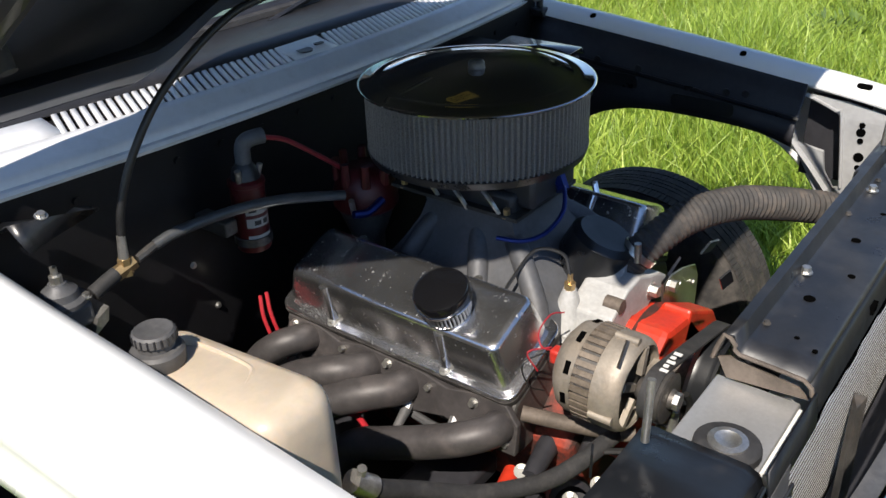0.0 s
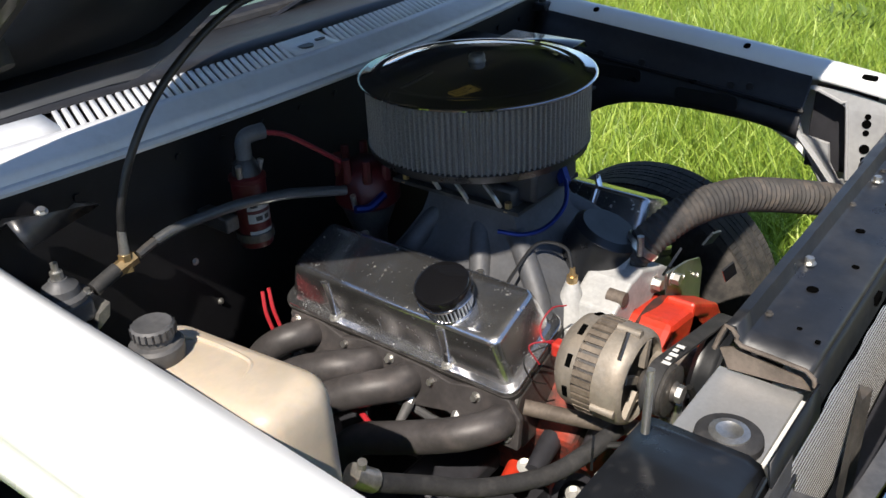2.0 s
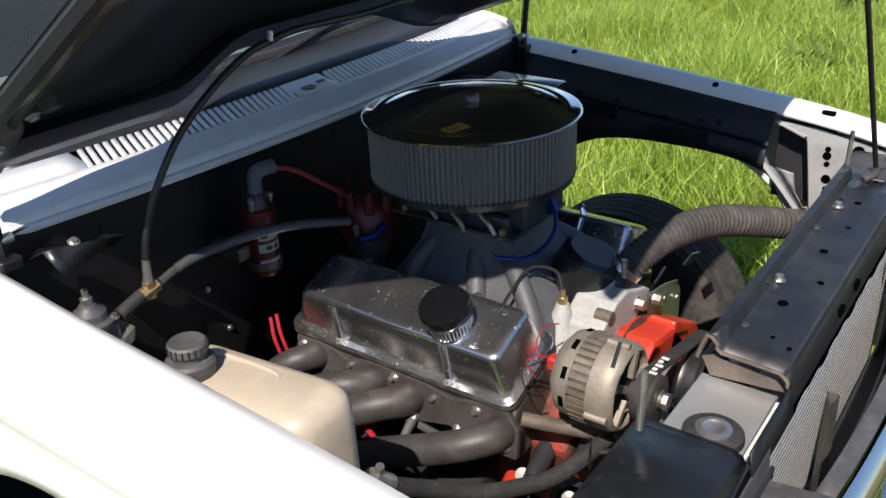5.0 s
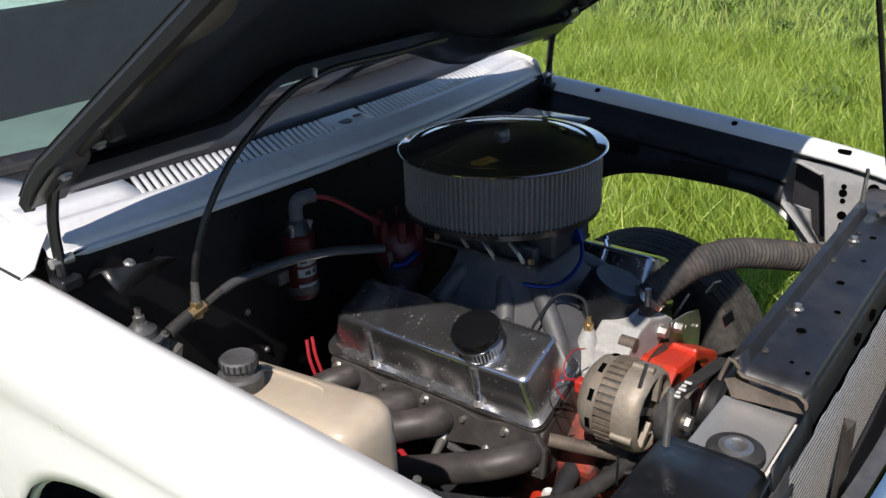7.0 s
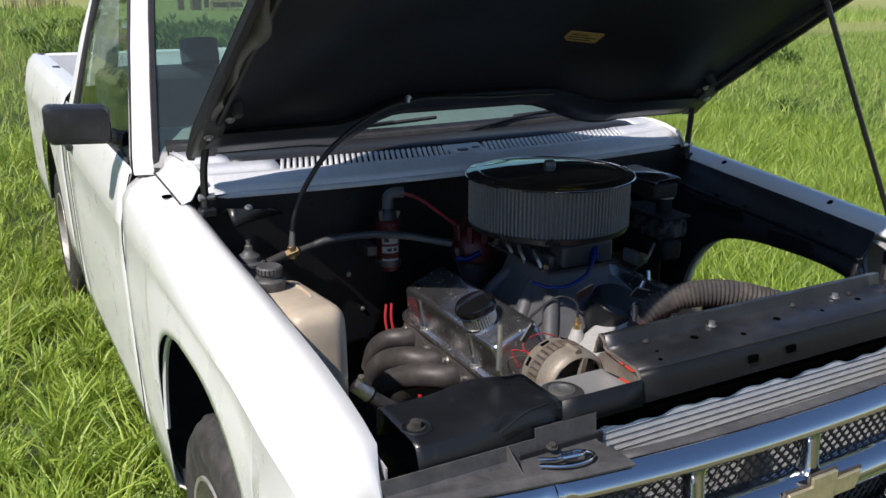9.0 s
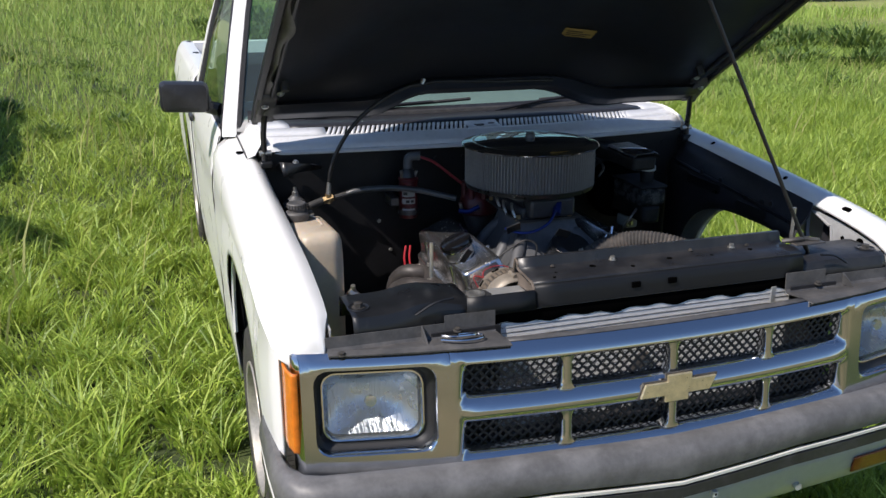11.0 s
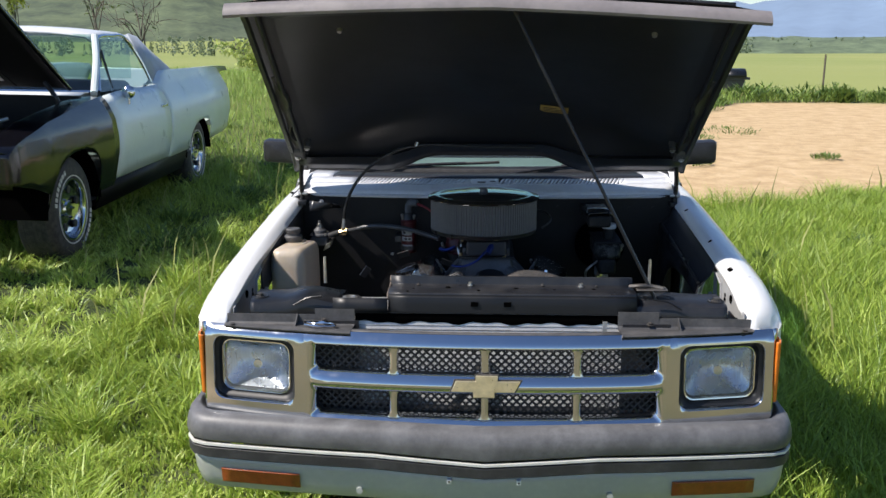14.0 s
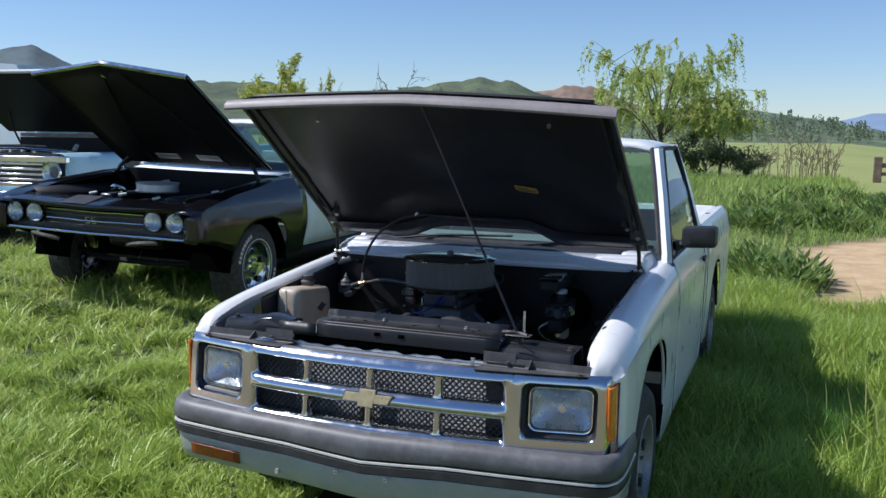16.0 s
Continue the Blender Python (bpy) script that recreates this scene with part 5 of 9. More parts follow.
loft(band, [[(x * lerp(1.0, 0.86, k), lerp(1.375 + 0.085 * (x / 0.72) ** 2, 2.0 + 0.02 * (x / 0.72) ** 2, k) - 0.004, lerp(1.032, 1.490, k) + 0.012 * math.sin(math.pi * k) + 0.002) for x in steps(-0.70, 0.70, 14)] for k in steps(0, 0.045, 2)])
part("glass_shadow_band", band, black_plastic, windshield, "black band for the shadow along the foot of the glass", solid=0.002)
for x0 in (-0.55, 0.08):
    w = part("wiper_arm", T([(x0, 1.345, 1.034), (x0 + 0.25, 1.395, 1.060), (x0 + 0.46, 1.412, 1.068)], 0.006, 6, 4), black_plastic, truck, "black wiper arm")
    part("wiper_blade", T([(x0 + 0.22, 1.402, 1.060), (x0 + 0.46, 1.414, 1.066), (x0 + 0.60, 1.425, 1.070)], 0.006, 6, 4), rubber, w)
rb = bmesh.new()
loft(rb, [[(x, 2.775, z) for x in (-0.60, 0, 0.60)] for z in (1.06, 1.27, 1.455)])
rear_glass = part("rear_window", rb, auto_glass, truck, "cab rear window glass")
backw = bmesh.new()
box(backw, -0.765, 0.765, 2.775, 2.80, 0.30, 1.05)
box(backw, -0.62, 0.62, 2.762, 2.787, 1.45, 1.50)
cab_back = part("cab_back", backw, white_paint, truck, smooth=False)
for side in (-1, 1):
    part("back_corner", P([(0.60, 1.04), (0.705, 1.04), (0.610, 1.48), (0.555, 1.48)], lambda u, v, w: (side * u, 2.770 + w, v), 0.025), white_paint, cab_back, smooth=False)
inner = bmesh.new()
box(inner, -0.74, 0.74, 2.755, 2.768, 0.35, 1.05)
part("cab_back_trim", inner, cab_blue, truck, "dark blue-grey cab trim")
part("cab_floor", B(-0.78, 0.78, 1.13, 2.76, 0.26, 0.30), cab_dark, truck)
for side in (-1, 1):
    part("door_trim", B(side * 0.755, side * 0.775, 1.47, 2.75, 0.30, 0.98), cab_dark, truck)
    part("headrest", T([(side * 0.34, 2.53, 1.14), (side * 0.34, 2.55, 1.22)], 0.07, 10, 2), cab_blue, truck)
dash = bmesh.new()
loft(dash, [[(x, y, z) for y, z in ((1.41, 1.005), (1.47, 1.035), (1.60, 1.062), (1.68, 1.055), (1.73, 1.00), (1.70, 0.80), (1.64, 0.70))] for x in (-0.74, -0.3, 0.3, 0.74)])
part("dashboard", dash, Mat("pale_grey_dash", (0.34, 0.34, 0.335), 0.6).vary(6, 0.12, 60).bump(200, 0.2, 0.001).m, truck, "pale grey dashboard", solid=-0.02)
seatb = bmesh.new()
box(seatb, -0.70, 0.70, 2.10, 2.62, 0.45, 0.66)
box(seatb, -0.70, 0.70, 2.50, 2.66, 0.60, 1.13)
part("bench_seat", seatb, cab_blue, truck, "blue-grey bench seat", bevel=0.04, seg=3)
sw = bmesh.new()
swc, swn = Vector((0.37, 1.86, 1.02)), Vector((0, 0.88, 0.48))
u, v = basis(swn)
tube(sw, [swc + 0.18 * (math.cos(a) * u + math.sin(a) * v) for a in steps(0, 2 * math.pi, 20)], 0.013, 8, 1)
steer = part("steering_wheel", sw, cab_dark, truck, "dark steering wheel")
part("steering_column", T([swc, (0.37, 1.70, 0.95)], 0.03, 10), cab_dark, steer)

# box
for side in (-1, 1):
    rows = []
    for y in cut_steps(2.86, 4.50, WHEEL_R, 0.395, 24):
        low = wheel_cut(y, WHEEL_R, 0.395, 0.745) or 0.32
        rows.append(side_row(side, y, low, 1.000) + [(side * 0.760, y, 1.030), (side * 0.735, y, 1.034), (side * 0.700, y, 1.030), (side * 0.695, y, 1.0)])
    bs = part("box_side", L(rows), white_paint, truck, "white pickup box side", solid=-0.004)
    part("box_inner_wall", B(side * 0.69, side * 0.70, 2.87, 4.48, 0.55, 1.01), white_paint, bs)
    for y in (2.95, 3.7, 4.42):
        part("stake_pocket", P(rrect(0.03, 0.06, 0.008), lambda a, b, w: (side * 0.725 + a, y + b, 1.0325 + w), 0.003), black_bay, bs, smooth=False)
    part("inner_wheel_tub", B(side * 0.52, side * 0.70, WHEEL_R - 0.36, WHEEL_R + 0.36, 0.55, 0.76), white_paint, bs, bevel=0.05)
    part("tail_lamp", B(side * 0.70, side * 0.815, 4.49, 4.53, 0.60, 0.92), red_cap, truck, "red tail lamp", bevel=0.01)
    part("box_wheel_liner", L([[(side * x, WHEEL_R + 0.42 * math.sin(radians(a)), 0.33 + 0.43 * math.cos(radians(a))) for x in (0.55, 0.80)] for a in steps(-85, 85, 14)]), black_bay, truck)
part("box_front", B(-0.76, 0.76, 2.86, 2.885, 0.45, 1.02), white_paint, truck, bevel=0.006)
part("box_floor", B(-0.70, 0.70, 2.87, 4.48, 0.53, 0.55), white_inner, truck)
tg = part("tailgate", B(-0.70, 0.70, 4.47, 4.51, 0.53, 1.03), white_paint, truck, "white tailgate", bevel=0.01)
part("tailgate_ridge", B(-0.60, 0.60, 4.460, 4.470, 0.86, 0.90), white_paint, tg, bevel=0.004)
part("frame_rail", B(-0.42, -0.34, 0.30, 4.4, 0.36, 0.46), black_bay, truck)
part("frame_rail", B(0.34, 0.42, 0.30, 4.4, 0.36, 0.46), black_bay, truck)
# Added unseen tray: stops sun falling through the bay onto the ground.
part("sun_block_tray", B(-0.52, 0.52, 0.15, 1.12, 0.272, 0.282), black_bay, truck, "added unseen black tray that keeps sun off the ground under the engine")
part("crossmember", B(-0.42, 0.42, 0.55, 0.70, 0.30, 0.40), black_bay, truck)


def wheel_parts(parent, x, y, z, side, r, rim_r, width, rim_mat, letters=False, spokes=5):
    """One road wheel: the disc is the part, tyre and rim are its pieces."""
    d = (side, 0, 0)
    inx = x - side * width
    disc = bmesh.new()
    lathe(disc, [(0.0, 0.012), (0.045, 0.012), (0.055, 0.0), (rim_r * 0.55, -0.006), (rim_r * 0.75, 0.012), (rim_r * 0.92, -0.012)], (x - side * 0.030, y, z), d, 32)
    w = part("wheel", disc, rim_mat, parent, "steel road wheel" if not letters else "slotted chrome rally wheel")
    ty = bmesh.new()
    s = width
    lathe(ty, [(rim_r * 0.98, 0.006), (rim_r * 1.04, 0.010), (lerp(rim_r, r, 0.45), 0.016), (lerp(rim_r, r, 0.75), 0.010), (r * 0.965, -0.006), (r * 0.99, -0.020), (r, -s * 0.3), (r, -s * 0.7), (r * 0.99, -s + 0.020), (r * 0.965, -s + 0.006), (lerp(rim_r, r, 0.5), -s - 0.014), (rim_r * 0.98, -s - 0.004)], (x, y, z), d, 48)
    part("tyre", ty, tyre_rubber, w)
    tread = bmesh.new()
    for i in range(150):
        a = 2 * math.pi * i / 150
        for j, (o0, o1) in enumerate(((0.022, 0.05), (0.056, 0.078), (0.083, s * 0.5 - 0.003), (s * 0.5 + 0.003, s - 0.083), (s - 0.078, s - 0.056), (s - 0.05, s - 0.022))):
            aa = a + (0.02 if j % 2 else 0)
            m = Matrix.Translation((x, y, z)) @ Matrix.Rotation(aa, 4, "X")
            box(tread, min(-side * o0, -side * o1), max(-side * o0, -side * o1), -r * 0.0185, r * 0.0185, r * 0.985, r * 1.003, m)
    part("tread", tread, tyre_rubber, w, smooth=False)
    rm = bmesh.new()
    lathe(rm, [(rim_r * 1.03, 0.008), (rim_r * 1.02, 0.014), (rim_r * 0.97, 0.012), (rim_r * 0.94, -0.004), (rim_r * 0.92, -0.05), (rim_r * 0.85, -s * 0.6)], (x, y, z), d, 40)
    part("rim", rm, chrome if letters else wheel_steel, w)
    for i in range(spokes):
        a = 2 * math.pi * i / spokes + 0.3
        rr = rim_r * 0.66
        part("wheel_slot", C((x - side * 0.022, y + rr * math.cos(a), z + rr * math.sin(a)), (x - side * 0.010, y + rr * math.cos(a), z + rr * math.sin(a)), rim_r * 0.13, n=12), black_bay, w)
    for i in range(5):
        a = 2 * math.pi * i / 5
        part("lug_nut", C((x - side * 0.025, y + 0.057 * math.cos(a), z + 0.057 * math.sin(a)), (x - side * 0.005, y + 0.057 * math.cos(a), z + 0.057 * math.sin(a)), 0.010, 0.008, 6), chrome, w)
    if letters:
        for k0 in (0.4, 3.6):
            for i in range(8):
                a = k0 + i * 0.13
                m = Matrix.Translation((x + side * 0.0165, y, z)) @ Matrix.Rotation(a, 4, "X")
                bm = bmesh.new()
                rr = lerp(rim_r, r, 0.52)
                box(bm, -0.002, 0.002, -0.012, 0.012, rr - 0.014, rr + 0.014, m)
                part("letter_bar", bm, tyre_letter, w, smooth=False)
        wl = bmesh.new()
        lathe(wl, [(rim_r * 1.10, 0.0125), (rim_r * 1.10, 0.0155), (rim_r * 1.14, 0.0165), (rim_r * 1.14, 0.0135)], (x, y, z), d, 40)
        part("white_ring", wl, tyre_letter, w)
    return w


for side in (-1, 1):
    wheel_parts(truck, side * 0.790, WHEEL_F, TYRE_R - 0.005, side, TYRE_R, 0.180, 0.195, wheel_steel)
    wheel_parts(truck, side * 0.785, WHEEL_R, TYRE_R - 0.005, side, TYRE_R, 0.180, 0.195, wheel_steel)
    part("brake_drum", C((side * 0.54, WHEEL_F, 0.30), (side * 0.62, WHEEL_F, 0.30), 0.125, n=24), rust_steel, truck)

# ---- the engine ----
engine = thing("engine", "orange V8 engine with polished valve covers in the open bay", "engine", (0, 0.72, 0.42))
blk = bmesh.new()
loft(blk, [[(x, y, z) for x, z in ((-0.17, 0.42), (-0.19, 0.52), (-0.21, 0.575), (-0.12, 0.665), (0.12, 0.665), (0.21, 0.575), (0.19, 0.52), (0.17, 0.42))] for y in (0.47, 0.50, 0.94, 0.98)], True, True)
block = part("block", blk, patched_orange, engine, "orange painted engine block", smooth=False, bevel=0.012)
part("timing_cover", LA([(0.0, 0.0), (0.10, 0.0), (0.105, -0.02), (0.12, -0.03)], (0.0, 0.43, 0.60), (0, -1, 0), 28), patched_orange, block)
tb = bmesh.new()
loft(tb, [[(x, 0.455 + dy, z) for x, z in ((-0.11, 0.50), (-0.10, 0.66), (-0.03, 0.715), (0.06, 0.700), (0.12, 0.64), (0.11, 0.50))] for dy in (-0.05, 0.03)], True, True)
part("water_pump", tb, engine_orange, block, "orange water pump housing", smooth=False, bevel=0.012)
part("pump_ear", P([(0.03, 0.66), (0.05, 0.712), (0.16, 0.655), (0.20, 0.60), (0.17, 0.575), (0.12, 0.61)], lambda u, v, w: (u, 0.405 + w, v), 0.05), engine_orange, block, smooth=False, bevel=0.006)
part("oil_pan", B(-0.14, 0.14, 0.48, 0.97, 0.30, 0.42), black_bay, block, bevel=0.02)

# cylinder heads and valve covers; the passenger one in full
for side in (-1, 1):
    hd = bmesh.new()
    loft(hd, [[(side * x, y, z) for x, z in ((0.115, 0.655), (0.135, 0.712), (0.255, 0.664), (0.264, 0.645), (0.245, 0.560), (0.205, 0.560))] for y in (0.535, 0.548, 0.985, 1.0)], True, True)
    head = part("cylinder_head", hd, dark_steel if side < 0 else black_bay, engine, "dark oily cylinder head", smooth=False, bevel=0.006)
    # cover: flange, then a box with sloped sides
    O = Vector((side * 0.199, 0, 0.702))
    ax = Vector((side * 0.84, 0, -0.35)).normalized() if side < 0 else Vector((0.84, 0, -0.35)).normalized()
    nz = Vector((side * 0.38, 0, 0.925)).normalized()

    def vc(u, y, h):
        return O + ax * u + nz * h + Vector((0, y, 0))

    def ringv(u0, u1, y0, y1, h, r, tilt=0.0):
        return [vc(a, b, h + tilt * (a - u0) / max(1e-6, u1 - u0)) for a, b in rrect(u1 - u0, y1 - y0, r, 4, (u0 + u1) / 2, (y0 + y1) / 2)]

    base = L([ringv(-0.078, 0.078, 0.535, 1.005, -0.004, 0.022), ringv(-0.078, 0.078, 0.535, 1.005, 0.004, 0.022)], True, True)
    cover = part("valve_cover", base, alu_polish, engine, "scratched polished aluminium valve cover", bevel=0.0015)
    part("cover_gasket", L([ringv(-0.078, 0.079, 0.535, 1.005, -0.012, 0.02), ringv(-0.078, 0.079, 0.535, 1.005, -0.0045, 0.02)], True, True), gasket, cover)
    bx = L([ringv(-0.066, 0.066, 0.546, 0.994, 0.003, 0.018), ringv(-0.064, 0.064, 0.548, 0.992, 0.010, 0.018), ringv(-0.055, 0.055, 0.556, 0.962, 0.078, 0.016), ringv(-0.0525, 0.0525, 0.5585, 0.9595, 0.0825, 0.015), ringv(-0.048, 0.048, 0.563, 0.955, 0.0855, 0.013), ringv(-0.041, 0.041, 0.570, 0.948, 0.0865, 0.010)], True, True)
    part("cover_box", bx, alu_polish, cover)
    for y in (0.656, 0.886):
        for sgn in (-1, 1):
            rib = bmesh.new()
            tube(rib, [vc(sgn * 0.053, y, 0.079), vc(sgn * 0.059, y, 0.045), vc(sgn * 0.068, y, 0.008)], 0.0075, 10, 4, lambda t, i: 0.0088 - 0.0030 * t)
            part("cover_rib", rib, alu_polish, cover)
            bm = bmesh.new()
            hexbolt(bm, vc(sgn * 0.071, y, 0.004), nz, 0.006, 0.008)
            part("cover_bolt", bm, steel, cover, smooth=False)
    if side < 0:
        # breather with a small pleated ring
        bc = vc(0.018, 0.660, 0.084)
        br = part("breather", LA([(0.034, 0.030), (0.040, 0.032), (0.0425, 0.038), (0.0425, 0.049), (0.040, 0.0535), (0.036, 0.0550), (0.0, 0.0565)], bc, nz, 36), cap_black, engine, "round breather with a black cap")
        part("breather_base", LA([(0.0, 0.0), (0.030, 0.0), (0.037, 0.003), (0.037, 0.006), (0.030, 0.008)], bc, nz, 30), chrome, br)
        part("breather_core", LA([(0.030, 0.006), (0.030, 0.031)], bc, nz, 30), black_bay, br)
        u, v = basis(nz)
        for i in range(36):
            a = 2 * math.pi * i / 36
            p = bc + 0.0345 * (math.cos(a) * u + math.sin(a) * v)
            part("breather_pleat", C(p + nz * 0.007, p + nz * 0.032, 0.0021, n=6), steel, br)
        part("breather_rim", LA([(0.0405, 0.033), (0.0435, 0.034), (0.0435, 0.037), (0.0405, 0.038)], bc, nz, 36), chrome_clean, br)
        # plug bosses, bolts and plugs along the exhaust side
        for y in (0.615, 0.700, 0.850, 0.945):
            pl = part("spark_plug", C((-0.262, y + 0.02, 0.615), (-0.296, y + 0.015, 0.590), 0.008, n=8), steel, head)
            part("plug_boot", C((-0.290, y + 0.016, 0.594), (-0.322, y + 0.012, 0.578), 0.009, 0.007, 10), grey_plastic, head, "grey plug boot")

# passenger header
hdr = part("header", P([(0.520, 0.592), (0.522, 0.640), (0.545, 0.664), (0.60, 0.664), (0.65, 0.652), (0.70, 0.660), (0.82, 0.662), (0.87, 0.650), (0.92, 0.662), (0.985, 0.660), (0.995, 0.610), (0.95, 0.594), (0.88, 0.606), (0.82, 0.590), (0.71, 0.590), (0.65, 0.604), (0.58, 0.590)], lambda a, b, w: (-0.262 - w + (b - 0.64) * 0.20, a, b), 0.011), header_coat, engine, "dark coated exhaust header", smooth=False, bevel=0.002)
tubes = (
    ([(-0.258, 0.552, 0.627), (-0.292, 0.555, 0.630), (-0.324, 0.585, 0.623), (-0.345, 0.640, 0.604), (-0.357, 0.700, 0.581), (-0.362, 0.760, 0.552), (-0.360, 0.805, 0.50), (-0.350, 0.86, 0.42)], 0.0255),
    ([(-0.258, 0.727, 0.625), (-0.296, 0.733, 0.630), (-0.332, 0.772, 0.624), (-0.358, 0.832, 0.596), (-0.368, 0.895, 0.548), (-0.364, 0.94, 0.47)], 0.0275),
    ([(-0.258, 0.804, 0.625), (-0.296, 0.808, 0.636), (-0.328, 0.840, 0.637), (-0.348, 0.900, 0.612), (-0.358, 0.95, 0.57), (-0.355, 0.985, 0.50)], 0.0265),
    ([(-0.258, 0.936, 0.630), (-0.294, 0.942, 0.640), (-0.320, 0.965, 0.632), (-0.336, 1.00, 0.598), (-0.340, 1.025, 0.54)], 0.0245),
)
for pts, tr_ in tubes:
    part("header_tube", T(pts, tr_, 16, 6), header_coat, hdr)
part("collector", C((-0.345, 0.88, 0.50), (-0.335, 0.98, 0.36), 0.05, 0.04, 20), header_coat, hdr)
bolts("header_bolt", hdr, steel, [(-0.276, 0.537, 0.606), (-0.270, 0.600, 0.648), (-0.271, 0.682, 0.642), (-0.270, 0.766, 0.650), (-0.271, 0.860, 0.642), (-0.270, 0.972, 0.648), (-0.276, 0.605, 0.606), (-0.277, 0.765, 0.600)], (-1, 0, 0.2), 0.0055, 0.010, "steel header bolt")
part("heat_wrap", T([(-0.275, 0.60, 0.590), (-0.282, 0.66, 0.578), (-0.278, 0.72, 0.580), (-0.282, 0.80, 0.585)], 0.007, 8, 3), grey_plastic, hdr, "grey plug wire sleeve")

# intake manifold, carburettor, air cleaner
im = bmesh.new()
loft(im, [[(sx * lerp(w, w * 0.96, k), 0.765 + sy * d * (0.6 if sy > 0 else 1.0), z) for sx, sy in ((-1, -1), (-0.5, -1.08), (0.5, -1.08), (1, -1), (1.05, 0), (1, 1), (0.5, 1.05), (-0.5, 1.05), (-1, 1), (-1.05, 0))] for w, d, z, k in ((0.145, 0.215, 0.690, 0), (0.135, 0.205, 0.735, 0), (0.105, 0.16, 0.775, 0), (0.088, 0.12, 0.815, 0), (0.080, 0.105, 0.845, 0), (0.080, 0.105, 0.856, 0))], True, True)
intake = part("intake_manifold", im, intake_alu, engine, "cast aluminium intake manifold")
for sx in (-1, 1):
    for y0, y1 in ((0.685, 0.575), (0.735, 0.690), (0.800, 0.845)):
        part("runner", T([(sx * 0.055, y0, 0.830), (sx * 0.095, lerp(y0, y1, 0.5), 0.795), (sx * 0.135, y1, 0.735), (sx * 0.155, y1, 0.690)], 0.018, 12, 4), intake_alu, intake)
neck = part("thermostat_housing", LA([(0.0, 0.078), (0.010, 0.078), (0.013, 0.070), (0.018, 0.055), (0.028, 0.025), (0.036, 0.0)], (-0.083, 0.552, 0.690), n=20), alu_cast, engine, "pale cast thermostat housing")
part("temperature_sender", LA([(0.0, 0.026), (0.004, 0.026), (0.005, 0.012), (0.009, 0.012), (0.009, 0.0)], (-0.083, 0.552, 0.767), n=8), brass, neck, "brass temperature sender")
part("neck_flange", P(rrect(0.12, 0.07, 0.025, 5), lambda a, b, w: (-0.055 + a, 0.545 + b, 0.690 + w), 0.014), alu_cast, neck, bevel=0.003)
part("bypass_boss", C((-0.040, 0.505, 0.700), (-0.040, 0.505, 0.735), 0.018, n=16), rust_steel, neck)
carb = part("carburettor", B(-0.078, 0.078, 0.660, 0.880, 0.856, 0.892), black_bay, engine, "dark oily carburettor", bevel=0.008)
part("float_bowl", B(-0.065, 0.065, 0.632, 0.690, 0.868, 0.920), black_bay, carb, bevel=0.008)
part("float_bowl", B(-0.065, 0.065, 0.850, 0.908, 0.868, 0.920), black_bay, carb, bevel=0.008)
part("throat", LA([(0.066, 0.0), (0.066, 0.045), (0.055, 0.05)], (-0.005, 0.770, 0.885), n=28), dark_steel, carb)
for x, y, z in ((-0.088, 0.68, 0.882), (-0.088, 0.74, 0.875), (-0.085, 0.80, 0.880), (-0.09, 0.85, 0.90)):
    part("linkage", T([(x, y, z - 0.02), (x - 0.006, y + 0.01, z), (x, y + 0.03, z + 0.012)], 0.004, 6, 3), steel, carb)
bolts("carb_stud", carb, brass, [(-0.084, 0.668, 0.858), (-0.084, 0.872, 0.858), (0.06, 0.655, 0.858), (-0.03, 0.640, 0.922), (0.03, 0.640, 0.922)], (0, 0, 1), 0.006, 0.014)
part("gasket_plate", B(-0.092, 0.092, 0.645, 0.895, 0.8565, 0.8625), gasket, carb)
fl = part("fuel_line", T([(0.010, 0.628, 0.892), (-0.005, 0.612, 0.886), (-0.030, 0.600, 0.862), (-0.070, 0.606, 0.842), (-0.105, 0.625, 0.838), (-0.125, 0.66, 0.842)], 0.0038, 8, 5), blue_metal, engine, "blue anodised fuel line")
part("line_fitting", C((0.018, 0.640, 0.905), (0.004, 0.620, 0.882), 0.011, n=6), blue_metal, fl)
part("line_fitting", C((0.020, 0.646, 0.912), (0.030, 0.655, 0.922), 0.010, n=6), red_cap, fl)

AC = (-0.010, 0.775)
cleaner = thing("air_cleaner", "large round air cleaner with a chrome lid and pleated mesh filter", "air cleaner", (AC[0], AC[1], 0.925))
part("base_pan", LA([(0.06, -0.012), (0.150, -0.010), (0.176, -0.006), (0.180, 0.006), (0.172, 0.008)], (*AC, 0.925), n=56), black_sheet, cleaner, "black base pan")
ft = bmesh.new()
n = 496
rings = []
for z in steps(0.931, 1.034, 2):
    rings.append([ft.verts.new((AC[0] + r * math.cos(a), AC[1] + r * math.sin(a), z)) for r, a in ((0.1788 if (i // 2) % 2 else 0.1738, 2 * math.pi * i / n) for i in range(n))])
ring_faces(ft, rings)
part("filter_element", ft, filter_mesh, cleaner, "grey pleated filter under wire mesh")
lidb = LA([(0.172, 1.031), (0.1860, 1.031), (0.1882, 1.0328), (0.1885, 1.035), (0.1872, 1.0370), (0.1850, 1.0378), (0.182, 1.0380), (0.168, 1.0412), (0.158, 1.0430), (0.1545, 1.0422), (0.151, 1.0428), (0.125, 1.0455), (0.09, 1.0485), (0.05, 1.0505), (0.0, 1.0512)], (*AC, 0.0), n=72)
lid_ob = part("lid", lidb, lid_chrome, cleaner, "mirror-bright domed chrome lid")
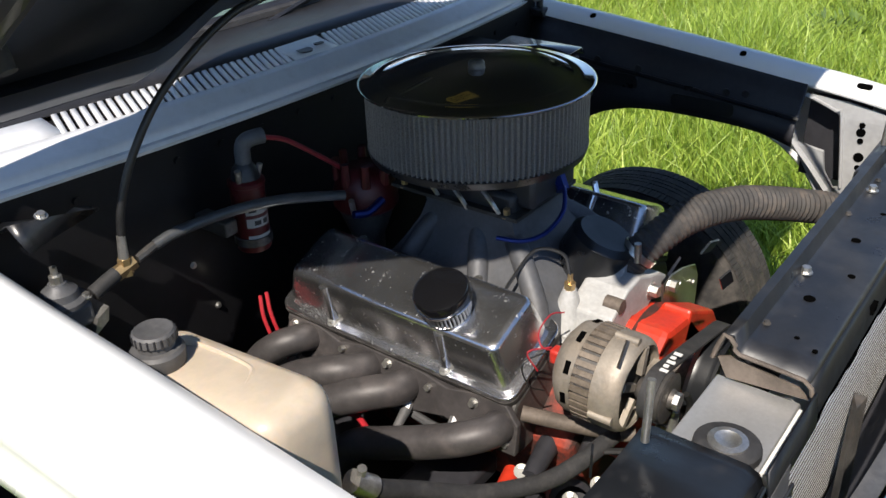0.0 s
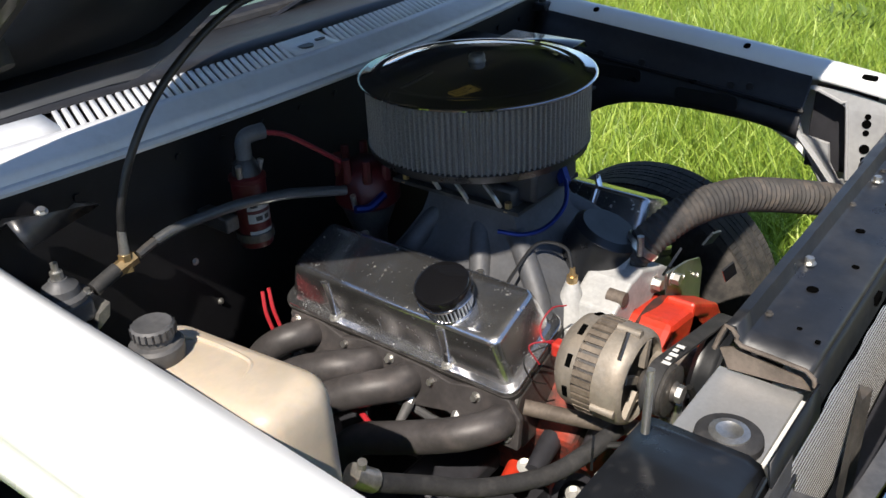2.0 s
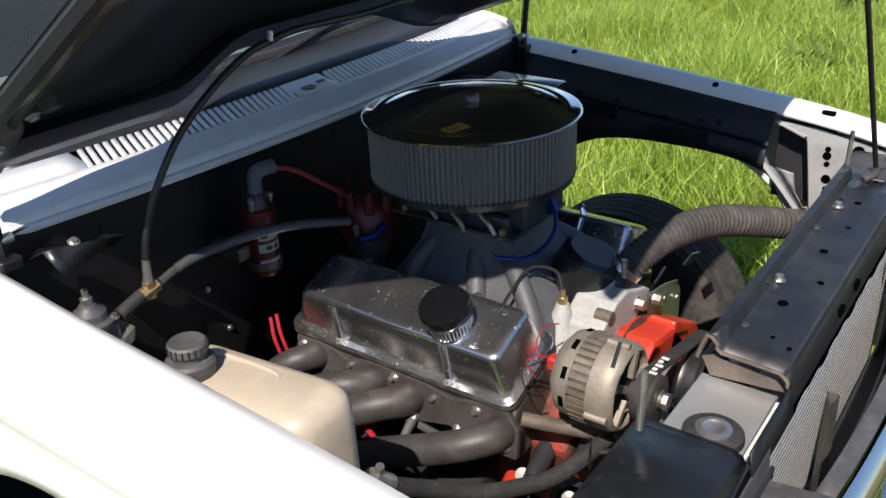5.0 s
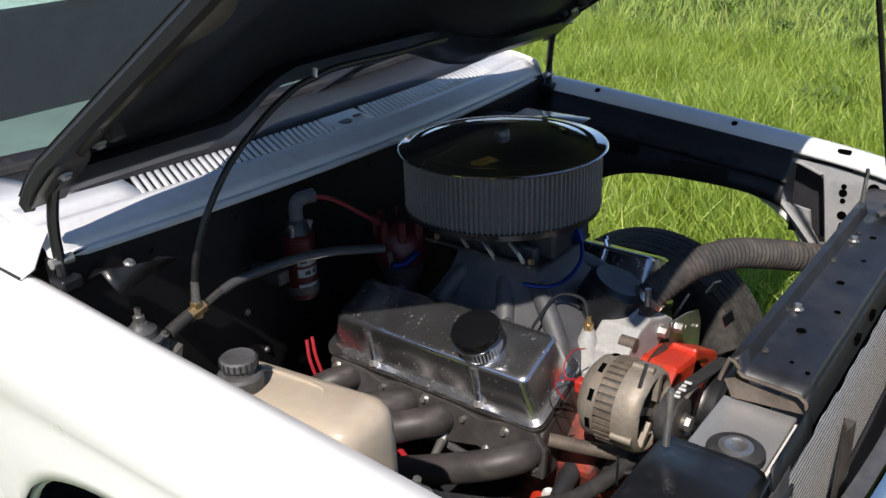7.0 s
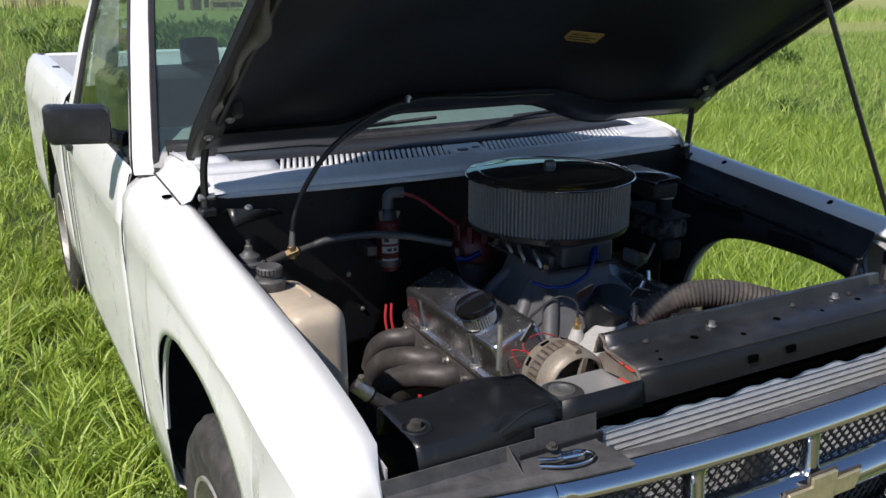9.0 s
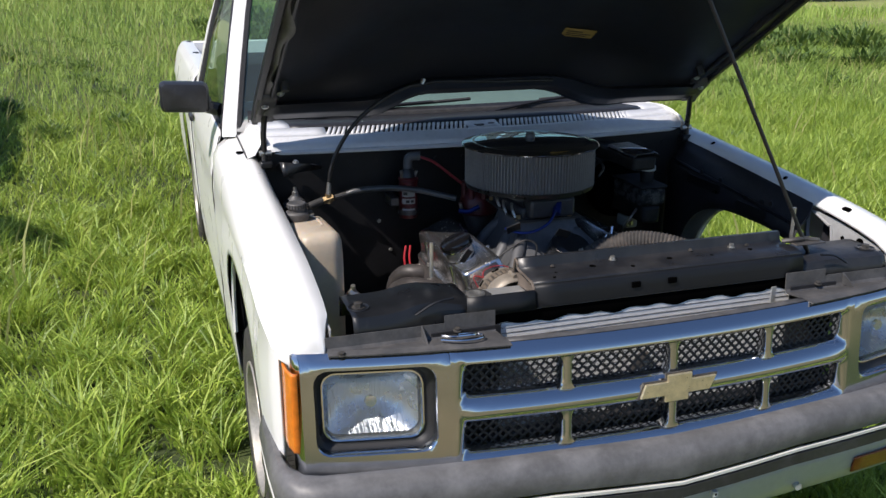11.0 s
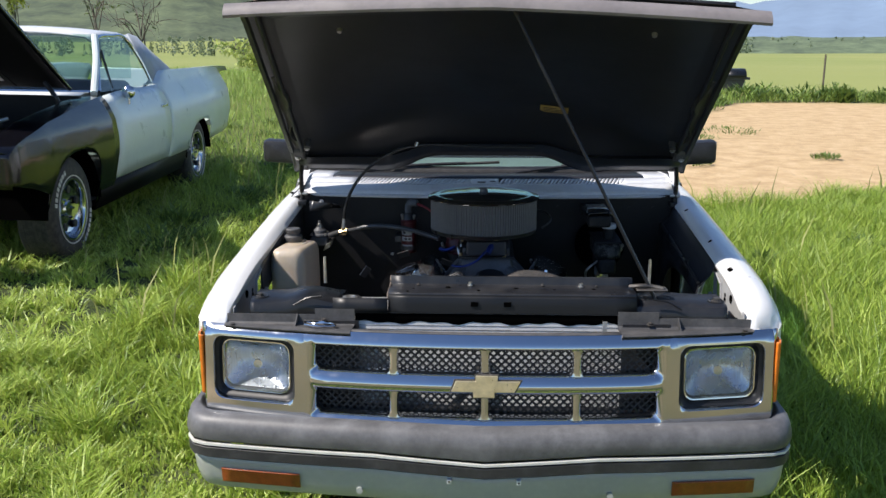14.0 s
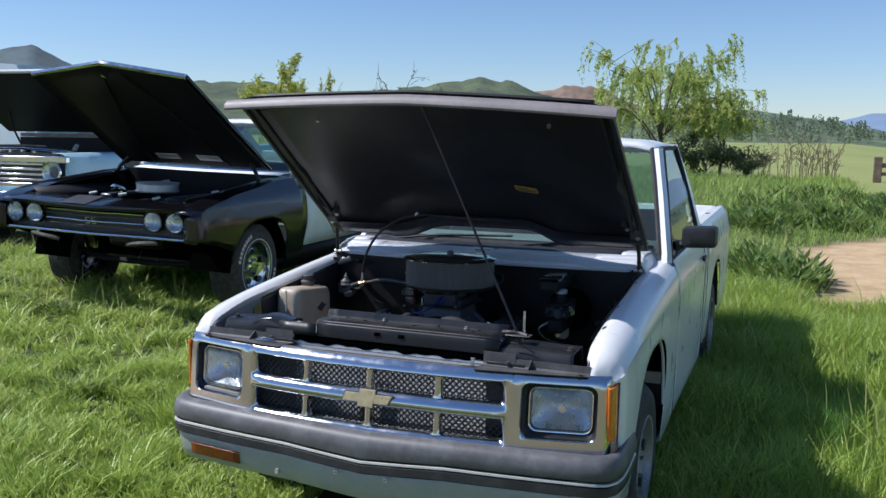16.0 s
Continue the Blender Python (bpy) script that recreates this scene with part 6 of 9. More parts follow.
part("wing_nut", LA([(0.0, 0.013), (0.010, 0.013), (0.013, 0.010), (0.013, 0.003), (0.015, 0.0)], (*AC, 1.0505), n=14), dark_steel, cleaner, "dull steel lid nut")
part("vent_hose", T([(0.160, 0.82, 0.985), (0.205, 0.80, 0.975), (0.215, 0.765, 0.955), (0.185, 0.735, 0.935)], 0.0035, 8, 4), black_wire, cleaner, "thin black vacuum hose")

# the cleaner leans back a little, with the engine
lean = Matrix.Translation((*AC, 0.98)) @ Matrix.Rotation(radians(0.8), 4, "X").inverted() @ Matrix.Translation((-AC[0], -AC[1], -0.972))
for ob in cleaner.children:
    ob.data.transform(lean)

# distributor, leads
dist = part("distributor", LA([(0.0, 0.070), (0.026, 0.070), (0.040, 0.060), (0.052, 0.042), (0.057, 0.02), (0.057, 0.0), (0.052, -0.006)], (-0.100, 0.955, 0.850), n=28), red_cap, engine, "red capped distributor")
part("distributor_body", LA([(0.050, -0.006), (0.045, -0.02), (0.030, -0.06), (0.028, -0.14)], (-0.100, 0.955, 0.850), n=24), dark_steel, dist)
for i in range(8):
    a = 2 * math.pi * i / 8
    part("cap_tower", C((-0.100 + 0.045 * math.cos(a), 0.955 + 0.045 * math.sin(a), 0.895), (-0.100 + 0.047 * math.cos(a), 0.955 + 0.047 * math.sin(a), 0.935), 0.009, 0.007, 8), red_cap, dist)
part("cap_clip", C((-0.158, 0.93, 0.855), (-0.168, 0.925, 0.885), 0.005, n=8), steel, dist)
part("blue_connector", T([(-0.175, 0.915, 0.865), (-0.150, 0.905, 0.862), (-0.118, 0.900, 0.875)], 0.007, 8, 4), blue_metal, dist, "blue wire connector")
for i, (pts) in enumerate((
        [(-0.13, 0.97, 0.885), (-0.165, 0.985, 0.915), (-0.215, 1.005, 0.955), (-0.255, 1.012, 0.972)],)):
    part("plug_lead", T(pts, 0.0042, 8, 5), shaded_lead_red, dist, "red ignition lead")
for k in range(2):
    part("plug_lead", T([(-0.285 - 0.014 * k, 1.02, 0.70), (-0.292 - 0.016 * k, 1.005, 0.66), (-0.285 - 0.014 * k, 0.985, 0.60), (-0.275, 0.96, 0.57)], 0.0034, 8, 5), red_wire, dist)
part("red_loop", T([(-0.325, 0.72, 0.545), (-0.345, 0.74, 0.568), (-0.33, 0.78, 0.572), (-0.31, 0.82, 0.55)], 0.005, 8, 5), red_wire, dist)

for ob in [dist] + [c for c in dist.children if c.name.split(".")[0] in ("distributor_body", "cap_tower", "cap_clip", "blue_connector")]:
    ob.data.transform(Matrix.Translation((0.008, 0, -0.038)))

# alternator
AX, AZ = -0.168, 0.726
_built = set(bpy.data.objects)
alt = part("alternator", LA([(0.0, 0.512), (0.028, 0.512), (0.046, 0.506), (0.060, 0.494), (0.064, 0.482), (0.064, 0.462)], (AX, 0, AZ), (0, 1, 0), 36), alu_alternator, engine, "dusty aluminium alternator")
part("stator_ring", LA([(0.060, 0.468), (0.0640, 0.468), (0.0640, 0.434), (0.060, 0.434)], (AX, 0, AZ), (0, 1, 0), 36), dark_steel, alt)
for i in range(36):
    a = 2 * math.pi * i / 36
    m = Matrix.Translation((AX, 0, AZ)) @ Matrix.Rotation(a, 4, "Y")
    bm = bmesh.new()
    box(bm, -0.0036, 0.0036, 0.436, 0.466, 0.0620, 0.0668, m)
    part("stator_fin", bm, stator_brown, alt, smooth=False)
part("front_case", LA([(0.0655, 0.436), (0.0665, 0.420), (0.0655, 0.404), (0.062, 0.396), (0.057, 0.392), (0.055, 0.394), (0.055, 0.405)], (AX, 0, AZ), (0, 1, 0), 36), alu_alternator, alt)
for i in range(5):
    a = 2 * math.pi * i / 5 + 0.2
    m = Matrix.Translation((AX, 0, AZ)) @ Matrix.Rotation(a, 4, "Y")
    bm = bmesh.new()
    box(bm, -0.005, 0.005, 0.390, 0.399, 0.018, 0.056, m)
    part("case_spoke", bm, alu_alternator, alt, smooth=False)
part("rotor", LA([(0.0, 0.412), (0.054, 0.412), (0.054, 0.43)], (AX, 0, AZ), (0, 1, 0), 24), dark_steel, alt)
for i in range(10):
    a = 2 * math.pi * i / 10
    m = Matrix.Translation((AX, 0, AZ)) @ Matrix.Rotation(a, 4, "Y") @ Matrix.Rotation(0.5, 4, "Z")
    bm = bmesh.new()
    box(bm, -0.010, 0.010, 0.402, 0.405, 0.020, 0.052, m)
    part("fan_blade", bm, black_sheet, alt, smooth=False)
part("pulley", LA([(0.0, 0.338), (0.012, 0.338), (0.014, 0.344), (0.030, 0.344), (0.034, 0.346), (0.031, 0.350), (0.034, 0.354), (0.031, 0.358), (0.034, 0.362), (0.031, 0.366), (0.034, 0.372), (0.020, 0.376), (0.014, 0.392)], (AX, 0, AZ), (0, 1, 0), 32), dark_steel, alt)
bm = bmesh.new()
cyl(bm, (AX, 0.344, AZ), (AX, 0.330, AZ), 0.012, n=6)
part("pulley_nut", bm, steel, alt, smooth=False)
for x, z in ((0.0, 0.066), (0.052, -0.040), (-0.063, -0.018)):
    part("case_ear", C((AX + x, 0.398, AZ + z), (AX + x, 0.434, AZ + z), 0.0060, n=10), alu_alternator, alt)
for i in range(9):
    a = 2 * math.pi * (i + 0.5) / 9
    m = Matrix.Translation((AX, 0, AZ)) @ Matrix.Rotation(a, 4, "Y")
    bm = bmesh.new()
    box(bm, -0.0085, 0.0085, 0.473, 0.481, 0.058, 0.0648, m)
    part("vent_slot", bm, shade_black, alt, smooth=False)
part("plug", B(AX - 0.033, AX - 0.014, 0.503, 0.522, AZ + 0.008, AZ + 0.030), plug_red, alt, "red alternator plug", bevel=0.004)
for pts, mt in (([(AX - 0.02, 0.525, AZ + 0.02), (AX - 0.032, 0.535, AZ + 0.030), (AX - 0.02, 0.548, AZ + 0.042), (AX + 0.02, 0.555, AZ + 0.045), (AX + 0.05, 0.550, AZ + 0.035)], red_wire), ([(AX - 0.012, 0.525, AZ + 0.018), (AX - 0.055, 0.550, AZ + 0.010), (AX - 0.045, 0.545, AZ - 0.03), (AX - 0.02, 0.535, AZ - 0.05)], black_wire), ([(AX - 0.016, 0.528, AZ + 0.022), (AX - 0.052, 0.545, AZ + 0.028), (AX - 0.040, 0.535, AZ - 0.005)], red_wire)):
    part("alternator_wire", T(pts, 0.0012, 6, 6), mt, alt)
grow = Matrix.Translation((AX - 0.046, 0.400, AZ + 0.017)) @ Matrix.Diagonal((1.04, 0.93, 1.04, 1)) @ Matrix.Translation((-AX, -0.425, -AZ))
for ob in set(bpy.data.objects) - _built:
    ob.data.transform(grow)
# belt and big pulley
big = part("water_pump_pulley", LA([(0.0, 0.340), (0.030, 0.340), (0.036, 0.330), (0.070, 0.322), (0.084, 0.314), (0.0865, 0.318), (0.0845, 0.325), (0.0865, 0.332), (0.0845, 0.339), (0.0865, 0.346), (0.080, 0.354)], (-0.016, 0, 0.645), (0, 1, 0), 44), black_sheet, engine, "big glossy black pulley")
part("hub", C((-0.016, 0.335, 0.645), (-0.016, 0.400, 0.645), 0.03, n=20), dark_steel, big)


def belt_loop(c0, r0, c1, r1, y0, y1, extra=0.0035):
    """An open belt round two pulleys, as a thick band."""
    d = Vector((c1[0] - c0[0], c1[1] - c0[1]))
    base = math.atan2(d.y, d.x)
    off = math.acos((r0 - r1) / d.length)
    pts = []
    for a in steps(base + off, base + 2 * math.pi - off, 24):
        pts.append((c0[0] + r0 * math.cos(a), c0[1] + r0 * math.sin(a), math.cos(a), math.sin(a)))
    for a in steps(base - off, base + off, 24):
        pts.append((c1[0] + r1 * math.cos(a), c1[1] + r1 * math.sin(a), math.cos(a), math.sin(a)))
    bm = bmesh.new()
    rows = [[(x, y0, z), (x, y1, z), (x + extra * nx, y1, z + extra * ny), (x + extra * nx, y0, z + extra * ny)] for x, z, nx, ny in pts]
    loft(bm, rows + [rows[0]], True)
    return bm


blt = part("drive_belt", belt_loop((AX - 0.046, AZ + 0.017), 0.0340, (-0.016, 0.645), 0.087, 0.334, 0.356), rubber, engine, "black ribbed drive belt with worn print")
for i in range(5):
    part("print_bar", B(-0.214 + 0.011 * i, -0.208 + 0.011 * i, 0.334 + 0.004 * (i % 2), 0.337 + 0.008, 0.7800, 0.7813), label_white, blt, smooth=False)
# brackets
part("adjuster_rod", T([(-0.258, 0.525, 0.655), (-0.232, 0.470, 0.646), (-0.205, 0.410, 0.640), (-0.190, 0.378, 0.640)], 0.0115, 12, 4), rust_steel, engine, "rusty tubular alternator brace")
part("zinc_bracket", P([(-0.245, 0.628), (-0.17, 0.618), (-0.115, 0.640), (-0.125, 0.672), (-0.16, 0.655), (-0.225, 0.650)], lambda u, v, w: (u, 0.352 + w, v), 0.006), zinc_yellow, engine, "yellow zinc-plated bracket", smooth=False)
part("clear_fuse", C((-0.185, 0.330, 0.655), (-0.180, 0.330, 0.700), 0.008, 0.007, 12), steel, engine)
part("black_lead", T([(-0.255, 0.42, 0.635), (-0.215, 0.36, 0.640), (-0.165, 0.325, 0.655), (-0.150, 0.32, 0.69), (-0.158, 0.325, 0.715)], 0.005, 8, 5), black_wire, engine)
pb = part("accessory_bracket", P([(-0.105, 0.690), (-0.090, 0.742), (-0.040, 0.770), (0.000, 0.774), (0.035, 0.760), (0.075, 0.748), (0.105, 0.728), (0.092, 0.690), (0.050, 0.706), (0.020, 0.688), (-0.02, 0.712), (-0.06, 0.684)], lambda u, v, w: (u, 0.474 + w, v), 0.075), alu_cast, engine, "cast aluminium accessory bracket", smooth=False, bevel=0.004)
part("bracket_plate", P([(0.068, 0.738), (0.152, 0.722), (0.206, 0.704), (0.224, 0.674), (0.228, 0.570), (0.196, 0.556), (0.150, 0.590), (0.088, 0.644)], lambda u, v, w: (u, 0.464 + w, v), 0.004), plate_steel, pb, "bare steel plate that mirrors the grass", smooth=False)
part("bracket_arm", P([(-0.02, 0.770), (0.03, 0.800), (0.06, 0.790), (0.075, 0.752), (0.03, 0.740)], lambda u, v, w: (u, 0.500 + w, v), 0.035), alu_cast, pb, smooth=False, bevel=0.004)
part("cast_boss", C((-0.062, 0.472, 0.752), (-0.062, 0.500, 0.752), 0.012, n=16), rust_steel, pb, "rusty plug in the casting")
bolts("bracket_bolt", pb, steel, [(0.043, 0.474, 0.730), (0.088, 0.462, 0.722), (-0.085, 0.474, 0.716)], (0, -1, 0), 0.010, 0.014)
bolts("plate_rivet", pb, steel, [(0.135, 0.463, 0.700), (0.200, 0.463, 0.672), (0.130, 0.463, 0.625)], (0, -1, 0), 0.004, 0.003)
part("long_stud", C((0.014, 0.488, 0.790), (0.014, 0.490, 0.822), 0.006, 0.006, 8), steel, pb)
cap = part("steering_pump", LA([(0.0, 0.040), (0.045, 0.040), (0.055, 0.030), (0.058, 0.0), (0.058, -0.06)], (0.015, 0.560, 0.785), (0.1, -0.35, 0.9), 28), black_sheet, engine, "round black pump reservoir")
part("thin_wire", T([(-0.083, 0.552, 0.790), (-0.075, 0.57, 0.818), (-0.09, 0.61, 0.820), (-0.14, 0.62, 0.79), (-0.165, 0.625, 0.765)], 0.0028, 6, 6), black_wire, engine)
dp = part("dipstick", T([(0.160, 0.60, 0.70), (0.185, 0.645, 0.775), (0.198, 0.665, 0.815)], 0.006, 8, 3), chrome_clean, engine, "chrome dipstick tube")
part("red_fitting", C((-0.225, 0.56, 0.50), (-0.262, 0.55, 0.500), 0.014, n=14), engine_orange, block)
for x, y, z in ((-0.27, 0.50, 0.555), (-0.22, 0.44, 0.58)):
    part("casting_lug", C((x, y, z), (x + 0.07, y + 0.01, z + 0.01), 0.014, 0.018, 10), black_bay, block)
part("motor_mount", B(-0.36, -0.20, 0.60, 0.70, 0.46, 0.50), black_bay, block, bevel=0.01)
part("pump_body", LA([(0.0, 0.0), (0.030, 0.0), (0.034, 0.01), (0.034, 0.05), (0.026, 0.06)], (-0.235, 0.455, 0.520), (-0.7, -0.5, 0.5), 20), black_bay, engine)
bolts("pump_bolt", block, steel, [(-0.275, 0.43, 0.555), (-0.262, 0.52, 0.55), (-0.24, 0.405, 0.57)], (-0.8, -0.4, 0.5), 0.008, 0.014)

# ---- other things in the bay ----
# corrugated hose
def ribs(t, i):
    return 0.0285 if i % 2 else 0.0258


hose = solo("radiator_hose", T([(0.022, 0.520, 0.760), (0.044, 0.492, 0.800), (0.089, 0.460, 0.835), (0.135, 0.429, 0.849), (0.182, 0.397, 0.850), (0.232, 0.363, 0.839), (0.280, 0.330, 0.825), (0.345, 0.286, 0.803), (0.405, 0.245, 0.775)], 0.027, 18, 14, ribs), hose_rubber, "dusty black corrugated radiator hose", "hose")
part("hose_clamp", LA([(0.0285, -0.006), (0.0305, -0.006), (0.0305, 0.006), (0.0285, 0.006)], (0.040, 0.498, 0.792), (0.35, -0.4, 0.65), 24), steel, hose, "steel hose clamp")
lower = solo("lower_hose", T([(-0.566, 0.552, 0.742), (-0.545, 0.545, 0.722), (-0.490, 0.530, 0.684), (-0.425, 0.489, 0.650), (-0.368, 0.456, 0.635), (-0.321, 0.432, 0.630), (-0.262, 0.413, 0.635), (-0.188, 0.400, 0.640)], 0.0125, 12, 8), rubber, "black rubber hose with a steel end", "hose")
part("hose_end", C((-0.577, 0.556, 0.752), (-0.552, 0.547, 0.728), 0.0150, n=12), steel, lower, "steel hose end")
part("end_screw", C((-0.566, 0.551, 0.752), (-0.568, 0.546, 0.770), 0.006, n=8), steel, lower)

# coolant reservoir
res = thing("coolant_reservoir", "yellowed plastic coolant reservoir with a black cap", "coolant reservoir", (-0.63, 0.66, 0.60))
rrows = []
for z, gx, gy, rr in ((0.60, 0.92, 0.92, 0.02), (0.62, 0.98, 0.98, 0.025), (0.74, 1.0, 1.0, 0.028), (0.828, 1.0, 1.0, 0.034), (0.850, 0.97, 0.985, 0.034), (0.864, 0.90, 0.95, 0.032), (0.872, 0.78, 0.88, 0.028), (0.875, 0.60, 0.75, 0.02)):
    rrows.append([(-0.640 + a * gx, 0.690 + b * gy, z + (0.016 if z > 0.8 else 0.0) + (0.012 if z > 0.83 else 0) * (-(b) / 0.14)) for a, b in rrect(0.114, 0.284, rr, 5)])
part("tank", L(rrows, True, True), cream_plastic, res, "yellowed cream plastic tank")
part("tank_bead", T([(-0.628, 0.79, 0.884), (-0.612, 0.75, 0.885), (-0.614, 0.67, 0.8915), (-0.626, 0.645, 0.894), (-0.665, 0.628, 0.893)], 0.0035, 8, 5), cream_plastic, res)
part("neck", C((-0.662, 0.760, 0.868), (-0.662, 0.760, 0.896), 0.023, n=24), cream_plastic, res)
part("cap", LA([(0.028, 0.884), (0.0305, 0.887), (0.0310, 0.904), (0.028, 0.908), (0.0215, 0.909), (0.0215, 0.916), (0.0245, 0.918), (0.0245, 0.928), (0.022, 0.931), (0.016, 0.929), (0.0, 0.929)], (-0.662, 0.760, 0.0), n=28), grey_plastic, res, "dusty black reservoir cap")
for i in range(20):
    a = 2 * math.pi * i / 20
    part("cap_ridge", C((-0.662 + 0.0245 * math.cos(a), 0.760 + 0.0245 * math.sin(a), 0.918), (-0.662 + 0.0245 * math.cos(a), 0.760 + 0.0245 * math.sin(a), 0.9285), 0.0014, n=5), black_plastic, res)

# coil on the firewall
coil = thing("ignition_coil", "red canister ignition coil with a white label on the firewall", "ignition coil", (-0.292, 1.03, 0.80))
part("canister", LA([(0.0, 0.0), (0.026, 0.0), (0.028, 0.003), (0.028, 0.112), (0.030, 0.114), (0.030, 0.120), (0.024, 0.124)], (-0.292, 1.028, 0.800), n=28), red_cap, coil)
part("tower", LA([(0.024, 0.120), (0.020, 0.140), (0.012, 0.150), (0.012, 0.160)], (-0.292, 1.028, 0.800), n=20), black_plastic, coil)
part("boot", T([(-0.292, 1.028, 0.945), (-0.292, 1.026, 0.975), (-0.282, 1.022, 0.985), (-0.258, 1.015, 0.986)], 0.013, 10, 4), Mat("grey_boot", (0.07, 0.075, 0.085), 0.6).vary(40, 0.2, 200).m, coil, "grey coil boot")
for z0, z1 in ((0.868, 0.886), (0.846, 0.862), (0.822, 0.832)):
    lb = bmesh.new()
    loft(lb, [[(-0.292 + 0.0286 * math.cos(a), 1.028 + 0.0286 * math.sin(a), z) for a in steps(radians(215), radians(300), 8)] for z in (z0, z1)])
    # White label greyed: shade by the firewall is mixed into it.
    part("label_block", lb, Mat("label_shade_grey", (0.30, 0.30, 0.29), 0.6).vary(60, 0.1, 300).m, coil, "plain white label block")
for z0, z1, a0, a1 in ((0.873, 0.882, 225, 250), (0.850, 0.858, 240, 262), (0.850, 0.858, 270, 288)):
    lb = bmesh.new()
    loft(lb, [[(-0.292 + 0.0289 * math.cos(a), 1.028 + 0.0289 * math.sin(a), z) for a in steps(radians(a0), radians(a1), 4)] for z in (z0, z1)])
    part("print_bar", lb, black_plastic, coil)
part("clamp_band", LA([(0.0285, 0.0), (0.031, 0.0), (0.031, 0.014), (0.0285, 0.014)], (-0.292, 1.028, 0.812), n=24), dark_steel, coil)
part("clamp_foot", B(-0.345, -0.318, 1.03, 1.104, 0.835, 0.86), dark_steel, coil, bevel=0.003)
part("terminal", C((-0.312, 1.02, 0.922), (-0.316, 1.016, 0.945), 0.005, n=8), steel, coil)
part("terminal", C((-0.275, 1.02, 0.922), (-0.270, 1.016, 0.942), 0.005, n=8), steel, coil)

for ob in coil.children:
    ob.data.transform(Matrix.Translation((0.004, 0, -0.012)))

# fuel pressure regulator and its lines
_built = set(bpy.data.objects)
reg = thing("fuel_regulator", "cast fuel pressure regulator on the firewall corner", "pressure regulator", (-0.616, 1.018, 0.82))
part("body", B(-0.648, -0.586, 0.992, 1.044, 0.815, 0.853), intake_alu, reg, "grey cast regulator body", bevel=0.008)
part("dome", LA([(0.034, 0.0), (0.034, 0.006), (0.026, 0.010), (0.024, 0.020), (0.014, 0.028), (0.012, 0.032), (0.0, 0.032)], (-0.617, 1.018, 0.853), n=24), intake_alu, reg)
part("adjuster_screw", LA([(0.0, 0.024), (0.005, 0.024), (0.005, 0.012), (0.009, 0.011), (0.009, 0.0)], (-0.617, 1.018, 0.885), n=8), steel, reg)
bolts("dome_screw", reg, steel, [(-0.643, 0.997, 0.857), (-0.592, 0.997, 0.857), (-0.643, 1.038, 0.857), (-0.592, 1.038, 0.857)], (0, 0, 1), 0.005, 0.007)
part("bracket", P([(-0.60, 0.80), (-0.575, 0.815), (-0.570, 0.835), (-0.59, 0.825)], lambda u, v, w: (u, 0.985 + w, v), 0.05), steel, reg, smooth=False)
part("mount_plate", B(-0.66, -0.575, 1.044, 1.105, 0.825, 0.832), dark_steel, reg)
part("pipe_nipple", C((-0.586, 1.018, 0.848), (-0.545, 1.017, 0.862), 0.011, n=14), rubber, reg)
part("brass_tee", C((-0.548, 1.017, 0.860), (-0.516, 1.015, 0.869), 0.011, n=6), brass, reg, "brass pipe tee")
part("tee_drop", C((-0.530, 1.016, 0.853), (-0.530, 1.016, 0.880), 0.010, n=6), brass, reg)
part("crimp", C((-0.530, 1.016, 0.880), (-0.527, 1.016, 0.915), 0.0075, 0.006, 10), steel, reg, "zinc hose crimp")
part("small_valve", C((-0.512, 1.014, 0.870), (-0.478, 1.018, 0.876), 0.007, n=8), dark_steel, reg)
for ob in set(bpy.data.objects) - _built:
    if ob.data and ob.name.split(".")[0] in ("body", "dome", "adjuster_screw", "dome_screw", "bracket", "mount_plate"):
        ob.data.transform(Matrix.Translation((-0.006, 0.016, -0.006)))
gauge = solo("gauge_line", T([(-0.527, 1.016, 0.912), (-0.520, 1.012, 0.955), (-0.495, 1.003, 1.02), (-0.445, 0.994, 1.090), (-0.375, 0.987, 1.145), (-0.305, 0.986, 1.178), (-0.256, 0.988, 1.186), (-0.20, 0.990, 1.192), (-0.10, 1.000, 1.187), (0.0, 1.010, 1.181), (0.09, 1.018, 1.180), (0.17, 1.03, 1.176)], 0.0058, 10, 8), black_wire, "black flexible gauge line clipped under the hood", "hose")
part("line_clip", C((-0.256, 0.988, 1.186), (-0.250, 0.992, 1.200), 0.007, n=10), steel, gauge)
clear = solo("clear_hose", T([(-0.476, 1.018, 0.876), (-0.44, 1.008, 0.886), (-0.36, 0.985, 0.892), (-0.28, 0.965, 0.885), (-0.214, 0.950, 0.869), (-0.17, 0.93, 0.86)], 0.0085, 12, 6), clear_hose, "clear grey fuel hose over the firewall", "hose")

# brake booster and master cylinder, their shade at the back painted into the blacks
gloss_black = Mat("glossy_black_cover", (0.02, 0.02, 0.022), 0.12, coat=0.5).roughness(12, 0.08, 0.2).m
shaded_cast = Mat("oily_casting_with_shade", (0.013, 0.013, 0.0135), 0.6, spec=0.3).vary(22, 0.4, 160).dust(26, (0.05, 0.045, 0.04), 0.5, 0.8, 0.5).m
bo = thing("brake_booster", "dark brake booster with a master cylinder", "brake booster", (0.42, 1.0, 0.80))
part("drum", LA([(0.0, 0.0), (0.08, 0.0), (0.088, 0.02), (0.092, 0.05), (0.086, 0.08), (0.05, 0.095), (0.0, 0.098)], (0.42, 1.104, 0.815), (0, -1, 0), 36), shade_black, bo)
part("cylinder", B(0.39, 0.45, 0.82, 1.02, 0.76, 0.815), shaded_cast, bo, bevel=0.01)
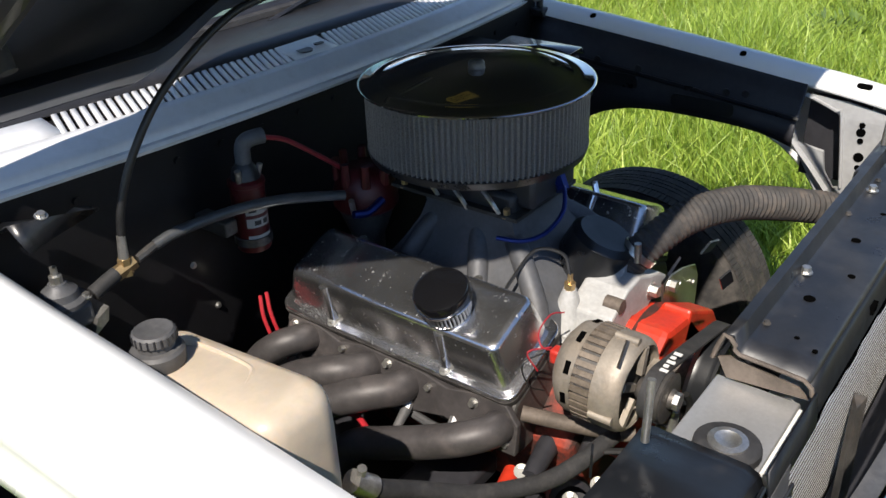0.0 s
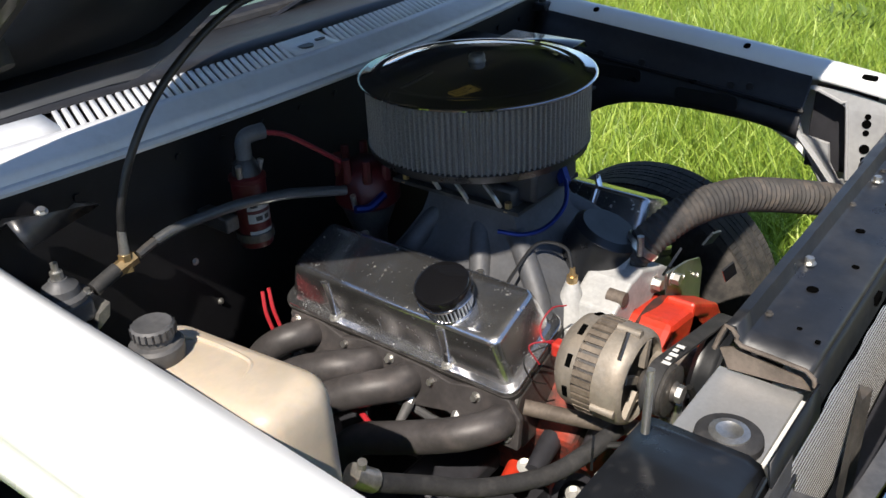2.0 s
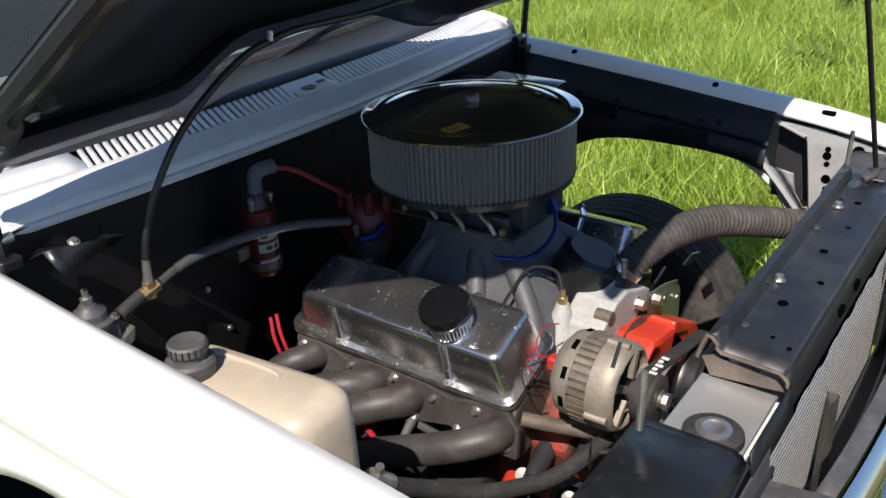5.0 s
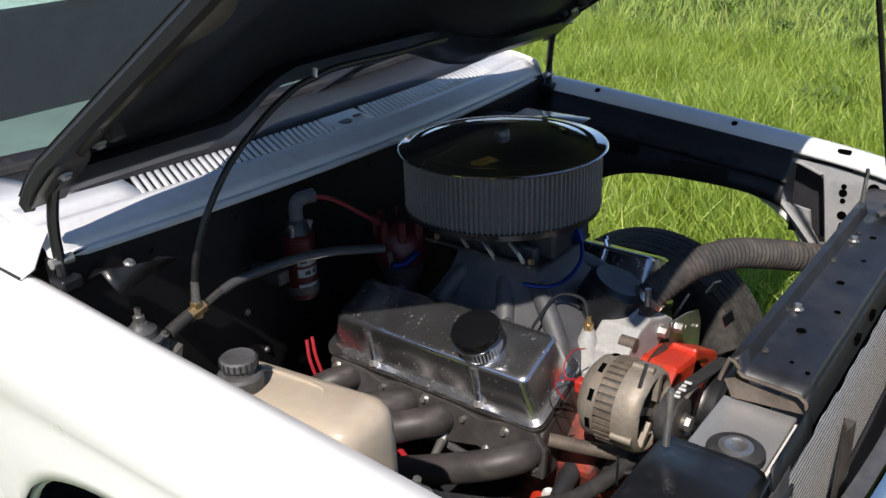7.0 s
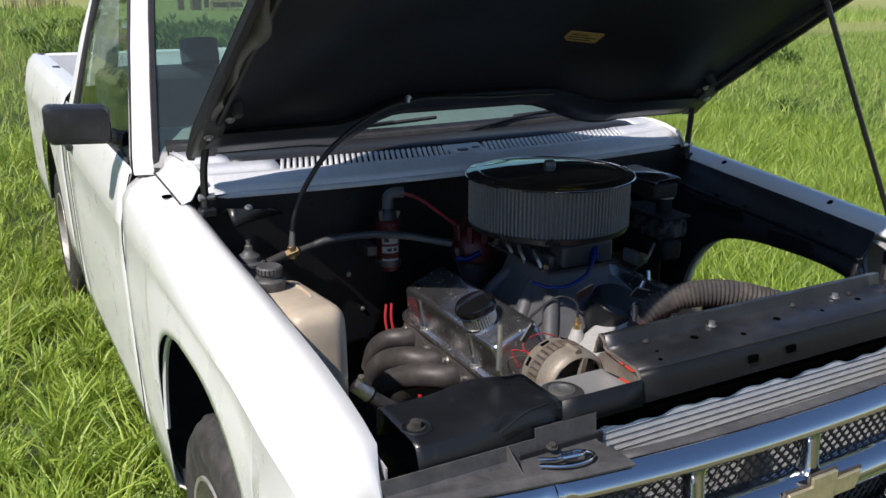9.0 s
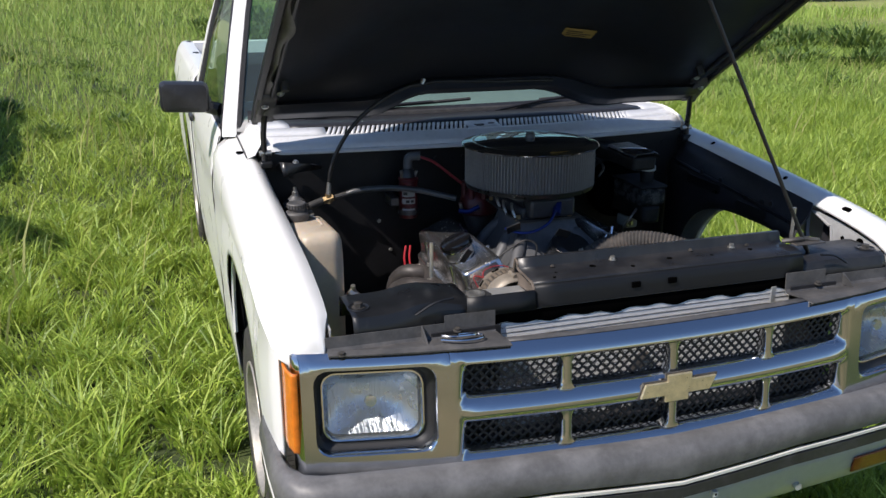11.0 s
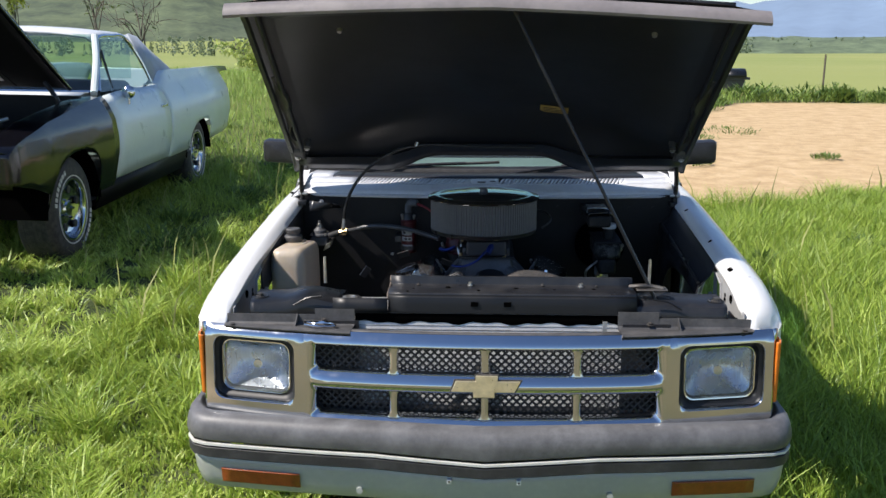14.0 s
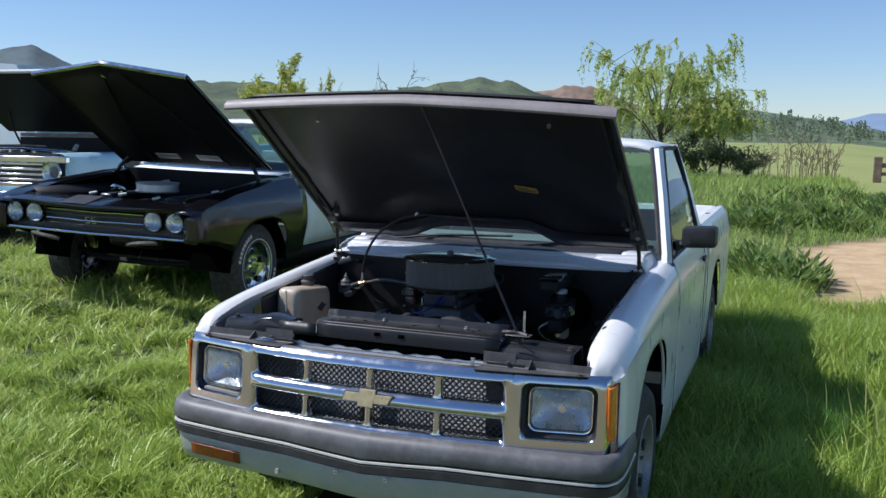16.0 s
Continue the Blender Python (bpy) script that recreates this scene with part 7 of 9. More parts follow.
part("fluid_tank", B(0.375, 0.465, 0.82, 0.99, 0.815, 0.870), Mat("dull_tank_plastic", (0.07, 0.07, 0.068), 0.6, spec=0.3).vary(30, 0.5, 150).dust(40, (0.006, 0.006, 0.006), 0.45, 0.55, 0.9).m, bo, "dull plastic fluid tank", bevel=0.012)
part("tank_lid", B(0.372, 0.468, 0.816, 0.994, 0.870, 0.878), shaded_cast, bo, bevel=0.005)
part("filler_cap", LA([(0.0, 0.016), (0.022, 0.016), (0.025, 0.012), (0.025, 0.0)], (0.428, 0.878, 0.915), n=18), bare_grey, bo, "pale filler cap")
part("cap_neck", C((0.428, 0.878, 0.868), (0.428, 0.878, 0.917), 0.020, n=16), shaded_cast, bo)
part("valve_block", B(0.395, 0.440, 0.930, 0.990, 0.715, 0.755), bare_grey, bo, "pale cast valve block", bevel=0.008)
bolts("pipe_nut", bo, steel, [(0.468, 0.871, 0.855), (0.468, 0.90, 0.835), (0.405, 0.928, 0.735)], (0.6, -0.8, 0), 0.008, 0.012)
part("brake_pipe", T([(0.39, 0.86, 0.80), (0.35, 0.84, 0.77), (0.36, 0.90, 0.72), (0.40, 1.0, 0.68), (0.45, 1.09, 0.65)], 0.004, 8, 4), steel, bo)
wm = thing("wiper_motor", "dark wiper motor at the firewall", "wiper motor", (0.40, 0.95, 0.95))
part("motor_cover", L([[(x, y, z) for x, z in ((0.345, 0.966), (0.355, 0.978), (0.422, 0.981), (0.434, 0.968))] for y in (0.825, 0.99)]), gloss_black, wm, "black rounded cover", solid=-0.004)
part("motor_body", B(0.35, 0.428, 0.83, 1.10, 0.925, 0.966), shaded_cast, wm, bevel=0.008)
# ---- the black and white coupe utility next to the pickup ----
satin_black = Mat("satin_black_paint", (0.004, 0.004, 0.006), 0.2, coat=0.2).roughness(5, 0.12, 0.26).dust(8, (0.04, 0.04, 0.045), 0.65, 0.95, 0.08).m
pale_paint = Mat("pale_mint_paint", (0.70, 0.76, 0.74), 0.32, coat=0.3).vary(3, 0.05, 40).roughness(6, 0.25, 0.42).m
primer_grey = Mat("grey_primer", (0.36, 0.40, 0.46), 0.6).vary(6, 0.12, 60).m
# Near-black lining; shade under hoods and bodies is painted into it.
black_under = Mat("lining_shade_black", (0.0035, 0.0035, 0.0045), 0.55, spec=0.25).vary(6, 0.3, 60).bump(30, 0.2, 0.003).m

_before = set(bpy.data.objects)
coupe = thing("coupe_utility", "old coupe utility, black front, pale mint body, open hood", "car")
CW_F, CW_R, CT = 0.86, 3.78, 0.335


def coupe_side(y, z):
    """Half width of the body at a height."""
    nose = 0.04 * max(0.0, 1 - y / 0.5) ** 2
    tail = 0.065 * max(0.0, (y - 4.0) / 1.0) ** 2
    return table(z, [(0.24, 0.84), (0.40, 0.90), (0.62, 0.945), (0.72, 0.950), (0.86, 0.93), (0.96, 0.885), (1.03, 0.83), (1.14, 0.80)]) - nose - tail


def coupe_row(side, y, low, top):
    zs = sorted(set([low, top] + [z for z in (0.32, 0.42, 0.52, 0.62, 0.69, 0.74, 0.80, 0.86, 0.91) if low + 0.004 < z < top - 0.004]))
    while len(zs) < 11:
        g, i = max((b - a, i) for i, (a, b) in enumerate(zip(zs, zs[1:])))
        zs.insert(i + 1, (zs[i] + zs[i + 1]) / 2)
    return [(side * coupe_side(y, z), y, z) for z in zs]


TOPC = [(0.02, 0.80), (0.15, 0.855), (0.5, 0.92), (1.2, 0.995), (1.9, 1.030), (2.88, 1.030), (3.02, 1.10), (3.15, 1.13), (4.0, 1.120), (4.9, 1.115), (5.30, 1.10), (5.38, 1.05)]
for side in (-1, 1):
    rows = []
    for y in cut_steps(0.02, 1.55, CW_F, 0.40, 16):
        low = wheel_cut(y, CW_F, 0.40, 0.715) or (table(y, [(0.02, 0.62), (0.25, 0.57), (0.46, 0.50)]) if y < 0.46 else 0.30)
        t = table(y, TOPC)
        rows.append(coupe_row(side, y, low, t) + [(side * 0.78, y, t + 0.008), (side * 0.72, y, t + 0.004), (side * 0.70, y, t - 0.02)])
    cf = part("front_fender", L(rows), satin_black, coupe, "satin black front fender", solid=-0.004)
    part("fender_nose", L([[(side * lerp(0.78, coupe_side(0.02, z), k), 0.02 + 0.02 * (1 - k), z) for z in steps(0.60, 0.80, 6)] for k in steps(0, 1, 3)]), satin_black, cf, solid=0.004)
    part("fender_badge", C((side * 0.925, 0.42, 0.60), (side * 0.931, 0.42, 0.60), 0.02, n=14), black_bay, cf)
    rows = [coupe_row(side, y, 0.43, table(y, TOPC)) for y in steps(1.556, 2.80, 8)]
    cd = part("door", L(rows), pale_paint, coupe, "pale mint door", solid=-0.004)
    part("door_handle", B(side * 0.925, side * 0.945, 2.58, 2.72, 0.86, 0.88), chrome, cd, bevel=0.004)
    part("door_mirror", LA([(0.0, 0.03), (0.03, 0.028), (0.045, 0.015), (0.05, 0.0), (0.0, 0.0)], (side * 0.90, 1.92, 1.02), (0, -1, 0), 20), chrome, cd, "round chrome door mirror")
    part("mirror_stalk", C((side * 0.90, 1.925, 0.93), (side * 0.90, 1.925, 1.0), 0.008, n=8), chrome, cd)
    # The rocker's near-black takes in the shadow below the door.
    part("rocker", L([[(side * 0.895, y, 0.424), (side * 0.88, y, 0.34), (side * 0.84, y, 0.25), (side * 0.70, y, 0.245)] for y in (1.30, 3.36)]), black_under, coupe, "black rocker panel", solid=0.004)
    rows = []
    for y in cut_steps(2.806, 5.38, CW_R, 0.385, 28):
        low = wheel_cut(y, CW_R, 0.385, 0.665) or (0.42 if y < 3.5 else 0.44)
        t = table(y, TOPC)
        rows.append(coupe_row(side, y, low, t) + [(side * 0.80, y, t + 0.010), (side * 0.72, y, t + 0.004), (side * 0.70, y, t - 0.05)])
    part("quarter_panel", L(rows), pale_paint, coupe, "pale mint box side", solid=-0.004)
    for yc, h in ((CW_F, 0.715), (CW_R, 0.665)):
        # Liners in flat black, with the wheel wells' shade in the colour.
        part("wheel_liner", L([[(side * x, yc + 0.42 * math.sin(radians(a)), 0.33 + (h - 0.30) * math.cos(radians(a))) for x in (0.55, 0.90)] for a in steps(-88, 88, 14)]), shade_black, coupe)
    wheel_parts(coupe, side * 0.865, CW_F, CT, side, 0.335, 0.195, 0.21, chrome, True)
    wheel_parts(coupe, side * 0.865, CW_R, CT, side, 0.335, 0.195, 0.21, chrome, True)
    # roof pillars, sail panel, side glass
    ap = bmesh.new()
    tube(ap, [(side * 0.80, 1.60, 0.94), (side * 0.72, 1.88, 1.16), (side * 0.63, 2.10, 1.33)], 0.026, 8, 3)
    part("windshield_pillar", ap, pale_paint, coupe)
    sail = bmesh.new()
    loft(sail, [[(side * 0.62, 2.78, 1.345), (side * 0.78, 2.92, 0.95)], [(side * 0.615, 3.00, 1.32), (side * 0.775, 3.20, 0.95)], [(side * 0.63, 3.22, 1.22), (side * 0.77, 3.42, 0.95)], [(side * 0.70, 3.55, 1.06), (side * 0.76, 3.66, 0.95)]])
    part("sail_panel", sail, primer_grey, coupe, "grey primer sail panel", solid=0.03)
    wf = bmesh.new()
    tube(wf, [(side * 0.80, 1.70, 0.945), (side * 0.70, 1.96, 1.18), (side * 0.635, 2.14, 1.315), (side * 0.625, 2.45, 1.335), (side * 0.635, 2.72, 1.32), (side * 0.72, 2.84, 1.14), (side * 0.79, 2.90, 0.95)], 0.014, 8, 5)
    part("window_trim", wf, chrome, coupe, "bright window trim")
    sg = bmesh.new()
    loft(sg, [[(side * 0.80, 1.68, 0.94), (side * 0.80, 2.3, 0.94), (side * 0.795, 2.90, 0.94)], [(side * 0.70, 1.96, 1.18), (side * 0.70, 2.4, 1.18), (side * 0.70, 2.83, 1.18)], [(side * 0.635, 2.14, 1.315), (side * 0.63, 2.45, 1.33), (side * 0.635, 2.73, 1.315)]])
    part("side_window", sg, auto_glass, coupe)
    part("vent_bar", C((side * 0.79, 1.99, 0.945), (side * 0.69, 2.06, 1.23), 0.010, n=8), black_plastic, coupe)
    # paired round headlights
    for x in (0.52, 0.70):
        h = part("headlight", LA([(0.066, 0.0), (0.064, 0.012), (0.045, 0.022), (0.0, 0.027)], (side * x, 0.050, 0.735), (0, -1, 0), 28), lamp_glass, coupe, "round sealed-beam headlight")
        part("lamp_bowl", LA([(0.066, -0.001), (0.05, -0.03), (0.02, -0.045), (0.0, -0.046)], (side * x, 0.050, 0.735), (0, -1, 0), 28), lamp_bowl, h)
        part("lamp_ring", LA([(0.066, 0.0), (0.078, 0.004), (0.082, -0.006), (0.080, -0.02)], (side * x, 0.050, 0.735), (0, -1, 0), 28), satin_black, h)
cr = []
for y, dz, k in ((2.08, -0.03, 0.97), (2.14, -0.008, 1.0), (2.4, 0.006, 1.0), (2.7, 0.0, 1.0), (2.98, -0.03, 0.98), (3.02, -0.05, 0.96)):
    cr.append([(x * k, y, z + dz) for x, z in ((-0.635, 1.325), (-0.58, 1.362), (-0.3, 1.385), (0, 1.392), (0.3, 1.385), (0.58, 1.362), (0.635, 1.325))])
part("roof", L(cr), white_paint, coupe, "white roof", solid=-0.02)
cws = bmesh.new()
loft(cws, [[(x * lerp(1.0, 0.80, k), lerp(1.53 + 0.10 * (x / 0.78) ** 2, 2.09, k), lerp(0.945, 1.345, k)) for x in steps(-0.78, 0.78, 10)] for k in steps(0, 1, 6)])
part("windshield", cws, auto_glass, coupe, "windshield glass")
part("windshield_trim", T([(x, 1.53 + 0.10 * (x / 0.78) ** 2 - 0.01, 0.948) for x in steps(-0.78, 0.78, 10)], 0.012, 8, 2), chrome, coupe)
part("rear_glass", L([[(x, y, z) for x in (-0.58, 0, 0.58)] for y, z in ((2.99, 0.98), (2.97, 1.31))]), auto_glass, coupe)
part("cab_back", B(-0.78, 0.78, 2.98, 3.02, 0.40, 0.99), pale_paint, coupe)
part("bench_seat", B(-0.68, 0.68, 2.45, 2.72, 0.40, 0.98), cab_dark, coupe, "dark bench seat", bevel=0.05)
part("dashboard", B(-0.76, 0.76, 1.62, 1.86, 0.78, 0.935), cab_dark, coupe, bevel=0.03)
part("cabin_floor", B(-0.80, 0.80, 1.2, 3.0, 0.26, 0.30), cab_dark, coupe)
part("box_floor", B(-0.70, 0.70, 3.02, 5.30, 0.55, 0.58), pale_paint, coupe)
part("tailgate", B(-0.70, 0.70, 5.30, 5.35, 0.45, 1.06), pale_paint, coupe, bevel=0.01)
part("cowl", L([[(x, y + 0.10 * (x / 0.78) ** 2, z) for y, z in ((1.36, 0.935), (1.44, 0.948), (1.54, 0.945))] for x in steps(-0.76, 0.76, 8)]), white_inner, coupe, "pale cowl strip", solid=-0.004)
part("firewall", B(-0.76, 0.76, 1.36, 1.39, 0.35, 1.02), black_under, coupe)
# nose
nose = part("grille", B(-0.78, 0.78, 0.10, 0.13, 0.60, 0.80), black_bay, coupe, "blacked-out grille with bright bars")
for z, r in ((0.775, 0.010), (0.705, 0.006), (0.672, 0.004), (0.742, 0.004)):
    part("grille_bar", T([(x, 0.055 + 0.05 * (x / 0.8) ** 2 - (0.02 if abs(x) < 0.2 else 0.0), z) for x in steps(-0.43, 0.43, 8)], r, 8, 2), chrome if r > 0.004 else dark_steel, nose)
part("bright_edge", T([(x, 0.040 + 0.02 * (x / 0.8) ** 2 - 0.03 * max(0, 1 - abs(x) / 0.5), 0.618) for x in steps(-0.80, 0.80, 12)], 0.011, 8, 2), chrome, nose, "bright lower grille edge")
for x0 in (-0.045, 0.010):
    for (a, b) in (((0, 1), (1, 1)), ((0, 0.5), (1, 0.5)), ((0, 0), (1, 0)), ((0, 1), (0, 0.5)), ((1, 0.5), (1, 0))):
        part("letter_stroke", C((x0 + 0.036 * a[0], 0.034, 0.690 + 0.042 * a[1]), (x0 + 0.036 * b[0], 0.034, 0.690 + 0.042 * b[1]), 0.0042, n=6), chrome, nose)
header_panel = L([[(x, y, z) for y, z in ((0.035 + 0.03 * (x / 0.8) ** 2 - 0.05 * max(0, 1 - abs(x) / 0.6), 0.795), (0.05 - 0.05 * max(0, 1 - abs(x) / 0.6), 0.825), (0.20, 0.868), (0.24, 0.862))] for x in steps(-0.82, 0.82, 16)])
part("header_panel", header_panel, satin_black, coupe, "black header panel", solid=-0.004)
part("header_stripe", L([[(x, y - 0.002, z + 0.004) for y, z in ((0.0, 0.825), (0.20, 0.868))] for x in (-0.25, -0.02)]), bumper_dark, coupe)
# Added black sheet, stands in for the shadow under the nose.
part("shade_block", B(-0.50, 0.50, 0.70, 0.72, 0.36, 0.64), shade_black, coupe)
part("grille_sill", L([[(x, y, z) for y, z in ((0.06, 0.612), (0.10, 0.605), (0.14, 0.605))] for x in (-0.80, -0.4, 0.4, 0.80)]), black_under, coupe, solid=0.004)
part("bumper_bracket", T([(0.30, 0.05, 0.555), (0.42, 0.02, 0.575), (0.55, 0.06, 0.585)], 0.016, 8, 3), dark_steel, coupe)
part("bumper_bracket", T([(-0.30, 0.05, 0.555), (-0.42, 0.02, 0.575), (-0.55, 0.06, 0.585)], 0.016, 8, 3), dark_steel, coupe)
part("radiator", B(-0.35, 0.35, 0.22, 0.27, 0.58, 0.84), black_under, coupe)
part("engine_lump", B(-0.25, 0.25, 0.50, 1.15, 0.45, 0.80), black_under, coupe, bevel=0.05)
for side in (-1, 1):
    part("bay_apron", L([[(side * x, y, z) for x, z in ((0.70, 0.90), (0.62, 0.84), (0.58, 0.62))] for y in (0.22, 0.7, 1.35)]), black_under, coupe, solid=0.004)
    part("valve_cover", B(side * 0.30 - 0.06, side * 0.30 + 0.06, 0.55, 1.10, 0.79, 0.86), black_sheet, coupe, bevel=0.02)
for x, y, z in ((-0.34, 0.42, 0.86), (-0.10, 0.46, 0.86), (0.22, 0.44, 0.85), (-0.42, 0.75, 0.88), (0.40, 0.95, 0.88), (-0.25, 1.20, 0.92)):
    part("bay_fitting", C((x, y, z), (x + 0.05, y + 0.03, z + 0.015), 0.014, 0.010, 10), alu_sheet, coupe)
part("spring_arm", T([(-0.62, 0.62, 0.40), (-0.35, 0.60, 0.34), (0.35, 0.60, 0.34), (0.62, 0.62, 0.40)], 0.022, 8, 3), black_under, coupe)
part("frame", B(-0.45, 0.45, 0.75, 4.6, 0.30, 0.38), black_bay, coupe)
part("crossmember", B(-0.66, 0.66, 0.80, 0.95, 0.30, 0.36), black_under, coupe)
acl = part("air_cleaner", LA([(0.0, 0.075), (0.165, 0.072), (0.17, 0.066), (0.162, 0.060), (0.162, 0.012), (0.17, 0.008), (0.165, 0.0)], (0.0, 0.80, 0.875), n=40), alu_sheet, coupe, "round air cleaner with a grey filter")
part("chrome_bits", T([(-0.22, 0.62, 0.84), (-0.16, 0.60, 0.89), (-0.20, 0.55, 0.92), (-0.28, 0.60, 0.90)], 0.02, 8, 4), chrome, coupe)
# open hood
CH0, CH1 = Vector((0, 1.32, 1.05)), Vector((0.035, 0.17, 1.73))
CU = (CH1 - CH0).normalized()
CN = Vector((0, CU.z, -CU.y)) * -1
CN = CN if CN.z > 0 else -CN


def coupe_hood(x, v, d=0.0):
    peak = 0.035 * (1 - abs(x) / 0.78) * v
    nose = 0.10 * (1 - abs(x) / 0.78) * v
    return CH0 + Vector((x * (0.915 - 0.065 * v), 0, 0)) + CU * ((CH1 - CH0).length * v + nose) + CN * (d + peak)


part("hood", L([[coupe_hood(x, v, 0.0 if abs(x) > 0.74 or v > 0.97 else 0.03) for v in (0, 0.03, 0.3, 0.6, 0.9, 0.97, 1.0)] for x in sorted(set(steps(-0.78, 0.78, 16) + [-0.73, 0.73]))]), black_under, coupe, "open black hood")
part("hood_skin", L([[coupe_hood(x, v, 0.045) for v in (0, 0.3, 0.6, 0.9, 1.0)] for x in steps(-0.78, 0.78, 12)]), satin_black, coupe)
edge = bmesh.new()
loft(edge, [[coupe_hood(x, 1.0, 0.045), coupe_hood(x, 1.012, 0.03), coupe_hood(x, 1.012, 0.008), coupe_hood(x, 1.0, 0.0)] for x in steps(-0.785, 0.785, 16)], True, True)
part("hood_edge", edge, chrome, coupe, "bright worn hood edge")
for side in (-1, 1):
    part("hood_edge", T([coupe_hood(side * 0.782, v, 0.02) for v in steps(0, 1, 8)], 0.012, 8, 1), satin_black, coupe)
    part("hood_brace", T([coupe_hood(side * 0.42, 0.05, 0.0), coupe_hood(side * 0.30, 0.5, 0.012), coupe_hood(side * 0.10, 0.92, 0.026)], 0.007, 8, 4), black_under, coupe)
    part("hood_hinge", T([(side * 0.68, 1.25, 0.90), (side * 0.69, 1.18, 1.0), coupe_hood(side * 0.66, 0.10, 0.0)], 0.016, 8, 3), black_sheet, coupe)
    pd = bmesh.new()
    loft(pd, [[coupe_hood(side * 0.10 + x, v, 0.022) for v in (0.07, 0.13)] for x in (0.0, side * 0.24)])
    part("silver_pad", pd, alu_sheet, coupe, "small silver reflective pad", solid=0.003)
part("hood_catch", T([coupe_hood(0.0, 0.93, 0.02), coupe_hood(0.0, 0.93, -0.03), coupe_hood(-0.02, 0.96, -0.035)], 0.008, 8, 3), chrome, coupe)
for ob in coupe.children:
    kind = ob.name.split(".")[0]
    if kind in ("windshield_pillar", "sail_panel", "window_trim", "side_window", "vent_bar", "roof", "windshield", "windshield_trim", "rear_glass", "bench_seat", "dashboard", "cowl"):
        ob.data.transform(Matrix.Translation((0, 0, 0.085)) @ Matrix.Diagonal((0.96, 1, 1, 1)))
coupe.matrix_basis = pose(-3.67, 2.62, 0.125, 0, 1.57, 2.73) @ Matrix.Scale(1.048, 4)

# ---- the light blue pickup beyond it ----
sky_paint = Mat("light_blue_paint", (0.36, 0.56, 0.66), 0.32, coat=0.3).vary(3, 0.06, 40).roughness(6, 0.25, 0.42).m
rusty_paint = Mat("rusty_hood_paint", (0.30, 0.20, 0.16), 0.6).vary(4, 0.2, 40).m
blue_truck = thing("old_blue_pickup", "old light blue pickup with a chrome grille and raised hood", "pickup truck")
for side in (-1, 1):
    rows = []
    for y in cut_steps(0.04, 1.35, 0.80, 0.42, 14):
        low = wheel_cut(y, 0.80, 0.42, 0.80) or 0.42
        rows.append([(side * (0.93 - 0.03 * (y < 0.1)), y, z) for z in (low, lerp(low, 1.02, 0.4), lerp(low, 1.02, 0.8))] + [(side * 0.91, y, 1.02), (side * 0.86, y, 1.06), (side * 0.74, y, 1.065)])
    bf = part("front_fender", L(rows), sky_paint, blue_truck, "light blue front fender", solid=-0.004)
    part("door", L([[(side * x, y, z) for x, z in ((0.90, 0.40), (0.93, 0.60), (0.93, 0.90), (0.90, 1.12))] for y in (1.356, 2.30)]), sky_paint, blue_truck, solid=-0.004)
    part("box_side", L([[(side * x, y, z) for x, z in ((0.90, 0.48), (0.93, 0.65), (0.93, 0.95), (0.90, 1.12), (0.84, 1.14))] for y in (2.40, 4.7)]), sky_paint, blue_truck, solid=-0.004)
    wheel_parts(blue_truck, side * 0.90, 0.80, 0.36, side, 0.36, 0.20, 0.19, wheel_steel)
    wheel_parts(blue_truck, side * 0.90, 3.75, 0.36, side, 0.36, 0.20, 0.19, wheel_steel)
    part("roof_post", T([(side * 0.84, 1.50, 1.12), (side * 0.74, 1.72, 1.58)], 0.04, 8, 1), sky_paint, blue_truck)
    part("roof_post", T([(side * 0.82, 2.30, 1.12), (side * 0.74, 2.24, 1.58)], 0.05, 8, 1), sky_paint, blue_truck)
    part("side_window", L([[(side * 0.84, y0, 1.12), (side * 0.745, y1, 1.56)] for y0, y1 in ((1.52, 1.74), (2.28, 2.22))]), auto_glass, blue_truck)
    h = part("headlight", LA([(0.092, 0.0), (0.088, 0.015), (0.06, 0.028), (0.0, 0.035)], (side * 0.73, 0.02, 0.86), (0, -1, 0), 28), lamp_glass, blue_truck, "round headlight in a chrome bezel")
    part("lamp_bowl", LA([(0.092, -0.001), (0.06, -0.04), (0.0, -0.055)], (side * 0.73, 0.02, 0.86), (0, -1, 0), 28), chrome_clean, h)
    part("lamp_bezel", LA([(0.092, 0.0), (0.115, 0.006), (0.125, -0.01), (0.12, -0.05)], (side * 0.73, 0.02, 0.86), (0, -1, 0), 28), chrome, h)
bg = part("grille", B(-0.90, 0.90, 0.06, 0.10, 0.70, 1.02), black_bay, blue_truck, "wide chrome bar grille")
for z in (0.765, 0.82, 0.875, 0.93):
    part("grille_bar", B(-0.62, 0.62, 0.030, 0.055, z, z + 0.026), chrome, bg, bevel=0.005)
part("grille_rail", B(-0.92, 0.92, 0.02, 0.09, 0.955, 1.03), chrome, bg, bevel=0.012)
part("grille_rail", B(-0.92, 0.92, 0.02, 0.09, 0.69, 0.745), chrome, bg, bevel=0.012)
part("bumper", B(-0.95, 0.95, -0.10, -0.04, 0.50, 0.66), chrome, blue_truck, "chrome front bumper", bevel=0.03)
part("valance", B(-0.90, 0.90, 0.0, 0.06, 0.56, 0.70), sky_paint, blue_truck)
part("firewall", B(-0.85, 0.85, 1.30, 1.34, 0.45, 1.22), black_under, blue_truck)
part("radiator_panel", B(-0.70, 0.70, 0.16, 0.20, 0.55, 1.06), black_bay, blue_truck)
part("bay_floor", B(-0.74, 0.74, 0.2, 4.6, 0.42, 0.46), black_bay, blue_truck)
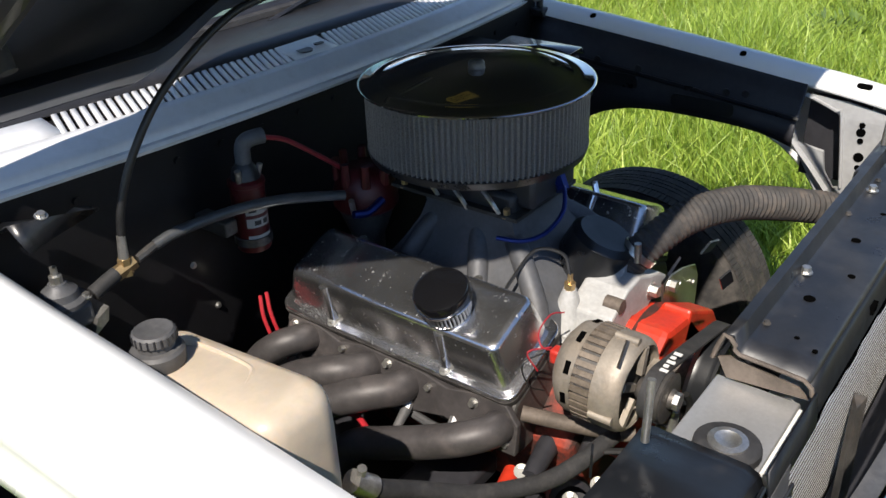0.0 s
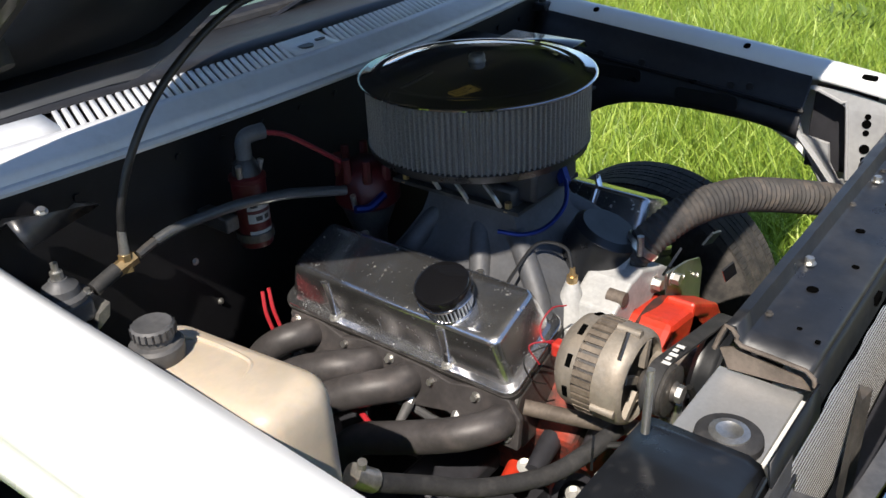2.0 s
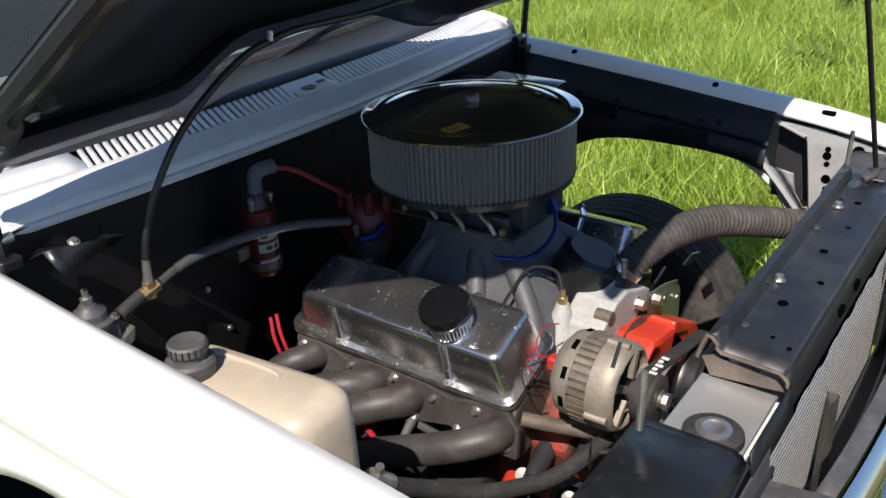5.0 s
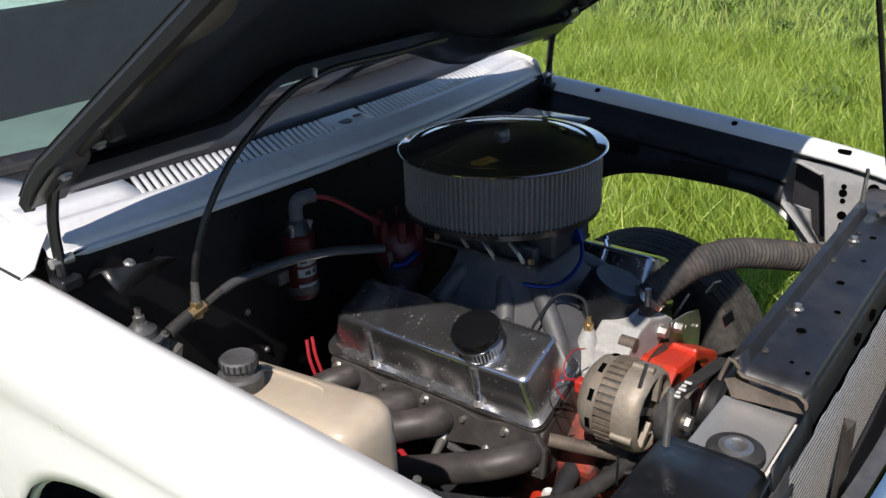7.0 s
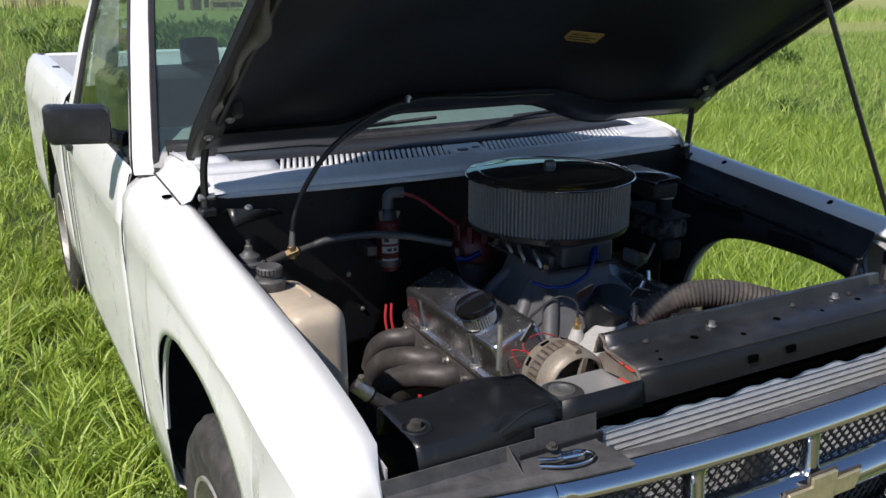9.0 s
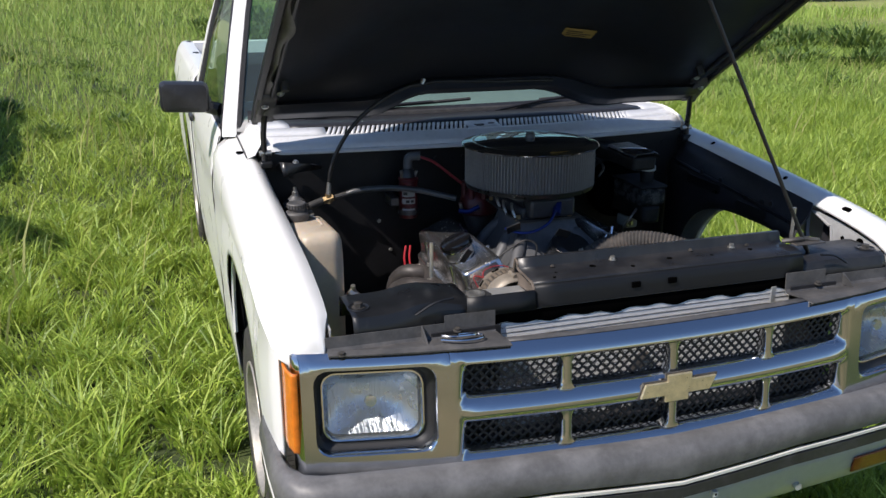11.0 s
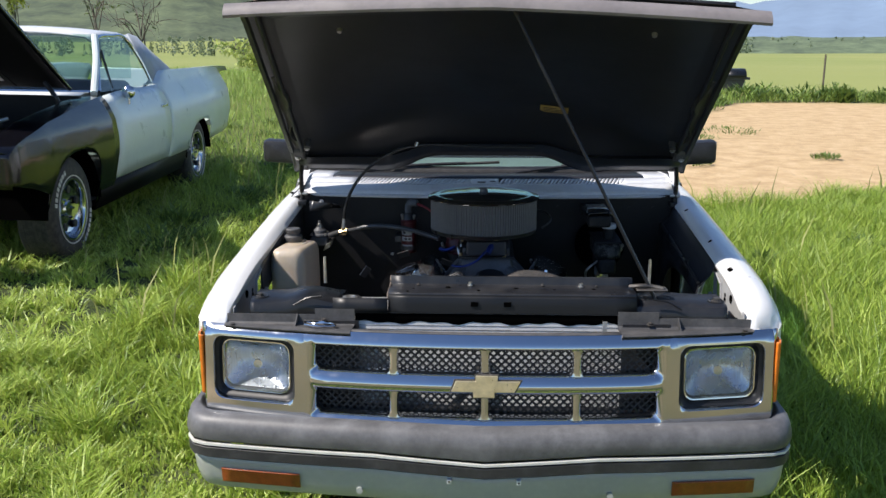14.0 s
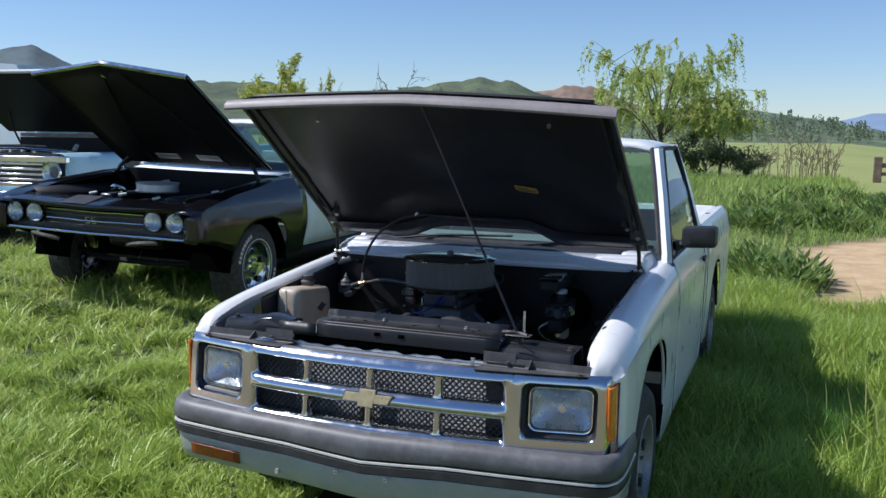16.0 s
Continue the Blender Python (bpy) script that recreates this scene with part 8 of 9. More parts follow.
part("engine_lump", B(-0.26, 0.26, 0.45, 1.20, 0.55, 0.98), black_sheet, blue_truck, bevel=0.05)
for x, y, z in ((-0.30, 0.40, 1.06), (-0.12, 0.55, 1.10), (0.15, 0.40, 1.04), (0.34, 0.60, 1.05), (-0.45, 0.70, 1.06), (0.25, 0.95, 1.12)):
    part("bay_fitting", C((x, y, z - 0.05), (x + 0.03, y + 0.02, z + 0.02), 0.03, 0.022, 12), alu_cast, blue_truck)
part("air_cleaner", LA([(0.0, 0.08), (0.17, 0.075), (0.175, 0.0)], (0.0, 0.80, 1.02), n=32), black_sheet, blue_truck)
part("bay_brace", T([(-0.60, 0.25, 1.09), (0.1, 0.3, 1.10), (0.55, 0.75, 1.02)], 0.012, 8, 2), chrome, blue_truck)
part("bay_tube", T([(-0.55, 0.35, 1.12), (0.0, 0.4, 1.13), (0.3, 0.45, 1.12)], 0.014, 8, 2), black_sheet, blue_truck)
bh = [[(x, y, z) for y, z in ((1.30, 1.285), (1.05, 1.46), (0.70, 1.74), (0.45, 1.93))] for x in steps(-1.02, 0.80, 8)]
part("hood", L(bh), black_under, blue_truck, "raised hood with a black underside")
part("hood_skin", L([[(x, y, z + 0.03) for x, y, z in r] for r in bh]), rusty_paint, blue_truck)
part("hood_edge", T([(x, 0.44, 1.945) for x in steps(-1.03, 0.81, 6)], 0.022, 8, 1), label_white, blue_truck)
part("cowl", B(-0.84, 0.84, 1.29, 1.50, 1.225, 1.27), rusty_paint, blue_truck, bevel=0.01)
part("roof", L([[(x, y, z) for x, z in ((-0.76, 1.57), (-0.70, 1.63), (0, 1.67), (0.70, 1.63), (0.76, 1.57))] for y in (1.70, 1.80, 2.2, 2.28)]), sky_paint, blue_truck, "light blue cab roof", solid=-0.03)
part("windshield", L([[(-0.80, 1.50, 1.12), (0.80, 1.50, 1.12)], [(-0.72, 1.72, 1.58), (0.72, 1.72, 1.58)]]), auto_glass, blue_truck)
part("cab_back", B(-0.84, 0.84, 2.30, 2.36, 0.45, 1.56), sky_paint, blue_truck)
part("tailgate", B(-0.84, 0.84, 4.66, 4.70, 0.5, 1.12), sky_paint, blue_truck)
for side in (-1, 1):
    part("hood_strut", T([(side * 0.70, 1.20, 1.06), (side * 0.70, 1.05, 1.30), (side * 0.70, 0.98, 1.50)], 0.012, 6, 3), black_sheet, blue_truck)
part("fender_vent", B(0.925, 0.945, 0.95, 1.25, 0.86, 0.98), black_bay, blue_truck, bevel=0.006)
part("bay_brace", T([(-0.62, 0.20, 1.10), (0.2, 0.2, 1.11), (0.62, 0.5, 1.07)], 0.010, 8, 2), chrome, blue_truck)
blue_truck.matrix_basis = pose(-6.75, 4.55, 0.24, 0, 0, 4)

# ---- a pale van beyond it, only its top in view ----
van = thing("van", "pale van with dark windows behind the old pickup", "van", (-11.65, 9.6, 0.3))
VX, VY = -11.65, 8.7
vrows = []
for y, k in ((0.0, 0.94), (0.06, 0.99), (0.4, 1.0), (4.0, 1.0), (4.1, 0.97)):
    vrows.append([(VX + sx * w * k, VY + y, z) for sx, w, z in ((-1, 0.98, 0.70), (-1, 1.02, 1.2), (-1, 1.0, 1.9), (-1, 0.95, 2.48), (-1, 0.86, 2.62), (0, 0.0, 2.68), (1, 0.86, 2.62), (1, 0.95, 2.48), (1, 1.0, 1.9), (1, 1.02, 1.2), (1, 0.98, 0.70))])
vb = part("body", L(vrows, True, True), Mat("pale_van_paint", (0.62, 0.70, 0.74), 0.35, coat=0.3).vary(3, 0.05, 40).m, van, "pale painted body")
for x0, x1 in ((-0.90, -0.08), (0.06, 0.86)):
    part("window", B(VX + x0, VX + x1, VY - 0.02, VY + 0.01, 2.05, 2.44), Mat("dark_van_window", (0.02, 0.025, 0.03), 0.08).vary(5, 0.1, 40).m, van, bevel=0.02)
part("bumper", B(VX - 0.98, VX + 0.98, VY - 0.12, VY - 0.02, 0.62, 0.78), chrome, van, bevel=0.02)
for sx in (-1, 1):
    for y in (0.8, 3.3):
        wheel_parts(van, VX + sx * 1.0, VY + y, 0.66, sx, 0.36, 0.20, 0.20, wheel_steel)

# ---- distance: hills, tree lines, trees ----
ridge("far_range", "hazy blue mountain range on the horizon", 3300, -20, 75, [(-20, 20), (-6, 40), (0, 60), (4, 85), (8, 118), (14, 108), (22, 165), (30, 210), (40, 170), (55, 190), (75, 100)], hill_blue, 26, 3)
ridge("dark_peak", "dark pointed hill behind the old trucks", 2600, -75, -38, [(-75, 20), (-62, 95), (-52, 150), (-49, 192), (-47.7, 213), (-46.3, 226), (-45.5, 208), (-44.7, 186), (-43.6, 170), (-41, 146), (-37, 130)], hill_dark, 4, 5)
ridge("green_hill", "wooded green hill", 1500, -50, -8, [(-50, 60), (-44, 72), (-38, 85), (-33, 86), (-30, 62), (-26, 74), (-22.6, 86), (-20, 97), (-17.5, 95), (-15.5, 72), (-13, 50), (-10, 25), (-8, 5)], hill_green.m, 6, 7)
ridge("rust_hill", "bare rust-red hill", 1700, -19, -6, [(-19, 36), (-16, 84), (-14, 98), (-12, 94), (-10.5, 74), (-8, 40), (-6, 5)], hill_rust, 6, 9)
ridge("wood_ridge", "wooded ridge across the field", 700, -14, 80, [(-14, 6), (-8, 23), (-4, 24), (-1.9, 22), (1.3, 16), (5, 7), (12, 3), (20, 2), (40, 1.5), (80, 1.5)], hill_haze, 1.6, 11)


def leaf_mat(name, lo, mid, hi, rough=0.62, through=0.32):
    m = Mat(name, mid, rough)
    m.islands([(0.0, lo), (0.5, mid), (1.0, hi)])
    m.b.inputs["Subsurface Weight"].default_value = 0.0
    tr = m.t.nodes.new("ShaderNodeBsdfTranslucent")
    tr.inputs[0].default_value = (*[min(1, c * 1.25) for c in hi], 1)
    mx = m.t.nodes.new("ShaderNodeMixShader")
    mx.inputs[0].default_value = through
    m.link(m.b.outputs[0], mx.inputs[1])
    m.link(tr.outputs[0], mx.inputs[2])
    m.link(mx.outputs[0], m.t.nodes["Material Output"].inputs[0])
    return m.m


leaf_willow = leaf_mat("willow_leaves", (0.19, 0.26, 0.05), (0.38, 0.46, 0.10), (0.58, 0.64, 0.22))
leaf_spring = leaf_mat("spring_leaves", (0.22, 0.27, 0.03), (0.36, 0.40, 0.05), (0.48, 0.50, 0.10))
leaf_dark = leaf_mat("dark_tree_leaves", (0.035, 0.06, 0.025), (0.07, 0.10, 0.04), (0.12, 0.16, 0.06))
# Far leaves are paled: haze is mixed into the greens.
leaf_far = leaf_mat("far_tree_leaves_haze_tint", (0.09, 0.14, 0.085), (0.15, 0.20, 0.12), (0.24, 0.28, 0.17))
leaf_weed = leaf_mat("weed_leaves", (0.045, 0.09, 0.018), (0.085, 0.15, 0.028), (0.16, 0.24, 0.05))
bark = Mat("bark", (0.13, 0.105, 0.085), 0.9).vary(6, 0.3, 40).bump(30, 0.6, 0.01).m
dry_stalk = Mat("dry_stalks", (0.24, 0.19, 0.12), 0.9).vary(3, 0.3, 30).m


def quads_mesh(name, centres, along, across, mat):
    """Many leaf blades in one mesh: numpy arrays of centre, half-length and half-width vectors."""
    n = len(centres)
    co = np.empty((n, 4, 3))
    co[:, 0], co[:, 1], co[:, 2], co[:, 3] = centres - along, centres + across - along * 0.1, centres + along, centres - across - along * 0.1
    me = bpy.data.meshes.new(name)
    me.vertices.add(4 * n)
    me.vertices.foreach_set("co", co.ravel())
    me.loops.add(4 * n)
    me.loops.foreach_set("vertex_index", np.arange(4 * n, dtype=np.int32))
    me.polygons.add(n)
    me.polygons.foreach_set("loop_start", np.arange(0, 4 * n, 4, dtype=np.int32))
    me.update(calc_edges=True)
    me.materials.append(mat)
    return me


def tree(name, label, at, height, spread, leaves, mat, seed, droop=0.3, leaf=0.12, trunk_r=0.14, limbs=9, base=0.25, strands=0):
    rng = random.Random(seed)
    root = thing(name, label, "tree", at)
    tb = bmesh.new()
    tips = []
    x0, y0, z0 = at
    top = Vector((x0 + rng.uniform(-0.3, 0.3), y0, z0 + height * 0.6))
    tube(tb, [(x0, y0, z0 - 0.1), (x0 + 0.1, y0, z0 + height * 0.25), top], trunk_r, 8, 4, lambda t, i: trunk_r * (1 - 0.7 * t))
    for i in range(limbs):
        a = 2 * math.pi * (i + rng.random() * 0.7) / limbs
        k = rng.uniform(0.5, 1.0)
        p0 = Vector((x0, y0, z0 + height * rng.uniform(base, 0.5)))
        p2 = Vector((x0 + spread * k * math.cos(a), y0 + spread * k * math.sin(a), z0 + height * rng.uniform(0.55, 1.0)))
        p1 = p0.lerp(p2, 0.5) + Vector((0, 0, height * 0.12))
        tube(tb, [p0, p1, p2], 0.05, 6, 4, lambda t, i: trunk_r * 0.45 * (1 - 0.8 * t))
        for _ in range(7):
            q0 = p0.lerp(p2, rng.uniform(0.35, 1.0)) + Vector((0, 0, height * 0.06))
            q2 = q0 + Vector((rng.gauss(0, 1) * spread * 0.28, rng.gauss(0, 1) * spread * 0.28, rng.uniform(-0.1, 0.2) * height))
            tube(tb, [q0, q0.lerp(q2, 0.5) + Vector((0, 0, 0.1)), q2], 0.015, 5, 2, lambda t, i: 0.013 * (1 - 0.7 * t))
            tips.append((q0, q2))
    part("trunk", tb, bark, root)
    nrng = np.random.RandomState(seed)
    tip = np.array([[*a, *b] for a, b in tips])
    pick = tip[nrng.randint(0, len(tip), leaves)]
    t = nrng.rand(leaves, 1)
    c = pick[:, :3] * (1 - t) + pick[:, 3:] * t + nrng.normal(0, 0.06 * spread, (leaves, 3)) * np.array([1, 1, 0.6])
    hang = nrng.rand(leaves, 1) ** 2
    c[:, 2:] -= hang * droop * height * 0.5
    if strands:
        # leaves sit along hanging shoots that swing a little outwards
        who = nrng.randint(0, strands, leaves)
        top = tip[nrng.randint(0, len(tip), strands)]
        k = nrng.rand(strands, 1)
        root_ = top[:, :3] * (1 - k) + top[:, 3:] * k + nrng.normal(0, 0.10, (strands, 3))
        length = (0.35 + 1.1 * nrng.rand(strands, 1) ** 1.5) * height * 0.17
        out_ = root_ - np.array([[x0, y0, 0.0]])
        out_[:, 2] = 0.0
        out_ /= np.linalg.norm(out_, axis=1, keepdims=True) + 1e-6
        f = nrng.rand(leaves, 1)
        c = root_[who] + out_[who] * length[who] * (0.55 * f - 0.25 * f * f) + nrng.normal(0, 0.035, (leaves, 3))
        c[:, 2:] -= length[who] * f * f
        c[:, 2] = np.maximum(c[:, 2], z0 + 0.15)
    d = nrng.normal(0, 1, (leaves, 3))
    d[:, 2] -= 1.6 * droop
    d /= np.linalg.norm(d, axis=1, keepdims=True)
    s = np.cross(d, nrng.normal(0, 1, (leaves, 3)))
    s /= np.linalg.norm(s, axis=1, keepdims=True)
    size = leaf * (0.6 + 0.8 * nrng.rand(leaves, 1))
    ob = new("crown", quads_mesh("crown", c, d * size, s * size * 0.32, mat))
    ob.parent = root
    ob.matrix_parent_inverse = Matrix.Translation(-root.location)
    return root


tree("willow_tree", "tall loose spring-green willow beyond the field edge", (-4.0, 34.5, 0.0), 5.0, 3.2, 30000, leaf_willow, 21, droop=1.0, leaf=0.062, trunk_r=0.10, limbs=15, base=0.1, strands=620)
tree("willow_bush", "drooping green bush beside the willow", (-1.7, 35.0, 0.0), 3.7, 1.9, 12000, leaf_willow, 22, droop=0.9, leaf=0.060, trunk_r=0.07, limbs=11, base=0.05, strands=240)
tree("dark_bush", "dark shady shrub under the willow", (-2.2, 33.8, 0.0), 1.7, 1.6, 5200, leaf_dark, 28, droop=0.3, leaf=0.07, trunk_r=0.05, limbs=10, base=0.02)
tree("dark_bush", "dark shady shrub under the willow", (-0.6, 33.6, 0.0), 1.1, 1.0, 2600, leaf_dark, 29, droop=0.3, leaf=0.06, trunk_r=0.04, limbs=9, base=0.02)
tree("young_tree", "young yellow-green tree with sparse leaves", (-25.8, 40.0, 0.0), 5.0, 2.0, 6500, leaf_spring, 23, droop=0.1, leaf=0.11, trunk_r=0.09, limbs=8)
tree("young_tree", "small bright spring sapling", (-22.6, 40.5, 0.0), 5.2, 0.7, 260, leaf_spring, 24, droop=0.1, leaf=0.13, trunk_r=0.05, limbs=5)
tree("bare_tree", "thin bare tree with a few buds", (-18.5, 40.0, 0.0), 5.3, 1.4, 60, leaf_dark, 25, droop=0.0, leaf=0.12, trunk_r=0.07, limbs=6)
tree("bare_tree", "thin bare tree behind the coupe", (-12.5, 30.0, 0.0), 3.6, 1.3, 40, leaf_dark, 26, droop=0.0, leaf=0.08, trunk_r=0.06, limbs=6)
tree("round_bush", "low green bush in the grass", (-7.2, 27.0, 0.0), 1.5, 1.5, 2600, leaf_willow, 27, droop=0.2, leaf=0.10, trunk_r=0.05, base=0.05)


def wood_line(name, label, n, place, hmin, hmax, mat, seed):
    """A far line of small conifers and round trees, too many to count."""
    nr = np.random.RandomState(seed)
    cs, al, ac = [], [], []
    for i in range(n):
        x, y, z = place(nr)
        h = nr.uniform(hmin, hmax)
        conifer = nr.rand() < 0.5
        m = 46
        t = nr.rand(m, 1)
        r = h * (0.20 * (1 - t) + 0.02 if conifer else 0.30 * np.sqrt(np.maximum(0.02, 1 - (2 * t - 1) ** 2)))
        a = nr.rand(m, 1) * 6.283
        rr = r * np.sqrt(nr.rand(m, 1))
        c = np.hstack([x + rr * np.cos(a), y + rr * np.sin(a), z + h * (0.06 + 0.94 * t)])
        d = nr.normal(0, 1, (m, 3))
        d /= np.linalg.norm(d, axis=1, keepdims=True)
        s = np.cross(d, nr.normal(0, 1, (m, 3)))
        s /= np.linalg.norm(s, axis=1, keepdims=True)
        cs.append(c)
        al.append(d * h * 0.09)
        ac.append(s * h * 0.055)
    ob = new(name, quads_mesh(name, np.vstack(cs), np.vstack(al), np.vstack(ac), mat))
    return tagged(ob, label, "trees", kind="stuff")


def polar(nr, a0, a1, d0, d1, zf):
    a, d = radians(nr.uniform(a0, a1)), nr.uniform(d0, d1)
    return d * math.sin(a), d * math.cos(a), zf(math.degrees(a), d)


def valley_polar(a, d):
    return valley(d * math.sin(radians(a)), d * math.cos(radians(a)))


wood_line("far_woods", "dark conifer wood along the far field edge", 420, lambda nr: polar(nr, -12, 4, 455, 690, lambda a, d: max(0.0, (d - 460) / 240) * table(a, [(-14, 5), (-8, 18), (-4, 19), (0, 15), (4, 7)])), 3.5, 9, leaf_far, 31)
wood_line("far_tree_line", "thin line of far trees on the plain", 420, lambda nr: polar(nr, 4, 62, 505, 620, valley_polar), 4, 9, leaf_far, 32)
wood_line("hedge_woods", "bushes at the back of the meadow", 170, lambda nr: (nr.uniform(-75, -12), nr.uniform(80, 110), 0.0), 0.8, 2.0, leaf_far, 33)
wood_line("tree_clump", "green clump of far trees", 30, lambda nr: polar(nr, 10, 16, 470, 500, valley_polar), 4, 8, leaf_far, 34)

st = bmesh.new()
rng = random.Random(41)
for _ in range(22):
    cx, cy = rng.uniform(-1.4, 2.5), rng.uniform(32.6, 35)
    big = rng.uniform(0.7, 1.0)
    for _ in range(rng.randint(3, 6)):
        x, y = cx + rng.gauss(0, 0.12), cy + rng.gauss(0, 0.1)
        h = big * rng.uniform(0.8, 1.9)
        lean_x = rng.gauss(0, 0.16) * h
        tip = Vector((x + lean_x, y, h))
        tube(st, [(x, y, 0), (x + lean_x * 0.35, y, h * 0.6), tuple(tip)], 0.012, 4, 1)
        for _ in range(3):
            k = rng.uniform(0.55, 0.95)
            q = Vector((x + lean_x * k, y, h * k))
            tube(st, [tuple(q), tuple(q + Vector((rng.gauss(0, 0.10), 0, rng.uniform(0.04, 0.16))))], 0.016, 4, 1)
solo("dry_reeds", st, dry_stalk, "stand of dry brown weed stalks", "weeds", kind="stuff")

# ---- far things in the field ----
wood_grey = Mat("weathered_wood", (0.17, 0.12, 0.09), 0.85).vary(5, 0.3, 40).bump(60, 0.4, 0.003, 4, (1, 1, 8)).m
wood_pale = Mat("raw_pine", (0.50, 0.37, 0.21), 0.75).vary(6, 0.2, 50).m
rust_wall = Mat("rusty_brown_sheet", (0.26, 0.20, 0.16), 0.8, 0.1).vary(1.2, 0.28, 9).m
rust_orange = Mat("rust_orange_steel", (0.36, 0.14, 0.06), 0.75, 0.2).vary(4, 0.25, 30).m
tank_white = Mat("white_tank_paint", (0.74, 0.74, 0.72), 0.55).vary(1.2, 0.08, 9).dust(3, (0.45, 0.42, 0.38), 0.5, 0.8, 0.4).m
tank_green = Mat("green_band_paint", (0.04, 0.32, 0.19), 0.5).vary(4, 0.15, 30).m

tk = thing("storage_tank", "round white storage tank with a green and orange band", "tank", (17.5, 29.3, 0))
part("tank_wall", LA([(1.45, 0.0), (1.45, 0.9), (1.30, 0.95), (1.22, 1.9)], (17.5, 29.3, 0), n=40), tank_white, tk)
part("tank_skirt", LA([(1.52, 0.0), (1.52, 0.72), (1.46, 0.76)], (17.5, 29.3, 0), n=40), tank_white, tk)
part("orange_band", LA([(1.24, 1.9), (1.24, 2.75)], (17.5, 29.3, 0), n=40), rust_orange, tk, "orange painted band")
for i in range(9):
    a = 2 * math.pi * i / 9 + 0.25
    pn = bmesh.new()
    loft(pn, [[(17.5 + 1.255 * math.cos(a + da), 29.3 + 1.255 * math.sin(a + da), z) for da in steps(-0.27, 0.27, 4)] for z in (2.0, 2.6)])
    part("green_panel", pn, tank_green, tk, "green panel")
part("tank_dome", LA([(1.24, 2.75), (0.8, 2.95), (0.0, 3.0)], (17.5, 29.3, 0), n=40), tank_white, tk)
part("side_box", B(15.9, 16.3, 28.4, 28.9, 0, 1.1), tank_white, tk, bevel=0.03)
part("pump_motor", B(16.9, 17.15, 27.6, 27.8, 0.1, 0.35), rust_orange, tk)
part("pump_stand", B(16.6, 16.85, 27.6, 27.8, 0.0, 0.32), black_bay, tk)
rw = thing("scrap_bin", "rusty brown steel bin with orange frame", "steel bin", (22.5, 30.5, 0))
part("bin_wall", B(19.6, 23.6, 30.0, 31.8, 0, 2.15), rust_wall, rw, "rusty sheet wall", bevel=0.03)
for x in (19.6, 22.2, 23.6):
    part("bin_post", B(x - 0.06, x + 0.06, 29.92, 30.0, 0, 2.2), rust_orange if x > 22 else rust_wall, rw)
part("bin_rail", B(19.6, 23.6, 29.92, 29.995, 1.25, 1.37), rust_orange, rw)
for i in range(6):
    x = 19.9 + 0.62 * i
    part("bin_tine", T([(x, 29.95, 2.42), (x + 0.05, 29.85, 2.28), (x + 0.16, 29.8, 1.98)], 0.05, 6, 3), black_bay, rw)
solo("blue_barrel", LA([(0.0, 0.0), (0.30, 0.0), (0.31, 0.03), (0.29, 0.10), (0.30, 0.45), (0.29, 0.80), (0.30, 0.92), (0.27, 0.95), (0.0, 0.94)], (18.75, 27.6, 0), n=28), Mat("faded_blue_plastic", (0.16, 0.22, 0.30), 0.5).vary(4, 0.15, 30).m, "faded blue-grey barrel beside the tank", "barrel")

_built = set(bpy.data.objects)
tr = thing("farm_trailer", "old flat farm trailer with plank sides", "trailer", (26.5, 31, 0))
part("deck", B(24.4, 28.6, 29.6, 31.6, 0.62, 0.72), wood_grey, tr)
for z in (0.80, 1.02, 1.24, 1.46):
    part("side_plank", B(24.4, 28.6, 29.55, 29.6, z, z + 0.17), wood_grey, tr)
for x in (24.45, 25.8, 27.2, 28.5):
    part("stake", B(x - 0.05, x + 0.05, 29.5, 29.56, 0.6, 1.75), wood_grey, tr)
for x in (25.2, 26.9):
    part("trailer_wheel", C((x, 29.45, 0.33), (x, 29.65, 0.33), 0.33, n=24), tyre_rubber, tr)
part("clay_pot", LA([(0.28, 0.0), (0.36, 0.45), (0.38, 0.5), (0.33, 0.5)], (25.3, 29.3, 0.72), n=20), rust_orange, tr, "orange clay pot")
part("mudguard", B(24.55, 24.85, 29.3, 29.6, 0.55, 0.95), steel, tr, bevel=0.05)
for ob in set(bpy.data.objects) - _built:
    if ob.data:
        ob.data.transform(Matrix.Translation((-1.9, -1.6, 0)))

fe = thing("field_fence", "weathered wooden fence posts with pale rails", "fence", (7.5, 33, 0))
for x, y, h, w in ((4.05, 34.6, 0.95, 0.14), (7.05, 33.6, 1.02, 0.17), (6.55, 33.8, 0.95, 0.10)):
    part("fence_post", B(x - w, x + w, y - w, y + w, 0, h), wood_grey, fe, bevel=0.02)
part("fence_rail", B(4.05, 5.4, 34.5, 34.56, 0.55, 0.72), wood_grey, fe)
part("fence_rail", B(4.05, 5.4, 34.5, 34.56, 0.25, 0.38), wood_grey, fe)
bxs = thing("pallet_box", "pale wooden pallet box in the field", "wooden box", (8.0, 32.5, 0))
for z in (0.32, 0.60, 0.86):
    part("box_plank", B(7.3, 8.75, 32.4, 32.45, z, z + 0.13), wood_pale, bxs)
for x in (7.35, 8.0, 8.7):
    part("box_post", B(x - 0.06, x + 0.06, 32.45, 32.55, 0.0, 1.0), wood_pale, bxs)
part("box_back", B(7.3, 8.75, 33.3, 33.36, 0.1, 0.9), wood_grey, bxs)
gr = thing("old_grill", "dark old barbecue grill standing in the grass", "barbecue", (6.95, 23.9, 0))
_built = set(bpy.data.objects)
part("grill_cart", B(9.0, 9.7, 31.0, 31.5, 0.15, 0.62), dark_steel, gr, bevel=0.02)
